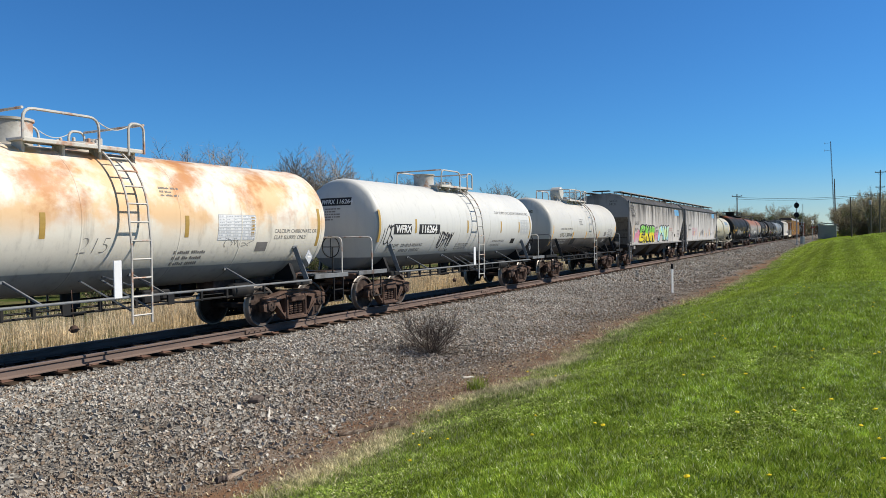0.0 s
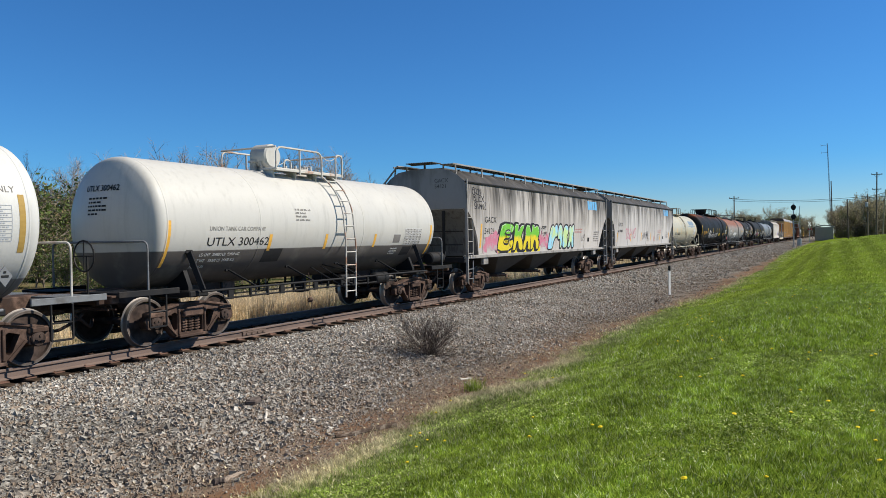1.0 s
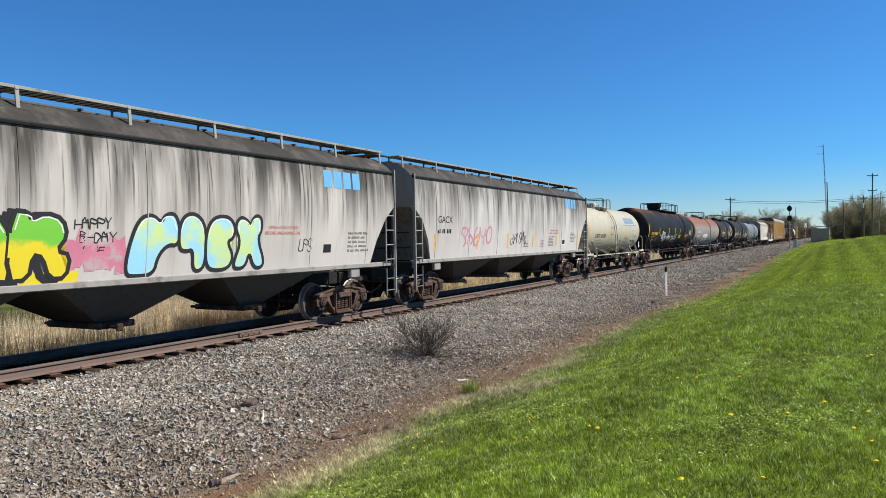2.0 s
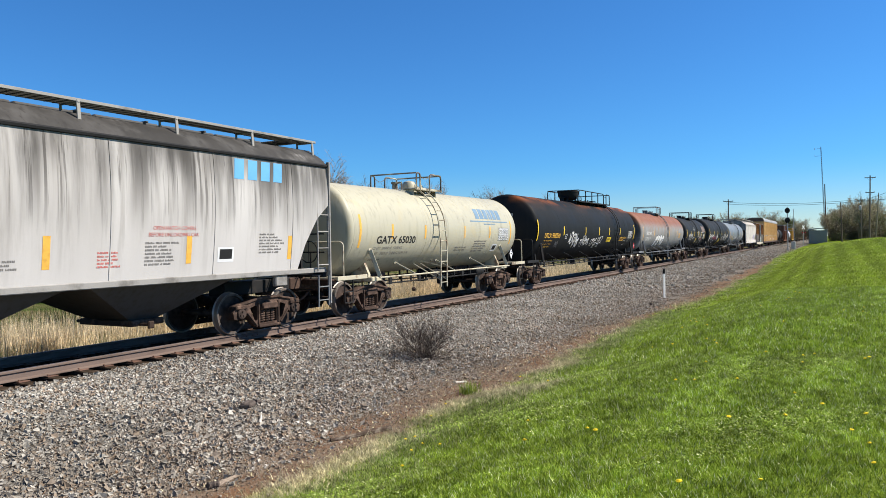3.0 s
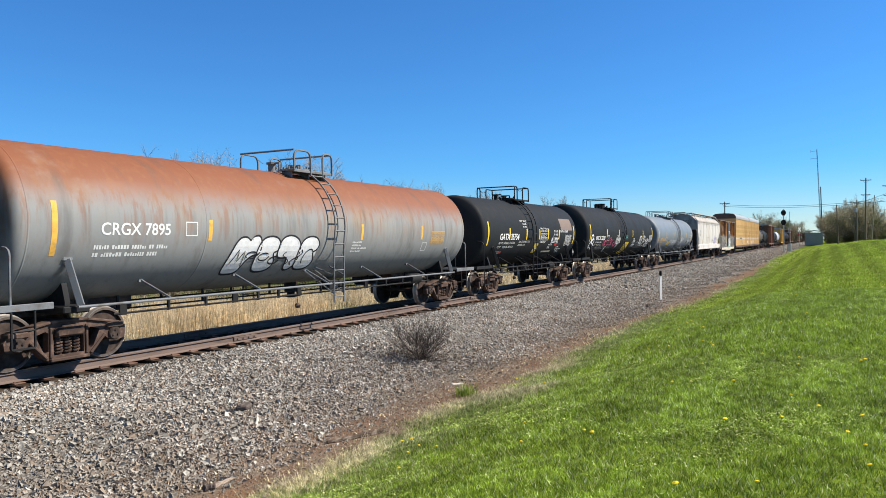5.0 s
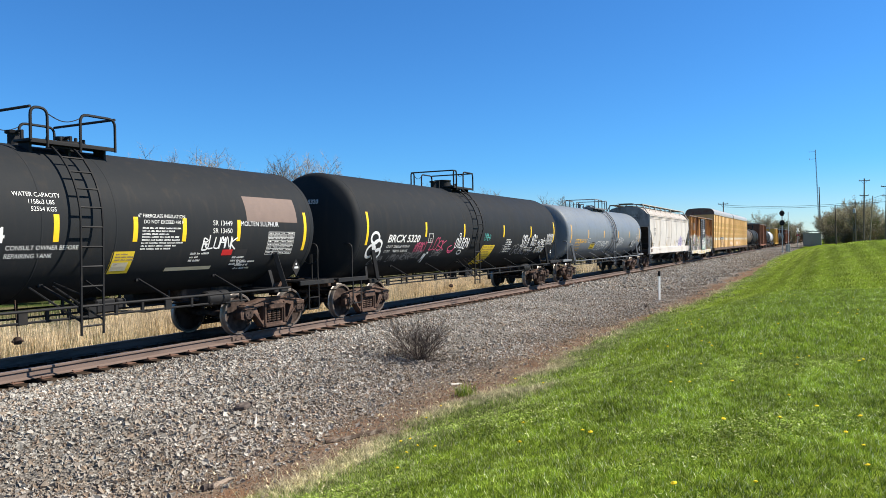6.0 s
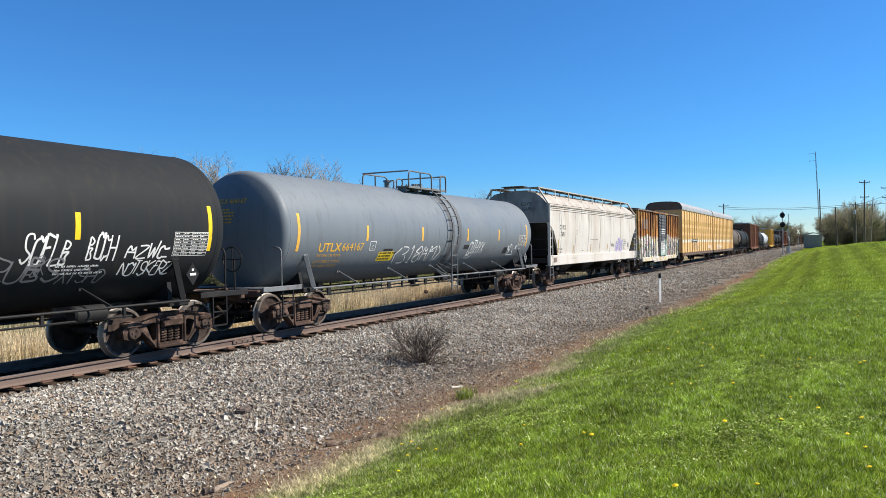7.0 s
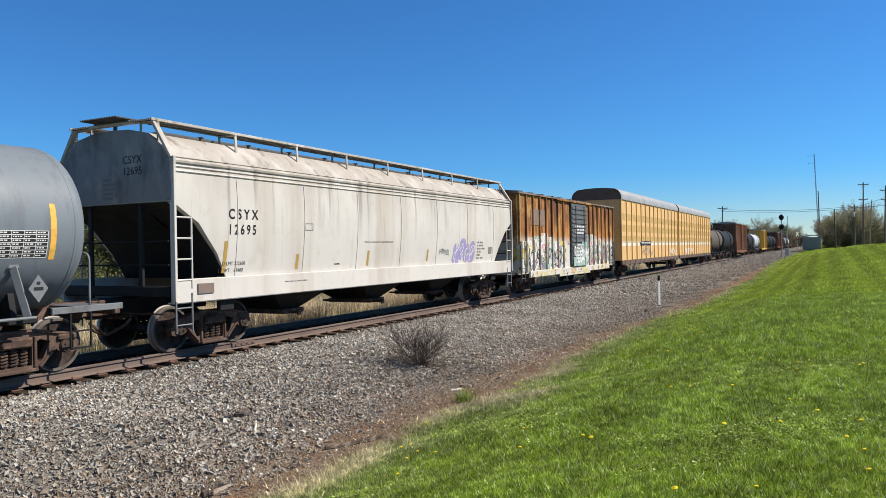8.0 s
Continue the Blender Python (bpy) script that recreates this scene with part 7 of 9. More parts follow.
def ground_material():
    n = Net("ground_cover")
    y, x = n.axis(1), n.axis(0)
    wob = n.math("MULTIPLY", n.math("SUBTRACT", n.noise(0.5, detail=6), 0.5), 1.3)
    yw = n.math("ADD", y, wob)
    e = n.math("ADD", n.ramp(x, 18, 40, 4.78, 4.28), n.math("ADD", n.math("MULTIPLY", n.math("SINE", n.math("ADD", n.math("MULTIPLY", x, 0.31), 1.0)), 0.10), n.ramp(x, 48, 110, 0, 1.35)))
    dy = n.math("SUBTRACT", yw, e)
    g1, g2 = n.noise(1.8, detail=3), n.noise(0.12, detail=3)
    grass = n.mix(n.ramp(g1, 0.35, 0.65), (0.13, 0.20, 0.018), (0.21, 0.28, 0.035))
    grass = n.mix(n.ramp(g2, 0.35, 0.7), grass, (0.10, 0.135, 0.02))
    d1, d2 = n.noise(0.35, detail=6), n.noise(0.05, detail=3)
    dirt = n.mix(n.ramp(d1, 0.35, 0.65), (0.165, 0.098, 0.062), (0.220, 0.165, 0.122))
    dirt = n.mix(n.ramp(d2, 0.45, 0.7), dirt, (0.095, 0.068, 0.05))
    dirt = n.mix(n.ramp(n.noise(1.3, shift=(5, 2, 0)), 0.52, 0.64), dirt, (0.185, 0.108, 0.066))
    v = n.t.nodes.new("ShaderNodeTexVoronoi")
    v.inputs["Scale"].default_value = 24.0
    n.t.links.new(n.co, v.inputs["Vector"])
    stone = n.mix(n.ramp(v.outputs["Distance"], 0.1, 0.55), (0.32, 0.30, 0.27), (0.15, 0.135, 0.118))
    stone = n.bright(stone, n.ramp(n.noise(2.5), 0.3, 0.7, 0.8, 1.15))
    f1 = n.noise(3.0, detail=5)
    field = n.mix(n.ramp(f1, 0.4, 0.6), (0.065, 0.09, 0.025), (0.17, 0.14, 0.075))
    c = n.mix(n.ramp(dy, -0.15, 0.15), grass, dirt)
    c = n.mix(n.ramp(n.math("ADD", yw, n.ramp(x, 16, 26, 0.0, 0.5)), 5.35, 6.15), c, stone)   # the stones reach farther down the bank along the line
    c = n.mix(n.ramp(n.math("ABSOLUTE", n.math("SUBTRACT", y, TRACK)), 1.0, 1.6, 0.92, 0.0), c, (0.013, 0.0065, 0.0025))   # near-black round the rails: shade under the train put into the bed's colour
    c = n.mix(n.ramp(yw, 13.4, 14.2), c, n.bright((0.016, 0.008, 0.003), n.ramp(d1, 0.3, 0.7, 0.7, 1.3)))   # near-black far shoulder: the train's shadow beyond the rail put into its colour
    c = n.mix(n.ramp(yw, 15.8, 16.8), c, field)
    h = n.math("ADD", n.math("MULTIPLY", v.outputs["Distance"], n.ramp(yw, 5.3, 6.3, 0, -2.0)), d2)
    n.bump(h, 0.6, 0.03)
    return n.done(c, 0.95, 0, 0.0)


def build_ground():
    xs = np.concatenate([[-3000, -1200, -500, -200, -100, -60, -40], np.arange(-30, 0, 1.0), np.arange(0, 30, 0.25), np.arange(30, 80, 1.0), np.arange(80, 200, 4.0), [220, 260, 320, 400, 520, 700, 1000, 1600, 3000]])
    ys = np.concatenate([[-3000, -1200, -500, -200, -100, -60, -40, -30, -20, -15], np.arange(-12, 2, 0.5), np.arange(2, 18.5, 0.2), np.arange(19, 40, 2.0), [45, 60, 90, 140, 250, 500, 1200, 3000]])
    X, Y = np.meshgrid(xs, ys, indexing="ij")
    Z = ground_z(X, Y)
    v = np.stack([X, Y, Z], -1).reshape(-1, 3)
    a, b = len(xs), len(ys)
    i = (np.arange(a - 1)[:, None] * b + np.arange(b - 1)[None]).ravel()
    f = np.stack([i, i + b, i + b + 1, i + 1], -1)
    me = bpy.data.meshes.new("ground")
    me.from_pydata(v.tolist(), [], f.tolist())
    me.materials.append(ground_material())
    me.shade_smooth()
    tagged(new("ground", me), "mown lawn, bare dirt strip, grey ballast and rough field", "ground", kind="structure")


build_ground()


def scatter(name, base_v, base_f, pos, turn, size, mat, label, category, tall=None, squash=None, parent=None, lean=None, flat=False, spin=None):
    """Many small copies of a base shape in one mesh."""
    n, k = len(pos), len(base_v)
    c, s = np.cos(turn)[:, None], np.sin(turn)[:, None]
    bv = np.asarray(base_v, float)
    sx = size[:, None]
    sz = sx if tall is None else tall[:, None]
    px, py, pz = bv[None, :, 0] * sx, bv[None, :, 1] * sx * (1 if squash is None else squash[:, None]), bv[None, :, 2] * sz
    x, y = px * c - py * s, px * s + py * c
    if lean is not None:
        x, y = x + lean[:, :1] * pz, y + lean[:, 1:] * pz
    if spin is not None:     # tumbled any way up
        x, y, pz = np.einsum("nij,knj->ikn", spin, np.stack([px, py, pz], -1).swapaxes(0, 1)).swapaxes(1, 2)
    v = np.stack([x + pos[:, :1], y + pos[:, 1:2], pz + pos[:, 2:3]], -1).reshape(-1, 3)
    bf = np.asarray(base_f, int)
    f = (bf[None] + (np.arange(n) * k)[:, None, None]).reshape(-1, bf.shape[1])
    me = bpy.data.meshes.new(name)
    me.vertices.add(len(v))
    me.vertices.foreach_set("co", v.ravel())
    me.loops.add(f.size)
    me.loops.foreach_set("vertex_index", f.ravel())
    me.polygons.add(len(f))
    me.polygons.foreach_set("loop_start", np.arange(0, f.size, f.shape[1]))
    me.update(calc_edges=True)
    if flat:
        me.shade_flat()
    me.materials.append(mat)
    ob = new(name, me)
    ob.parent = parent
    return tagged(ob, label, category, kind="stuff")


# ---- the track ----
def build_track():
    track = root("track", "rusty steel rails on weathered wooden ties", "railway track", pose(0, TRACK, 0), kind="structure")
    prof = [(-0.07, -0.172), (0.07, -0.172), (0.07, -0.160), (0.012, -0.138), (0.009, -0.050), (0.036, -0.038), (0.036, -0.010), (0.028, 0.0), (-0.028, 0.0), (-0.036, -0.010), (-0.036, -0.038), (-0.009, -0.050), (-0.012, -0.138), (-0.07, -0.160)]
    for y in (-0.753, 0.753):
        rail = part("rail", Shape().loft([[(x, y + a, z) for a, z in prof] for x in (900.0, -60.0)]), m_rail, track, smooth=25)
        part("running_face", Shape().loft([[(x, y - 0.027, 0.0005), (x, y - 0.027, 0.0025), (x, y + 0.027, 0.0025), (x, y + 0.027, 0.0005)] for x in (-60.0, 900.0)]), m_rail_top, rail, smooth=0)
        for x in (1.9, 12.7, 25.0):
            s = Shape()
            for e in (-1, 1):
                s.box((x, y + e * 0.026, -0.09), (0.75, 0.03, 0.085), 0.008)
                for i in range(4):
                    s.lathe([(-0.02, 0), (-0.02, 0.016), (0.02, 0.016), (0.02, 0)], 6, "y", (x - 0.27 + i * 0.18, y + e * 0.045, -0.09))
            part("joint_bar", s, m_rail, rail)
    tie = Shape().box((0, 0, -0.275), (0.225, 2.62, 0.17), 0.012).mesh("tie", m_tie)
    plate = Shape()
    for y in (-0.753, 0.753):
        plate.box((0, y, -0.181), (0.19, 0.36, 0.018), 0.004)
        for e in (-1, 1):
            plate.box((0.05 * e, y + e * 0.10, -0.165), (0.03, 0.04, 0.035), 0.006)
    me_plate = plate.mesh("tie_plate", m_plate)
    rnd = random.Random(5)
    for i in range(280):
        x = -8 + i * 0.53
        t = part("tie", tie, None, track, "", pose(x + rnd.uniform(-0.03, 0.03), rnd.uniform(-0.06, 0.06), rnd.uniform(-0.012, 0.006), 0, 0, rnd.uniform(-1.2, 1.2)))
        if x < 45:
            part("tie_plate", me_plate, None, t)
    s = Shape()
    for i in range(280, 1000):
        s.box((-8 + i * 0.53, 0, -0.275), (0.225, 2.62, 0.17), 0.012)
    tagged(part("far_ties", s, m_tie, track), kind="stuff")


build_track()


# ---- ballast, lawn and reeds ----
def stone_material(name, lo, hi, tint):
    n = Net(name)
    r = n.island()
    c = n.mix(n.ramp(r, 0, 0.7), lo, hi)
    c = n.mix(n.ramp(n.math("FRACT", n.math("MULTIPLY", r, 17.3)), 0.52, 0.85), c, tint)
    c = n.mix(n.ramp(n.math("FRACT", n.math("MULTIPLY", r, 41.7)), 0.988, 0.998), c, (0.56, 0.54, 0.50))
    patchy = n.noise(2.2, detail=2)
    c = n.bright(c, n.ramp(n.noise(0.15, detail=2, shift=(4, 7, 1)), 0.32, 0.68, 0.80, 1.20))
    c = n.bright(c, n.ramp(patchy, 0.35, 0.65, 0.86, 1.12))
    foot = n.ramp(n.math("ADD", n.axis(1), n.math("MULTIPLY", n.noise(0.9, detail=3), 2.0)), 7.2, 10.2, 1.0, 0.0)   # earth among the stones at the foot of the bed
    c = n.mix(n.math("MULTIPLY", foot, n.ramp(n.math("FRACT", n.math("MULTIPLY", r, 7.9)), 0.25, 0.9, 0.05, 0.65)), c, (0.20, 0.150, 0.108))
    c = n.bright(c, n.ramp(n.noise(0.02, detail=3), 0.3, 0.7, 0.85, 1.15))
    c = n.mix(n.ramp(n.math("ABSOLUTE", n.math("SUBTRACT", n.axis(1), TRACK)), 1.0, 1.5, 0.9, 0.0), c, (0.014, 0.007, 0.0025))   # stones round the rails take the train's shade into their colour
    return n.done(c, 0.95, 0, 0.0)


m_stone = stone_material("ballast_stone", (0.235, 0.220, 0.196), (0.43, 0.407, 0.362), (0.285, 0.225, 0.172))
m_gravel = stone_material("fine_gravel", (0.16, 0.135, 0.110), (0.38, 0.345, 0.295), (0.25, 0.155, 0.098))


def blade_material(name, lo, hi, dry, share, through=0.25, stripes=0.0, tone=0.40):
    n = Net(name)
    r = n.island()
    c = n.mix(n.ramp(r, 0, 1), lo, hi)
    c = n.mix(n.ramp(n.math("FRACT", n.math("MULTIPLY", r, 23.7)), 1 - share, 1 - share * 0.6), c, dry)
    c = n.bright(c, n.ramp(n.noise(0.8, detail=5), 0.36, 0.64, 0.80, 1.20))
    c = n.bright(c, n.ramp(n.noise(0.14, detail=4), 0.36, 0.64, 1 - tone, 1 + tone))
    if stripes:      # mower's lanes along the lawn
        lane = n.math("SINE", n.math("ADD", n.math("MULTIPLY", n.axis(1), 5.4), n.math("MULTIPLY", n.noise(7.0, detail=2), 3.0)))
        c = n.bright(c, n.ramp(lane, -0.9, 0.9, 1 - stripes, 1 + stripes))
    n.done(c, 0.6, 0, 0.2)
    tr = n.t.nodes.new("ShaderNodeBsdfTranslucent")
    n.put(tr.inputs["Color"], c)
    mx = n.t.nodes.new("ShaderNodeMixShader")
    mx.inputs[0].default_value = through
    n.t.links.new(n.bsdf.outputs[0], mx.inputs[1])
    n.t.links.new(tr.outputs[0], mx.inputs[2])
    n.t.links.new(mx.outputs[0], n.t.nodes["Material Output"].inputs["Surface"])
    return n.mat


m_blade = blade_material("grass_blade", (0.12, 0.20, 0.014), (0.35, 0.455, 0.055), (0.62, 0.66, 0.40), 0.11, stripes=0.07)
m_blade_far = blade_material("far_grass_blade", (0.19, 0.27, 0.020), (0.30, 0.39, 0.040), (0.44, 0.47, 0.17), 0.08, stripes=0.17, tone=0.2)
m_weed = blade_material("clover_and_weeds", (0.10, 0.145, 0.035), (0.33, 0.39, 0.14), (0.46, 0.42, 0.27), 0.25)
m_rough = blade_material("rough_field_grass", (0.05, 0.075, 0.018), (0.13, 0.16, 0.05), (0.22, 0.18, 0.10), 0.25)
m_clover = blade_material("clover_leaf", (0.13, 0.205, 0.022), (0.29, 0.375, 0.065), (0.50, 0.54, 0.25), 0.10)
m_straw = blade_material("dry_straw", (0.46, 0.40, 0.23), (0.70, 0.63, 0.42), (0.30, 0.25, 0.15), 0.15)
m_reed = blade_material("tan_reed", (0.62, 0.49, 0.31), (0.88, 0.76, 0.55), (0.36, 0.28, 0.18), 0.15, 0.4)

OCTA = [(1, 0, 0), (-1, 0, 0), (0, 1, 0), (0, -1, 0), (0, 0, 1), (0, 0, -1)]
OCTA_F = [(0, 2, 4), (2, 1, 4), (1, 3, 4), (3, 0, 4), (2, 0, 5), (1, 2, 5), (3, 1, 5), (0, 3, 5)]
LUMP = [(-1.1, -0.5, -0.5), (0.6, -1, -0.8), (1.05, 0.6, -0.3), (-0.5, 1, -0.8), (-0.5, -0.8, 0.7), (0.8, -0.3, 0.8), (0.45, 0.7, 0.4), (-0.9, 0.3, 0.8)]
LUMP_F = [(0, 2, 1), (0, 3, 2), (4, 5, 6), (4, 6, 7), (0, 1, 5), (0, 5, 4), (1, 2, 6), (1, 6, 5), (2, 3, 7), (2, 7, 6), (3, 0, 4), (3, 4, 7)]


def clear_of_track(p):
    """Keeps stones off the ties' tops and the rails."""
    d = np.abs(p[:, 1] - TRACK)
    return (d > 1.20) | ((d < 0.62) & (np.abs(((p[:, 0] + 8) / 0.53 + 0.5) % 1 - 0.5) > 0.28))


def strew(rng, n, x0, x1, y0, y1):
    p = np.stack([rng.uniform(x0, x1, n), rng.uniform(y0, y1, n), np.zeros(n)], -1)
    return p


def tumble(rng, n):
    """n random turns, as matrices."""
    q = rng.normal(0, 1, (n, 4))
    w, x, y, z = (q / np.linalg.norm(q, axis=1)[:, None]).T
    return np.stack([1 - 2 * (y * y + z * z), 2 * (x * y - z * w), 2 * (x * z + y * w), 2 * (x * y + z * w), 1 - 2 * (x * x + z * z), 2 * (y * z - x * w),
                     2 * (x * z - y * w), 2 * (y * z + x * w), 1 - 2 * (x * x + y * y)], -1).reshape(n, 3, 3)


def build_ballast():
    rng = np.random.default_rng(7)
    for base, faces, n, x0, x1, lo, hi in ((LUMP, LUMP_F, 60000, 2.2, 14.0, 0.014, 0.030), (OCTA, OCTA_F, 50000, 14.0, 34.0, 0.022, 0.044), (OCTA, OCTA_F, 16000, 34.0, 75.0, 0.045, 0.075), (OCTA, OCTA_F, 12000, 75.0, 180.0, 0.07, 0.12)):
        p = strew(rng, n, x0, x1, 5.2 if x0 < 14 else 4.7, 13.9)
        thin = rng.uniform(0, 1, n) < np.clip((p[:, 1] - 5.5 + 0.55 * smooth(p[:, 0], 16, 25) - 0.4 * np.sin(p[:, 0] * 0.7)) / 1.0, 0.05, 1)
        p = p[clear_of_track(p) & thin & (p[:, 1] > edge_y(p[:, 0]) + 0.1)]
        size = rng.uniform(lo, hi, len(p)) * np.where(rng.uniform(0, 1, len(p)) < 0.08, 1.6, 1)
        heave = 0.011 * np.sin(p[:, 0] * 9 + 3 * np.sin(p[:, 1] * 5)) * np.sin(p[:, 1] * 11 + 2 * np.sin(p[:, 0] * 4))
        p[:, 2] = ground_z(p[:, 0], p[:, 1]) + np.maximum(heave, -0.008) + size * (rng.uniform(-0.1, 0.55, len(p)) if base is LUMP else rng.uniform(-0.5, 0.4, len(p)))
        b = np.array(base, float) * (1.0, 0.9, 0.78)
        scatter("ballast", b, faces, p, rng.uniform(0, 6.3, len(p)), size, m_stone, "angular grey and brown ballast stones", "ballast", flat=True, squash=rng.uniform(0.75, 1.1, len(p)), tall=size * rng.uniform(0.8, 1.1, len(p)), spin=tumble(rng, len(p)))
    for n, x0, x1, lo, hi in ((58000, 3.0, 14.0, 0.005, 0.016), (26000, 14.0, 40.0, 0.009, 0.024)):
        p = strew(rng, n, x0, x1, 4.1, 6.9)
        heap = np.exp(-((p[:, 1] - 6.0 + 0.2 * np.sin(p[:, 0] * 0.9)) / 0.5) ** 2)
        keep = (rng.uniform(0, 1, n) < np.clip(heap + 0.3, 0, 1)) & (p[:, 1] > edge_y(p[:, 0]) - 0.1)
        p = p[keep]
        size = rng.uniform(lo, hi, len(p)) * np.where(rng.uniform(0, 1, len(p)) < 0.05, 1.9, 1)
        p[:, 2] = ground_z(p[:, 0], p[:, 1]) + size * 0.3
        scatter("gravel", np.array(OCTA) * (1, 0.8, 0.6), OCTA_F, p, rng.uniform(0, 6.3, len(p)), size, m_gravel, "fine brown and grey gravel on the dirt strip", "gravel", flat=True, squash=rng.uniform(0.6, 1.1, len(p)), spin=tumble(rng, len(p)))


BLADE = [(-0.5, 0, 0), (0.5, 0, 0), (-0.35, 0.6, 0.55), (0.35, 0.6, 0.55), (0, 2.4, 1.0)]
BLADE_F = [(0, 1, 3), (0, 3, 2), (2, 3, 4)]
SPIKE = [(-0.5, 0, 0), (0.5, 0, 0), (0, 1.2, 1.0)]
SPIKE_F = [(0, 1, 2)]


LEAF = [(-1, -0.35, 0.0), (-0.35, -1, 0.3), (0.5, -0.9, 0.1), (1, 0, 0.5), (0.5, 0.9, 0.9), (-0.4, 0.95, 1.0)]
LEAF_F = [(0, 1, 2), (0, 2, 3), (0, 3, 4), (0, 4, 5)]


BARE = ((10.3, 4.30, 0.8, 0.30), (10.2, 3.75, 0.7, 0.22), (13.4, 4.5, 0.8, 0.20), (6.5, 4.6, 1.1, 0.24))   # dry places in the lawn


def dry(p):
    return np.clip(sum(np.exp(-((p[:, 0] - cx) / rx) ** 2 - ((p[:, 1] - cy) / ry) ** 2) for cx, cy, rx, ry in BARE), 0, 1)


def build_lawn():
    rng = np.random.default_rng(11)
    for base, faces, n, x0, x1, w, h in ((BLADE, BLADE_F, 120000, 3.4, 7.2, 0.0056, 0.042), (BLADE, BLADE_F, 100000, 7.2, 11.0, 0.0072, 0.048), (SPIKE, SPIKE_F, 150000, 11.0, 24.0, 0.013, 0.058), (SPIKE, SPIKE_F, 110000, 24.0, 66.0, 0.026, 0.060), (SPIKE, SPIKE_F, 60000, 66.0, 150.0, 0.07, 0.07)):
        p = strew(rng, n, x0, x1, max(-14.0, -0.085 * x1 - 0.5), 5.3 if x0 < 60 else 6.3)
        d = p[:, 1] - edge_y(p[:, 0]) + 0.22 * np.sin(p[:, 0] * 3.1 + 2 * np.sin(p[:, 0])) * np.sin(p[:, 0] * 7.7 + p[:, 1] * 2)
        keep = (p[:, 1] > -0.085 * p[:, 0] - 0.5) & (rng.uniform(0, 1, n) < np.clip(-d / 0.3 + 0.35, 0, 1) * (1 - 0.6 * dry(p)))
        p = p[keep]
        k = len(p)
        clump = 0.5 + 0.5 * np.sin(p[:, 0] * 2.3 + 1.7 * np.sin(p[:, 1] * 1.9)) * np.sin(p[:, 1] * 2.9 + 1.3 * np.sin(p[:, 0] * 1.3))
        tall = h * rng.uniform(0.5, 1.15, k) * (0.8 + 0.45 * clump)
        p[:, 2] = ground_z(p[:, 0], p[:, 1]) - 0.004
        turn, wide, lean = rng.uniform(0, 6.3, k), w * rng.uniform(0.7, 1.3, k), rng.normal(0, 0.45, (k, 2))
        d = p[:, 1] - edge_y(p[:, 0]) + (0.35 if x0 < 11 else 0) + rng.normal(0, 0.38 if x0 < 11 else 0.28, k) + 0.25 * np.sin(p[:, 0] * 1.7) * np.sin(p[:, 0] * 0.6 + p[:, 1])
        for name, mat, label, sel in (("lawn_grass", m_blade if x0 < 20 else m_blade_far, "short mown green lawn grass", d < -0.75), ("lawn_weeds", m_weed, "dull green clover and weeds along the lawn's edge", d >= -0.75)):
            scatter(name, base, faces, p[sel], turn[sel], wide[sel], mat, label, "grass", tall=tall[sel], lean=lean[sel])
    # clover in patches among the grass
    p = strew(rng, 150000, 3.5, 11.5, -1.4, 4.6)
    lush = np.sin(p[:, 0] * 1.9 + 1.4 * np.sin(p[:, 1] * 1.3)) + np.sin(p[:, 1] * 2.2 + 1.1 * np.sin(p[:, 0] * 1.7 + 2.0)) + 0.6 * np.sin(p[:, 0] * 5.3 + p[:, 1] * 4.1)
    p = p[(p[:, 1] < edge_y(p[:, 0]) - 0.15) & (rng.uniform(0, 1, len(p)) < np.clip(0.55 * lush - 0.15, 0.02, 0.75) * (1 - 0.8 * dry(p)))]
    k = len(p)
    p[:, 2] = ground_z(p[:, 0], p[:, 1]) + rng.uniform(0.012, 0.040, k)
    scatter("clover", LEAF, LEAF_F, p, rng.uniform(0, 6.3, k), rng.uniform(0.006, 0.011, k), m_clover, "patches of small round clover leaves in the lawn", "clover", lean=rng.normal(0, 0.35, (k, 2)), tall=rng.uniform(0.004, 0.012, k))
    n = 70000
    p = np.concatenate([strew(rng, n, -9.0, 3.4, -8.0, 5.3), strew(rng, n // 2, 3.4, 24.0, -8.0, 0.0)])
    p = p[(p[:, 1] < edge_y(p[:, 0])) & ((p[:, 0] < 3.4) | (p[:, 1] < -0.085 * p[:, 0] - 0.5))]
    k = len(p)
    p[:, 2] = ground_z(p[:, 0], p[:, 1]) - 0.004
    scatter("lawn_grass", SPIKE, SPIKE_F, p, rng.uniform(0, 6.3, k), 0.014 * rng.uniform(0.7, 1.3, k), m_blade, "short mown green lawn grass", "grass", tall=0.05 * rng.uniform(0.5, 1.2, k), lean=rng.normal(0, 0.45, (k, 2)))
    for n, x0, x1, w, h in ((150000, 3.6, 16.0, 0.0046, 0.08), (26000, 16.0, 46.0, 0.011, 0.13)):
        p = strew(rng, n, x0, x1, 3.2, 5.6)
        d = p[:, 1] - edge_y(p[:, 0])
        ragged = 0.55 + 0.45 * np.sin(p[:, 0] * 1.1 + 0.8) * np.sin(p[:, 0] * 0.43) + 0.3 * np.sin(p[:, 0] * 3.7)
        chance = 0.5 * np.exp(-((d + 0.05) / 0.22) ** 2) * np.clip(ragged, 0.1, 1)
        chance = chance + 0.6 * dry(p)
        p = p[rng.uniform(0, 1, n) < chance]
        k = len(p)
        p[:, 2] = ground_z(p[:, 0], p[:, 1])
        tall = h * rng.uniform(0.35, 1.0, k) * np.where(rng.uniform(0, 1, k) < 0.05, 1.9, 1)
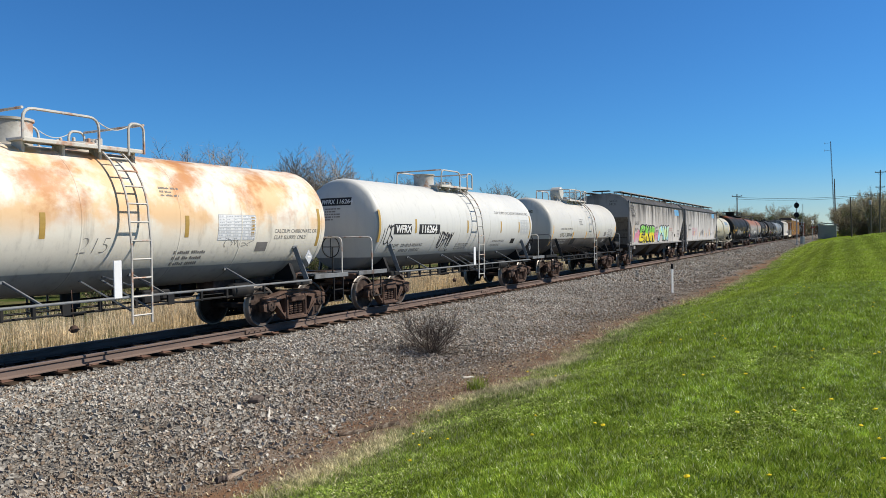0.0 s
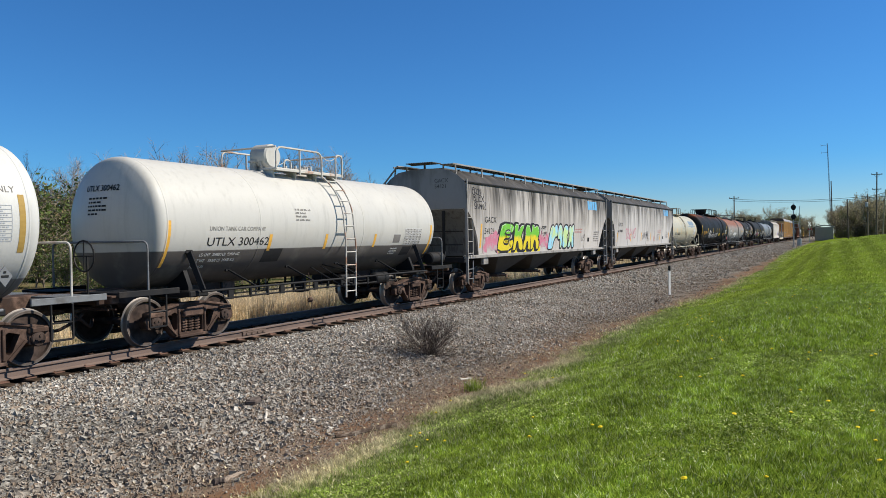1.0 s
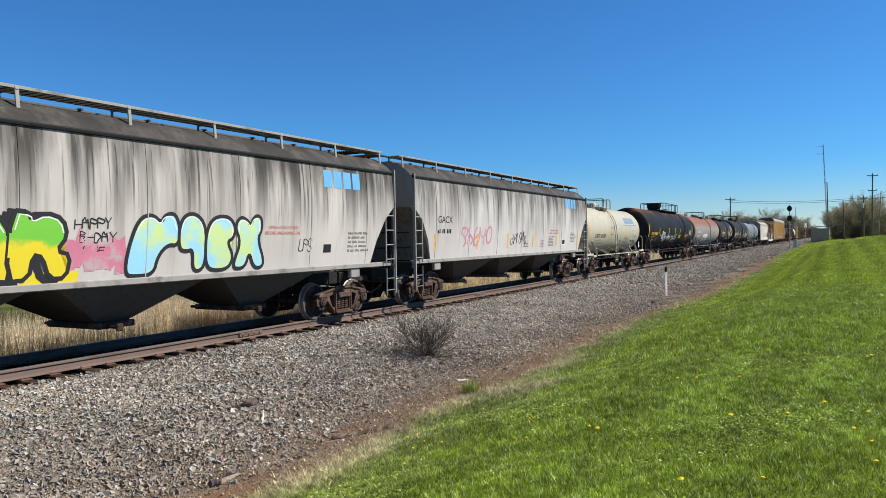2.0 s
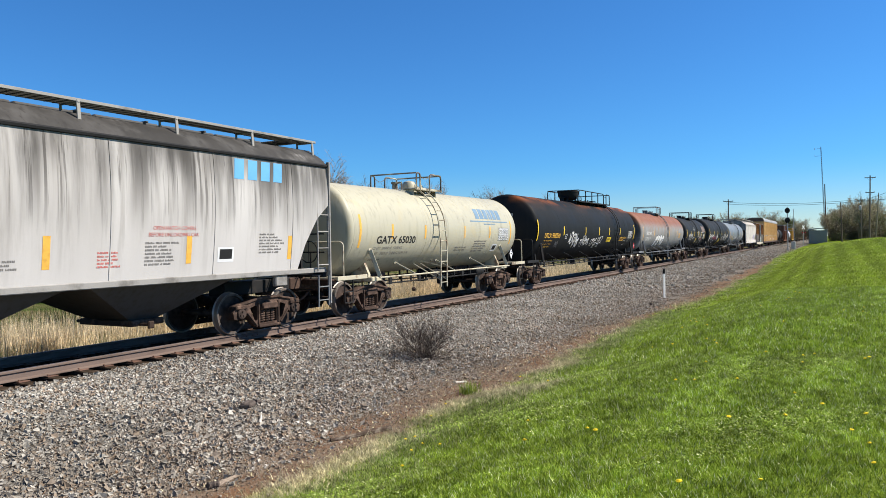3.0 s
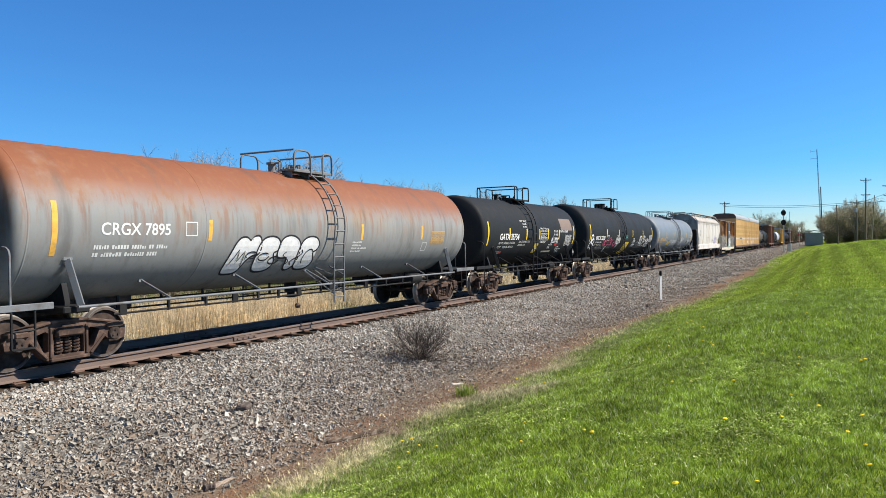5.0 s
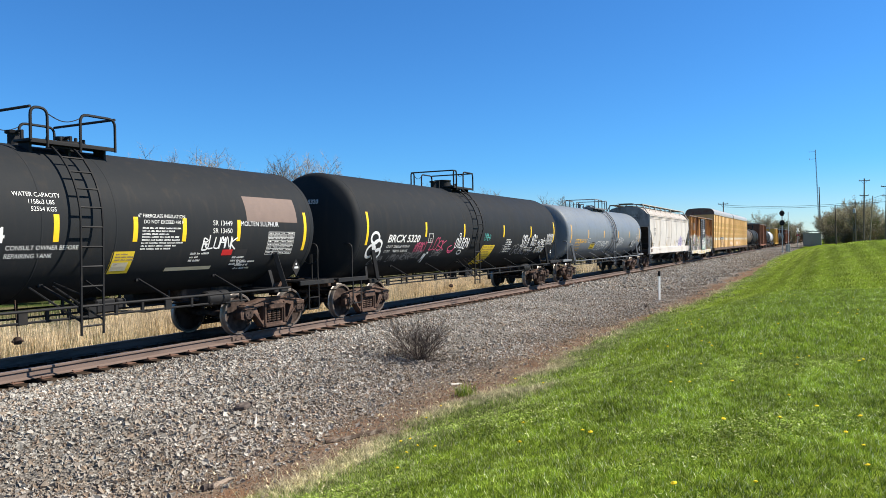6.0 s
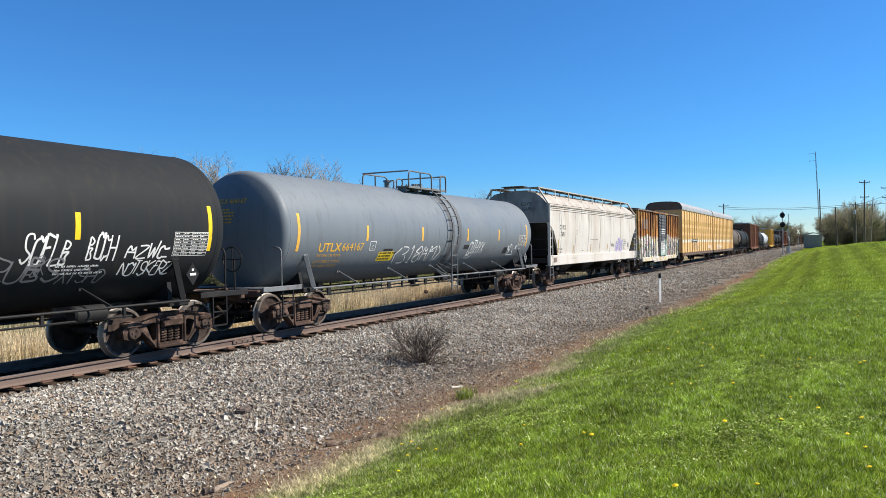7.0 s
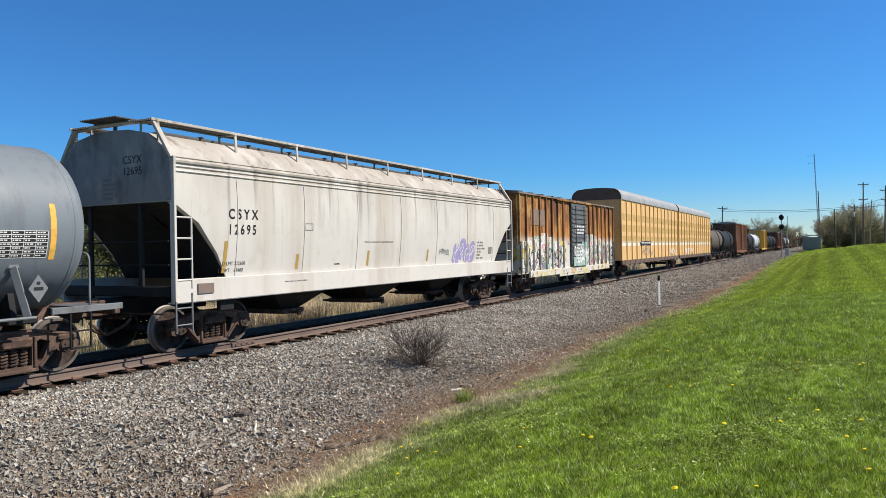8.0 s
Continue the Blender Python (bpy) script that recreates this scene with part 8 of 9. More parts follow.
        scatter("dry_weeds", BLADE, BLADE_F, p, rng.uniform(0, 6.3, k), w * rng.uniform(0.7, 1.5, k), m_straw, "dry straw-coloured weeds along the lawn's edge", "weeds", tall=tall, lean=rng.normal(0, 0.7, (k, 2)))


def build_litter():
    """Loose twigs and straw on the bare dirt and at the foot of the ballast."""
    rng = np.random.default_rng(17)
    for n, x0, x1, mat, label in ((2600, 3.6, 22.0, m_dark_wood, "dark twigs and bark scattered on the dirt strip"), (3600, 3.6, 24.0, m_straw, "pale dry stalks lying on the dirt strip")):
        p = strew(rng, n, x0, x1, 4.5, 6.6)
        p = p[(p[:, 1] > edge_y(p[:, 0]) - 0.25) & (rng.uniform(0, 1, n) < np.exp(-((p[:, 1] - 5.3) / 0.7) ** 2))]
        k = len(p)
        p[:, 2] = ground_z(p[:, 0], p[:, 1]) + 0.006
        scatter("litter", BLADE, BLADE_F, p, rng.uniform(0, 6.3, k), rng.uniform(0.006, 0.022, k) * np.where(rng.uniform(0, 1, k) < 0.06, 2.2, 1), mat, label, "litter", tall=rng.uniform(0.006, 0.03, k))


def build_reeds():
    rng = np.random.default_rng(13)
    for n, x0, x1, y0, y1, w in ((66000, 1.0, 45.0, 17.7, 21.0, 0.011), (28000, 45.0, 170.0, 17.7, 21.2, 0.026)):
        p = strew(rng, n, x0, x1, y0, y1)
        gap = np.sin(p[:, 0] * 0.37 + 0.6) + 0.6 * np.sin(p[:, 0] * 1.13) + 0.5 * np.sin(p[:, 1] * 1.7 + p[:, 0] * 0.2)
        p = p[rng.uniform(0, 1, n) < np.clip(0.62 + 0.42 * gap, 0.05, 1)]
        k = len(p)
        p[:, 2] = ground_z(p[:, 0], p[:, 1])
        scatter("tall_reeds", BLADE, BLADE_F, p, rng.uniform(0, 6.3, k), w * rng.uniform(0.6, 1.3, k), m_reed, "tall dry tan reeds beyond the track", "reeds", tall=rng.uniform(0.6, 1.1, k) * (1 + 0.16 * np.sin(p[:, 0] * 0.8) + 0.1 * np.sin(p[:, 0] * 2.9)), lean=rng.normal(0, 0.12, (k, 2)))
    n = 16000
    p = strew(rng, n, 1.0, 60.0, 19.0, 30.0)
    k = len(p)
    p[:, 2] = ground_z(p[:, 0], p[:, 1])
    scatter("field_grass", SPIKE, SPIKE_F, p, rng.uniform(0, 6.3, k), 0.03 * rng.uniform(0.6, 1.3, k), m_rough, "rough dull green field grass", "grass", tall=rng.uniform(0.15, 0.5, k), lean=rng.normal(0, 0.3, (k, 2)))


build_ballast()
build_lawn()
build_reeds()

# ---- small things on the ground ----
m_petal = surf("yellow_petals", (0.85, 0.62, 0.02), 0.7, 0, 0.15, 0.02, 0.004, 0.2)
m_stem = surf("green_stem", (0.13, 0.22, 0.05), 0.6, 0, 0.2, 0.05, 0.01, 0)
m_driftwood = surf("grey_driftwood", (0.30, 0.24, 0.19), 0.85, 0, 0.3, 0.08, 0.008, 0.4, [((0.12, 0.09, 0.07), 0.7, 0.05, (0.3, 3, 3), 0.45, 0.65, None, 0)])
m_stick = surf("dark_weathered_stick", (0.085, 0.06, 0.045), 0.9, 0, 0.3, 0.08, 0.01, 0.4, [((0.30, 0.25, 0.20), 0.8, 0.12, (0.4, 2, 2), 0.5, 0.65, None, 0)])
m_bleached = surf("bleached_wood", (0.58, 0.54, 0.48), 0.85, 0, 0.15, 0.08, 0.008, 0.3)
m_dark_wood = surf("dark_rotten_wood", (0.10, 0.08, 0.07), 0.9, 0, 0.3, 0.08, 0.01, 0.4)
m_twig = surf("grey_brown_twigs", (0.062, 0.048, 0.042), 0.85, 0, 0.3, 0.3, 0.03, 0.1)
m_marker = surf("white_marker_paint", (0.82, 0.81, 0.78), 0.5, 0, 0.1, 0.2, 0.02, 0.05)


def gz(x, y):
    return float(ground_z(x, y))


def build_dandelions():
    places = [(6.86, 0.80), (7.10, 0.37), (7.72, 0.07), (7.36, -0.28), (6.74, -0.14), (6.32, -0.25), (5.74, -0.26), (4.82, 0.85), (5.07, 0.40), (6.45, 1.95), (6.30, 1.82), (8.57, 1.34), (8.76, 0.92), (10.75, 0.76),
              (8.59, 1.55), (7.14, 4.27), (6.67, 3.92), (7.22, 4.18), (6.88, 3.90), (6.76, 3.61), (9.04, 4.74), (11.53, 4.62), (10.29, 3.68), (7.15, 2.78), (8.41, 4.63), (6.09, 3.67), (10.64, 0.32), (10.87, 0.19), (10.67, -0.39), (12.19, 1.72)]
    rnd = random.Random(3)
    for _ in range(26):
        x = rnd.uniform(6, 22)
        places.append((x, rnd.uniform(-0.05 * x, 3.0)))
    first = None
    for x, y in places:
        at = pose(x, y, gz(x, y) + 0.022, rnd.uniform(-12, 12), rnd.uniform(-12, 12), rnd.uniform(0, 360)) @ Matrix.Scale(rnd.uniform(0.8, 1.05), 4)
        if first is None:
            first = root("dandelion", "small yellow dandelion in flower on the lawn", "flower", at, "dandelions on the lawn")
            s = Shape().lathe([(0.058, 0), (0.060, 0.008), (0.068, 0.021), (0.074, 0.023), (0.076, 0.014), (0.082, 0.006), (0.083, 0)], 12, "z")
            for i in range(14):
                a = i * 0.449
                s.add([(0.015 * math.cos(a - 0.15), 0.015 * math.sin(a - 0.15), 0.072), (0.027 * math.cos(a), 0.027 * math.sin(a), 0.070), (0.015 * math.cos(a + 0.15), 0.015 * math.sin(a + 0.15), 0.072)], [(0, 1, 2)])
            part("flower_head", s, m_petal, first)
            part("stem", Shape().tube([(0, 0, -0.01), (0.004, 0, 0.03), (0, 0, 0.062)], 0.003, 5), m_stem, first)
        else:
            copy_thing(first, at)


build_dandelions()
build_litter()


def log_shape(pts, r, r1, seed):
    rnd = random.Random(seed)
    pts = [Vector(p) for p in pts]
    fine = [pts[0].lerp(pts[-1], i / 8) for i in range(9)]
    if len(pts) > 2:
        fine = [a.lerp(b, i / 4) for a, b in zip(pts, pts[1:]) for i in range(4)] + [pts[-1]]
    return Shape().tube([p + Vector((rnd.uniform(-r, r) * 0.25, rnd.uniform(-r, r) * 0.25, rnd.uniform(-r, r) * 0.2)) for p in fine], r, 7, r1)


def lying(name, label, category, pts, r, r1, mat, seed):
    cx, cy = pts[0]
    base = gz(cx, cy)
    line = [(x - cx, y - cy, gz(x, y) - base + r * 0.8) for x, y in pts]
    me = log_shape(line, r, r1, seed).mesh(name, mat, 50)
    ob = new(name, me)
    ob.matrix_basis = pose(cx, cy, base)
    return tagged(ob, label, category)


lying("stick", "long weathered grey stick lying on bare dirt", "stick", [(7.23, 5.36), (7.5, 5.20), (7.94, 4.95)], 0.022, 0.040, m_stick, 1)
lying("driftwood", "pale driftwood branch with a broken dark end", "wood", [(5.69, 5.44), (5.5, 5.42), (5.36, 5.38)], 0.022, 0.035, m_driftwood, 2)
lying("rotten_stub", "dark rotten wood stub on the gravel", "wood", [(5.30, 5.42), (5.38, 5.36)], 0.04, 0.03, m_dark_wood, 3)
lying("wood_splinter", "bleached wooden splinter standing out of ballast", "wood", [(7.50, 6.72), (7.66, 6.84), (7.84, 7.0)], 0.022, 0.014, m_bleached, 4)
lying("bleached_stick", "short bleached stick lying on dirt", "stick", [(10.78, 5.46), (10.98, 5.36)], 0.02, 0.016, m_bleached, 5)
lying("dark_twig", "dark twig lying on the dirt strip", "stick", [(6.50, 5.40), (6.70, 5.22)], 0.008, 0.006, m_dark_wood, 6)


def build_tie_chunk():
    s = Shape().box((0, 0, 0.035), (0.40, 0.17, 0.07), 0.025)
    s.box((-0.08, 0.03, 0.06), (0.22, 0.07, 0.05), 0.02)
    s.beam((0.1, -0.08, 0.07), (0.22, -0.12, 0.03), 0.05, 0.04)
    ob = new("tie_fragment", s.mesh("tie_fragment", m_dark_wood))
    ob.matrix_basis = pose(7.99, 7.36, gz(7.99, 7.36) + 0.0, 0, 4, 28)
    tagged(ob, "broken dark chunk of a wooden tie on ballast", "wood")


build_tie_chunk()


def build_bush():
    rnd = random.Random(21)
    bush = root("bare_bush", "leafless dark twiggy bush growing in ballast", "bush", pose(13.0, 7.3, gz(13.0, 7.3) - 0.02))
    s = Shape()

    def grow(p, way, length, r, level):
        pts = [p]
        for i in range(4):
            way = (way + Vector((rnd.gauss(0, 0.12), rnd.gauss(0, 0.12), rnd.gauss(0.03, 0.08)))).normalized()
            pts.append(pts[-1] + way * length / 4)
            if level < 3 and i > 0:
                for _ in range(2 if level else 1):
                    side = (way + Vector((rnd.gauss(0, 0.5), rnd.gauss(0, 0.5), rnd.gauss(0.1, 0.3)))).normalized()
                    grow(pts[-1], side, length * rnd.uniform(0.4, 0.65), r * 0.55, level + 1)
        s.tube(pts, r, 3, r * 0.4, caps=False)
    for i in range(56):
        a = rnd.uniform(0, 6.3)
        tilt = rnd.uniform(0.3, 1.48)
        way = Vector((math.cos(a) * math.sin(tilt), math.sin(a) * math.sin(tilt), math.cos(tilt)))
        grow(Vector((rnd.gauss(0, 0.09), rnd.gauss(0, 0.09), 0)), way, rnd.uniform(0.40, 0.74), 0.006, 1)
    part("branchwork", s, m_twig, bush, smooth=0)
    rng = np.random.default_rng(4)
    k = 260
    p = np.stack([rng.normal(0, 0.16, k), rng.normal(0, 0.16, k), np.zeros(k)], -1)
    leaf = scatter("stalk_tuft", BLADE, BLADE_F, p, rng.uniform(0, 6.3, k), np.full(k, 0.004), m_twig, "", "", tall=rng.uniform(0.1, 0.3, k), lean=rng.normal(0, 0.8, (k, 2)), parent=bush)
    del leaf["kind"]


build_bush()


def build_marker():
    x, y = 30.1, 5.85
    ob = root("marker_post", "slim white marker post with a black cap", "post", pose(x, y, gz(x, y), 0, 0, -40))
    part("post", Shape().box((0, 0, 0.46), (0.105, 0.03, 1.12), 0.008), m_marker, ob)
    part("cap", Shape().lathe([(1.0, 0), (1.0, 0.05), (1.14, 0.055), (1.2, 0.04), (1.22, 0)], 10, "z"), m_black_iron, ob)
    # Dark slab added at the base in place of the post's shadow.
    part("foot", Shape().box((-0.12, 0, 0.012), (0.62, 0.16, 0.05), 0.015), m_dark_wood, ob)
    x, y = 25.9, 5.5
    ob = root("dead_weed", "small dark dead weed on the dirt strip", "weed", pose(x, y, gz(x, y)))
    rnd, s = random.Random(9), Shape()
    for i in range(26):
        a, lean = rnd.uniform(0, 6.3), rnd.uniform(0.2, 1.3)
        tip = Vector((math.cos(a) * math.sin(lean), math.sin(a) * math.sin(lean), math.cos(lean))) * rnd.uniform(0.10, 0.22)
        s.tube([(0, 0, -0.01), tip * 0.5, tip + Vector((0, 0, -0.01))], 0.007, 4, 0.003)
    part("stalk_tuft", s, m_dark_wood, ob, smooth=0)
    k = 240
    rng = np.random.default_rng(8)
    x, y = 10.3, 4.98
    p = np.stack([rng.normal(x, 0.10, k), rng.normal(y, 0.07, k), np.zeros(k)], -1)
    p[:, 2] = ground_z(p[:, 0], p[:, 1])
    scatter("grass_tuft", BLADE, BLADE_F, p, rng.uniform(0, 6.3, k), np.full(k, 0.006), m_blade, "taller green grass tuft at the lawn's edge", "grass", tall=rng.uniform(0.08, 0.24, k), lean=rng.normal(0, 0.35, (k, 2)))


build_marker()

# ---- trees ----
m_bark = surf("grey_bark", (0.30, 0.262, 0.228), 0.9, 0, 0.3, 0.6, 0.05, 0.3, chance=0.25)
m_bark_far = surf("brown_bark", (0.20, 0.165, 0.13), 0.9, 0, 0.3, 0.6, 0.05, 0.2, chance=0.25)
m_bud = blade_material("young_leaves", (0.33, 0.31, 0.18), (0.48, 0.44, 0.27), (0.34, 0.26, 0.17), 0.3, 0.4)
m_brush = blade_material("brown_brush", (0.13, 0.11, 0.06), (0.22, 0.19, 0.11), (0.14, 0.16, 0.06), 0.3)
m_green = blade_material("spring_leaves", (0.06, 0.095, 0.022), (0.14, 0.18, 0.05), (0.22, 0.17, 0.09), 0.25)


def tree_meshes(seed, height, buds, spread=0.55, m_wood=None, m_leaf=None, stems=1, low=0.25, leaf=0.06, many=(3, 2, 2, 2), haze=0.14):
    """Trunk and crown of a nearly leafless tree, as two meshes."""
    rnd = random.Random(seed)
    trunk, twigs, tips = Shape(), Shape(), []

    def grow(p, way, length, r, level):
        n = 5 if level < 2 else 3
        pts = [p]
        for i in range(n):
            way = (way + Vector((rnd.gauss(0, 0.10 + 0.05 * level), rnd.gauss(0, 0.10 + 0.05 * level), rnd.gauss(0.06, 0.06)))).normalized()
            pts.append(pts[-1] + way * length / n)
            if level < 4 and (i >= n * low or level):
                for _ in range(many[level] if i < n - 1 else many[level] + 1):
                    a = rnd.uniform(0, 6.3)
                    k = rnd.uniform(0.35, 1.0) * spread * 1.6
                    o = way.orthogonal().normalized()
                    side = (way + (o * math.cos(a) + way.cross(o) * math.sin(a)) * k).normalized()
                    grow(pts[-1], side, length * (rnd.uniform(0.50, 0.72) if level == 0 else rnd.uniform(0.40, 0.64)), r * 0.5, level + 1)
        if level < 4:
            (trunk if level < 2 else twigs).tube(pts if level < 3 else [pts[0], pts[-1]], r, 6 if level == 0 else 3, max(r * 0.45, 0.006), caps=level == 0)
        else:
            o = way.orthogonal().normalized() * max(r, 0.008)
            twigs.add([pts[0] - o, pts[0] + o, pts[-1]], [(0, 1, 2)])
        if level == 3:
            tips.extend(pts[1:])
    for i in range(stems):
        lean = Vector((rnd.gauss(0, 0.12), rnd.gauss(0, 0.12), 1)).normalized()
        grow(Vector((rnd.gauss(0, 0.2) * (stems > 1), rnd.gauss(0, 0.2) * (stems > 1), -0.2)), lean, height * 0.54 * rnd.uniform(0.85, 1.0), height * 0.013, 0)
    for p in rnd.choices(tips, k=buds):
        d = [Vector((rnd.gauss(0, 1), rnd.gauss(0, 1), rnd.gauss(0, 1))).normalized() * leaf * rnd.uniform(0.5, 1.3) for _ in range(2)]
        q = p + Vector((rnd.gauss(0, haze), rnd.gauss(0, haze), rnd.gauss(0, haze)))
        twigs.add([q, q + d[0], q + d[0] + d[1], q + d[1]], [(0, 1, 2, 3)])
    t = trunk.mesh("trunk", m_wood or m_bark, 60)
    c = twigs.mesh("crown", m_wood or m_bark, 0)
    c.materials.append(m_leaf or m_bud)
    flags = [0] * len(c.polygons)
    for i in range(len(flags) - buds, len(flags)):
        flags[i] = 1
    c.polygons.foreach_set("material_index", flags)
    return t, c


def plant(name, label, category, meshes, at, group):
    ob = root(name, label, category, at, group)
    part("trunk", meshes[0], None, ob)
    part("crown", meshes[1], None, ob)
    return ob


def build_trees():
    rnd = random.Random(31)
    kinds = [tree_meshes(s, 10.5, b, sp, leaf=0.045, many=(3, 2, 2, 3), haze=0.18) for s, b, sp in ((1, 5000, 0.62), (2, 6500, 0.7), (3, 4000, 0.58), (4, 7000, 0.72), (5, 5500, 0.64))]
    woods = [tree_meshes(s, 11.0, b, sp, m_bark_far, m_green if s == 9 else m_bud, leaf=0.11, many=(2, 2, 1, 2), haze=0.22) for s, b, sp in ((7, 4600, 0.6), (8, 3400, 0.5), (9, 5000, 0.65))]
    shrubs = [tree_meshes(s, 3.6, 3000, 0.75, m_bark_far, m_green, 2, 0.0, 0.08, (2, 1, 1, 1), 0.16) for s in (11, 12)]
    brush = [tree_meshes(s, 5.0, 2800, 0.8, m_bark_far, m_brush, 3, 0.0, 0.13, (2, 1, 1, 1), 0.24) for s in (14, 15)]
    made = {}

    def put(key, meshes, name, label, category, at, group):
        if key in made:
            return copy_thing(made[key], at)
        made[key] = plant(name, label, category, meshes, at, group)
        return made[key]

    # the row beyond the field: the taller ones stand where they rise over the cars
    tall = [(22, 8.5), (27, 9.5), (33, 9.0), (40, 9.3), (42.5, 9.9), (45.5, 9.4), (50, 9.8), (54.5, 11.2), (57.5, 11.8), (60.5, 11.9), (64, 11.7), (67, 12.2), (70, 12.3), (73, 12.2), (77.5, 13.0), (81, 13.5), (85, 13.4),
            (89, 12.8), (93.5, 13.1), (99, 12.0), (107, 12.2), (118, 12.0), (134, 12.7), (140, 12.3), (146, 12.9), (160, 12.2), (185, 13.2), (192, 12.6)]
    for i, (x, top) in enumerate(tall):
        key = (1, 3, 0, 4, 2)[i % 5]
        high = sorted(v.co.z for v in kinds[key][1].vertices)[int(0.985 * len(kinds[key][1].vertices))]
        y = 62 + rnd.uniform(-3, 3)
        put(("a", key), kinds[key], "tree", "nearly leafless grey tree budding in early spring", "tree", pose(x * y / 62, y, -0.8, 0, 0, rnd.uniform(0, 360)) @ Matrix.Scale((top + 0.8) / high * y / 62 * rnd.uniform(0.89, 0.97), 4), "trees beyond the field")
    for i in range(16):
        x, y = rnd.uniform(-15, 230), rnd.uniform(56, 76)
        put(("a", i % 5), kinds[i % 5], "tree", "", "", pose(x, y, -0.8, 0, 0, rnd.uniform(0, 360)) @ Matrix.Scale(rnd.uniform(0.6, 0.88), 4), "")
    for i in range(80):
        x, y = rnd.uniform(-10, 190), rnd.uniform(42, 58)
        put(("s", i % 2), shrubs[i % 2], "shrub", "leafy green shrub in the thicket behind the field", "shrub", pose(x, y, -0.8, 0, 0, rnd.uniform(0, 360)) @ Matrix.Scale(rnd.uniform(0.7, 1.35), 4), "shrubs beyond the field")
    for i in range(90):
        x, y = rnd.uniform(-6, 120), rnd.uniform(23, 38)
        put(("s", i % 2), shrubs[i % 2], "shrub", "", "", pose(x, y, -0.8, 0, 0, rnd.uniform(0, 360)) @ Matrix.Scale(rnd.uniform(0.42, 0.75), 4), "")
    for i in range(26):
        x, y = rnd.uniform(22, 66), rnd.uniform(46, 58)
        put(("s", i % 2), shrubs[i % 2], "shrub", "", "", pose(x, y, -0.8, 0, 0, rnd.uniform(0, 360)) @ Matrix.Scale(rnd.uniform(1.5, 2.1), 4), "")
    # woods behind the crossing, and the thicket on the lawn's far side
    for i in range(64):
        x = rnd.uniform(300, 380)
        y = x * rnd.uniform(0.02, 0.19)
        put(("w", i % 3), woods[i % 3], "tree", "dense brown spring tree in the far woods", "tree", pose(x, y, 0, 0, 0, rnd.uniform(0, 360)) @ Matrix.Scale(rnd.uniform(0.75, 1.1), 4), "far woods")
    for i in range(46):
        x = rnd.uniform(225, 285)
        y = x * rnd.uniform(-0.085, 0.002)
        k = 0.72 + 0.5 * math.exp(-((y / x + 0.028) / 0.022) ** 2)
        put(("w", i % 3), woods[i % 3], "tree", "", "", pose(x, y, 0, 0, 0, rnd.uniform(0, 360)) @ Matrix.Scale(k * rnd.uniform(0.85, 1.1), 4), "")
    for i in range(5):
        x = rnd.uniform(215, 250)
        y = x * rnd.uniform(-0.085, 0.0)
        put(("s", i % 2), shrubs[i % 2], "shrub", "", "", pose(x, y, 0, 0, 0, rnd.uniform(0, 360)) @ Matrix.Scale(rnd.uniform(0.6, 0.9), 4), "")

    for i in range(46):
        x = rnd.uniform(222, 290)
        y = x * rnd.uniform(-0.10, 0.0)
        put(("b", i % 2), brush[i % 2], "brush", "dense brown leafless brush under the trees", "shrub", pose(x, y, 0, 0, 0, rnd.uniform(0, 360)) @ Matrix.Scale(rnd.uniform(0.8, 1.35), 4), "brush behind the lawn")
    for i in range(44):
        x = rnd.uniform(285, 340)
        y = x * rnd.uniform(0.02, 0.17)
        put(("b", i % 2), brush[i % 2], "brush", "", "", pose(x, y, 0, 0, 0, rnd.uniform(0, 360)) @ Matrix.Scale(rnd.uniform(0.8, 1.2), 4), "")
    for i in range(40):
        x = rnd.uniform(310, 390)
        y = x * rnd.uniform(0.05, 0.19)
        put(("w", i % 3), woods[i % 3], "tree", "", "", pose(x, y, 0, 0, 0, rnd.uniform(0, 360)) @ Matrix.Scale(rnd.uniform(0.6, 0.95), 4), "")


build_trees()

# ---- crossing, signal, poles, shed ----
m_pole = surf("weathered_pole_wood", (0.16, 0.125, 0.10), 0.9, 0, 0.25, 0.8, 0.05, 0.3, chance=0.2)
m_pole_pale = surf("pale_pole_wood", (0.30, 0.25, 0.18), 0.9, 0, 0.2, 0.8, 0.05, 0.3)
m_silver = surf("galvanised_steel", (0.42, 0.43, 0.44), 0.5, 0.5, 0.12, 0.5, 0.03, 0.05)
m_shed = surf("grey_steel_siding", (0.30, 0.285, 0.265), 0.6, 0.1, 0.12, 1.5, 0.05, 0.05)
m_lens = surf("dark_signal_lens", (0.03, 0.03, 0.035), 0.2, 0, 0.1, 0.1, 0.02, 0)
m_asphalt = surf("worn_asphalt", (0.075, 0.07, 0.068), 0.9, 0, 0.2, 1.5, 0.05, 0.3)


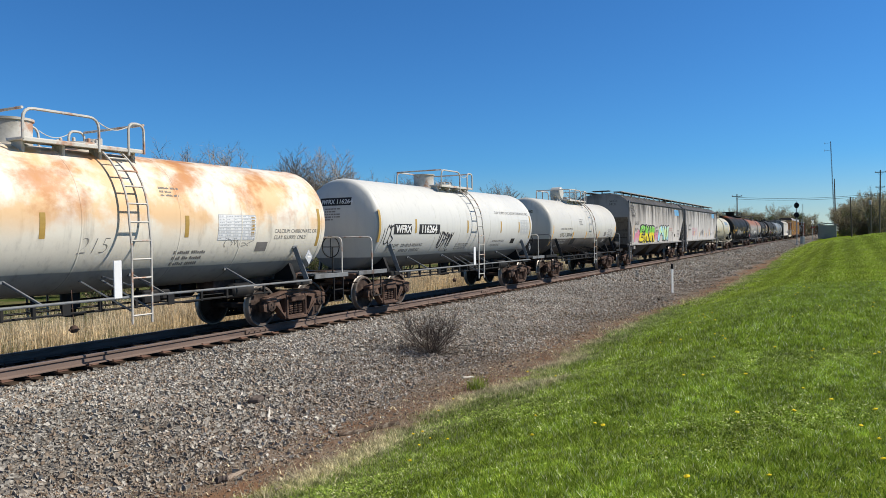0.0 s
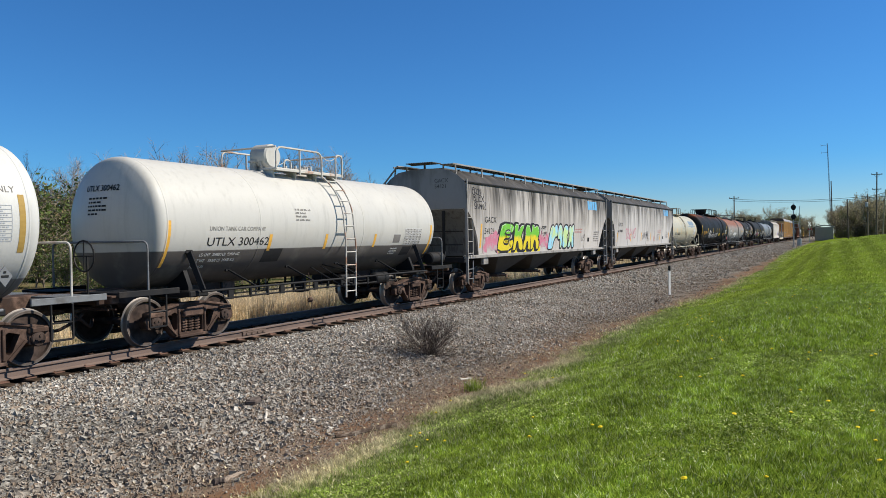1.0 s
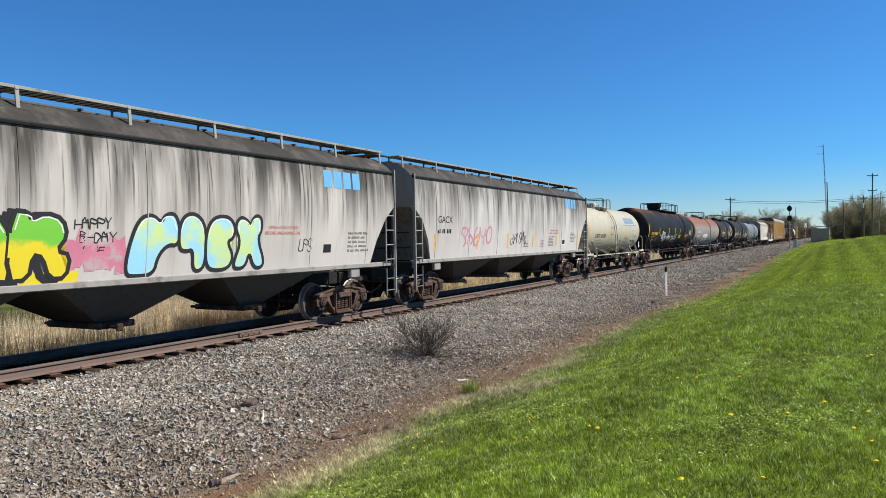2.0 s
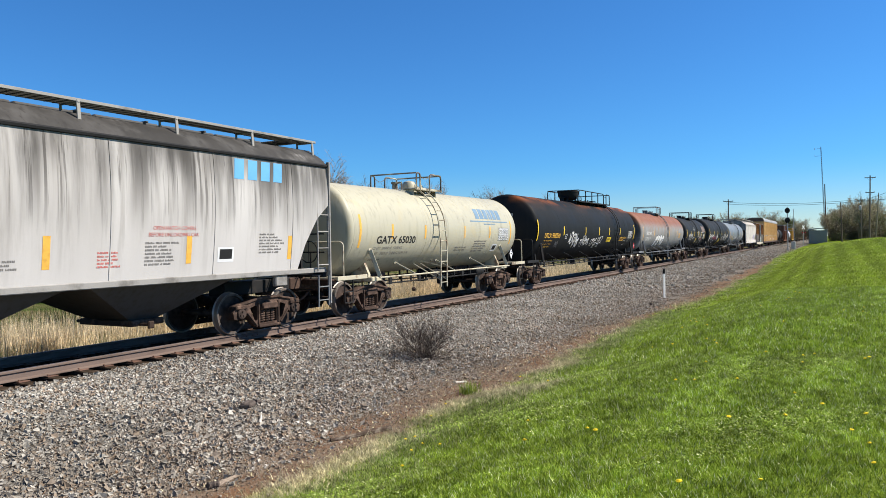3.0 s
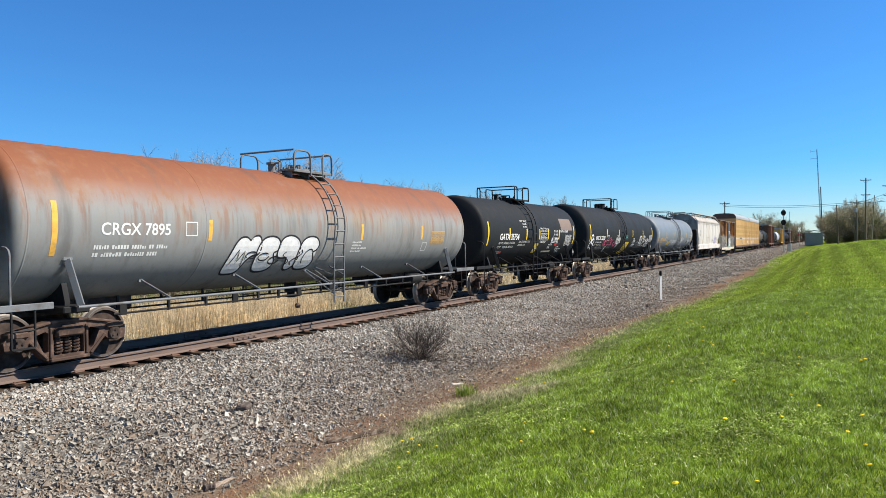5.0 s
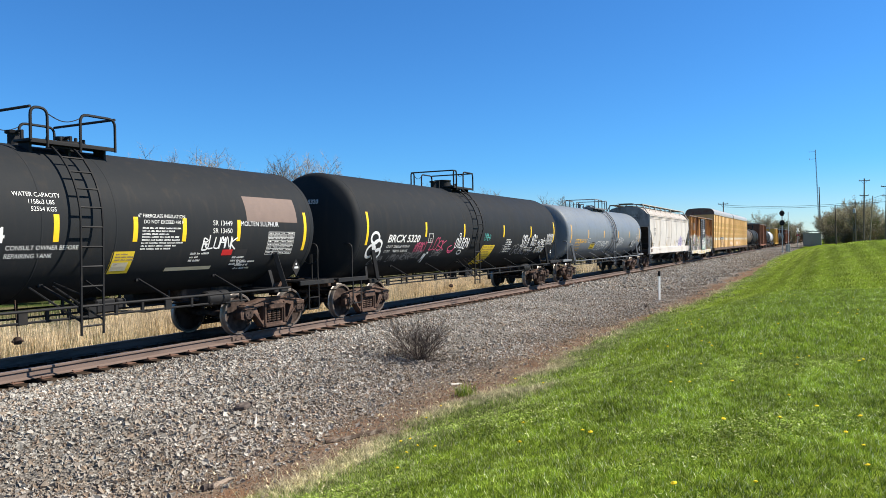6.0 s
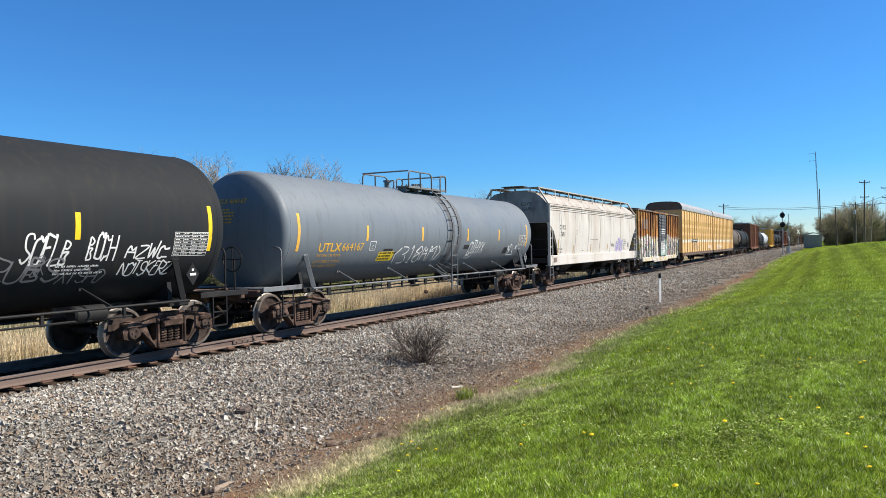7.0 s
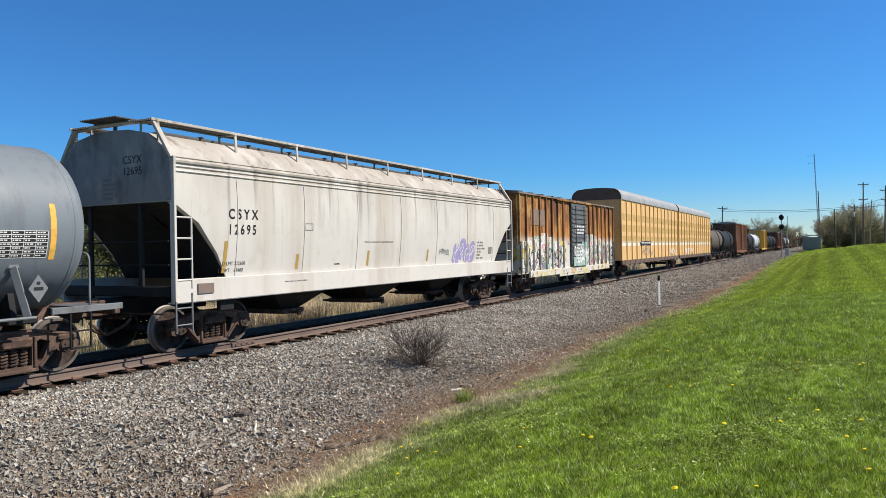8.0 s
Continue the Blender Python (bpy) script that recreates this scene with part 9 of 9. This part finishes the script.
def pole(x, y, h, lean, label, mat, arms=(), r=0.15, cap=None):
    ob = root("utility_pole", label, "utility pole", pose(x, y, min(gz(x, y), 0.4), 0, lean[1], 0) @ pose(0, 0, 0, lean[0], 0, 0), "utility poles near the crossing")
    part("pole", Shape().tube([(0, 0, -0.3), (0, 0, h)], r, 10, r * 0.62), mat, ob)
    for z, w in arms:
        arm = part("crossarm", Shape().box((0, 0, z), (0.12, w, 0.13), 0.015).beam((0, -w * 0.3, z), (0, 0, z - 0.6), 0.05, 0.03).beam((0, w * 0.3, z), (0, 0, z - 0.6), 0.05, 0.03), mat, ob)
        for i in range(3):
            yy = (i - 1) * w * 0.45
            part("insulator", Shape().lathe([(z + 0.06, 0), (z + 0.06, 0.03), (z + 0.12, 0.06), (z + 0.2, 0.05), (z + 0.24, 0)], 8, "z", (0, yy, 0)), m_silver, arm)
    if cap:
        part("transformer", Shape().lathe([(cap - 0.45, 0), (cap - 0.45, 0.26), (cap + 0.4, 0.26), (cap + 0.5, 0.15), (cap + 0.5, 0)], 14, "z", (-0.35, 0.2, 0)), m_silver, ob)
    return ob


def build_crossing():
    pole(150.0, 17.0, 9.9, (0, 0), "wooden pole with a crossarm beyond the train", m_pole, [(9.5, 1.8)])
    pole(150.0, -6.3, 12.0, (0.8, 0), "tall wooden pole with power-line crossarms", m_pole, [(11.6, 1.7), (9.0, 1.4)])
    pole(146.0, -9.3, 11.0, (1.5, 0), "tall dark wooden pole with crossarms", m_pole, [(10.2, 1.7), (8.6, 1.3)])
    pole(178.0, -2.4, 8.6, (-1.2, 0), "plain wooden pole beside the lawn", m_pole)
    pole(182.0, -6.1, 9.6, (0, 0), "wooden pole with transformers on it", m_pole, [(9.0, 1.4)], cap=7.4)
    pole(152.0, -7.3, 9.0, (3.5, 0), "leaning pale guy pole", m_pole_pale, (), 0.11)
    pole(240.0, 0.75, 16.5, (-1.0, 0), "tall dark wooden pole beside the mast", m_pole, (), 0.2)
    mast = root("antenna_mast", "thin lattice antenna mast with side arms", "mast", pose(250.0, 1.0, 0, -2.0, 0, 0))
    s = Shape()
    for i in range(3):
        a = i * 2.094
        s.tube([(0.17 * math.cos(a), 0.17 * math.sin(a), -0.3), (0.11 * math.cos(a), 0.11 * math.sin(a), 28.6)], 0.035, 5)
    for k in range(48):
        z = k * 0.6
        for i in range(3):
            a, b = i * 2.094 + (k % 2) * 2.094, i * 2.094 + 2.094 + (k % 2) * 2.094
            s.tube([(0.13 * math.cos(a), 0.13 * math.sin(a), z), (0.13 * math.cos(b), 0.13 * math.sin(b), z + 0.6)], 0.014, 3)
    part("lattice", s, m_box_door, mast)
    for z in (28.2, 26.0):
        part("side_arm", Shape().tube([(0, 0, z), (0, 1.7, z)], 0.04, 5).tube([(0, 1.7, z - 0.3), (0, 1.7, z + 0.4)], 0.04, 5), m_silver, mast)

    wires = root("power_line", "dark power cables strung over the track", "cable", pose(0, 0, 0), kind="")
    for i, (dy, z0, z1) in enumerate(((-0.9, 8.55, 8.3), (0.9, 8.5, 8.2))):
        a, b = Vector((150, 17 + dy * 0.2, z0 - 0.25 * i)), Vector((150, -6.3, z1 - 0.2 * i))
        part("cable", Shape().tube([a.lerp(b, t) - Vector((0, 0, 0.5 * 4 * t * (1 - t))) for t in [j / 14 for j in range(15)]], 0.028, 5), m_black_iron, wires)
        part("cable", Shape().tube([b, b + Vector((-4, -3, 1.0 - i)), b + Vector((-20, -16, 2.0 - i))], 0.028, 5), m_black_iron, wires)

    sig = root("railway_signal", "railway signal mast with two black heads", "signal", pose(140.0, 6.35, gz(140, 6.35)))
    base = gz(140.0, 6.35)
    part("mast", Shape().tube([(0, 0, -0.2), (0, 0, 7.0 - base)], 0.09, 10).lathe([(0, 0), (0, 0.25), (0.25, 0.25), (0.25, 0)], 12, "z"), m_silver, sig)
    for z in (6.35 - base, 4.70 - base):
        head = part("signal_head", Shape().lathe([(-0.09, 0), (-0.09, 0.26), (-0.06, 0.42), (-0.03, 0.42), (0.0, 0.40), (0.0, 0)], 20, "x", (-0.25, 0, z)).box((0.05, 0, z), (0.5, 0.5, 0.9), 0.05), m_black_iron, sig, "black round signal head")
        for i in range(3):
            a = i * 2.094 + 1.57
            c = (-0.34, 0.24 * math.cos(a), z + 0.24 * math.sin(a))
            part("lens", Shape().lathe([(-0.02, 0), (-0.02, 0.09), (0.02, 0.09), (0.02, 0)], 10, "x", c), m_lens, head)
            part("visor", Shape().lathe([(-0.22, 0.11), (0.0, 0.115)], 10, "x", c), m_black_iron, head)
    part("ladder", ladder_shape([(0.35, -0.95, 0), (0.35, -0.95, 7.0)], 0.5, 0.35, 0.04), m_silver, sig)
    part("platform", Shape().box((0.4, -0.3, 3.4), (0.9, 1.6, 0.05), 0.01).tube([(0.8, -0.7, 3.4), (0.8, -0.7, 4.4), (0.8, 0.5, 4.4), (0.8, 0.5, 3.4)], 0.03, 5), m_silver, sig)
    case = root("relay_case", "silver trackside relay case on legs", "cabinet", pose(143.0, 5.6, gz(143, 5.6)))
    part("cabinet", Shape().box((0, 0, 0.75), (0.6, 0.7, 1.2), 0.03), m_silver, case)
    part("leg", Shape().box((0, -0.25, 0.08), (0.1, 0.1, 0.24), 0.01), m_silver, case)
    part("leg", Shape().box((0, 0.25, 0.08), (0.1, 0.1, 0.24), 0.01), m_silver, case)

    for x, y, face in ((186.0, 5.25, 1), (196.0, 20.0, 1)):
        c = root("crossing_signal", "level-crossing signal with white crossbuck and lamps", "crossing signal", pose(x, y, 0, 0, 0, 53), "crossing signals")
        part("mast", Shape().tube([(0, 0, -0.2), (0, 0, 4.5)], 0.07, 8), m_silver, c)
        for e in (-1, 1):
            part("crossbuck_board", Shape().box((-0.08 - 0.03 * e, 0, 3.9), (0.02, 1.25, 0.22), 0.004, Matrix.Rotation(e * 0.78, 4, "X")), m_marker, c, "white crossbuck board")
            lamp = part("lamp_head", Shape().lathe([(-0.05, 0), (-0.05, 0.28), (-0.02, 0.30), (0.0, 0.30), (0.0, 0)], 14, "x", (-0.15, e * 0.4, 2.75)), m_black_iron, c)
            part("lamp", Shape().lathe([(-0.04, 0), (-0.04, 0.11), (0.03, 0.11), (0.03, 0)], 10, "x", (-0.19, e * 0.4, 2.75)), m_placard_red, lamp)
        part("lamp_bar", Shape().tube([(-0.1, -0.45, 2.75), (-0.1, 0.45, 2.75)], 0.04, 6), m_silver, c)
    road = Shape().loft([[(x, y, gz(x, y) + 0.03 if abs(y - TRACK) > 2.5 else 0.015), (x + 8, y, gz(x + 8, y) + 0.03 if abs(y - TRACK) > 2.5 else 0.015)] for x, y in [(187.0, q) for q in (-60, -30, -10, 0, 4, 6, 8, 9.8, 11.55)]], closed=False)
    tagged(new("road", road.mesh("road", m_asphalt, 60)), "asphalt road crossing the track", "road", kind="structure")

    shed = root("shed", "low grey metal-sided shed near the crossing", "building", pose(212.0, 2.6, 0.0))
    part("wall", Shape().box((6, 0, 1.6), (12.0, 4.2, 3.4), 0.02), m_shed, shed)
    s = Shape()
    for i in range(14):
        s.box((-0.02, -2.0 + i * 0.31, 1.7), (0.05, 0.06, 3.5), 0.01)
    part("siding_rib", s, m_shed, shed)
    part("roof", Shape().loft([[(x, -2.35, 3.45), (x, -2.35, 3.55), (x, 0, 3.95), (x, 2.35, 3.55), (x, 2.35, 3.45), (x, 0, 3.8)] for x in (-0.3, 12.3)]), m_silver, shed, "pale sloped metal roof")
    part("door", Shape().box((-0.03, 0.9, 1.05), (0.06, 0.95, 2.1), 0.01), m_shed, shed)
    house = root("house", "pale house seen at the thicket's edge", "house", pose(205.0, -17.5, 0.3))
    part("wall", Shape().box((3, 0, 2.0), (6.0, 5.0, 4.4), 0.02), m_light_tank, house)
    part("roof", Shape().loft([[(x, -2.9, 4.0), (x, -2.9, 4.15), (x, 0, 6.0), (x, 2.9, 4.15), (x, 2.9, 4.0), (x, 0, 5.8)] for x in (-0.4, 6.4)]), m_box_door, house)
    w = part("window", Shape().box((-0.03, 0.8, 2.3), (0.06, 1.0, 1.3), 0.02), m_marker, house)
    part("pane", Shape().box((-0.05, 0.8, 2.3), (0.05, 0.8, 1.1), 0.01), m_lens, w)


build_crossing()


# ---- what moves ----
def motions():
    steps = [i * 0.5 for i in range(17)]
    for car, u in CARS:
        walk(car, [(t, pose(u - SPEED * t, TRACK, 0)) for t in steps])
    turn = math.degrees(SPEED / 0.4555) / FPS
    for i, w in enumerate(WHEELSETS):
        x, y, z = w.location
        walk(w, [(k / FPS, Matrix.Translation((x, y, z)) @ Matrix.Rotation(radians(-turn * k + 37 * i), 4, "Y")) for k in range(241)])


motions()
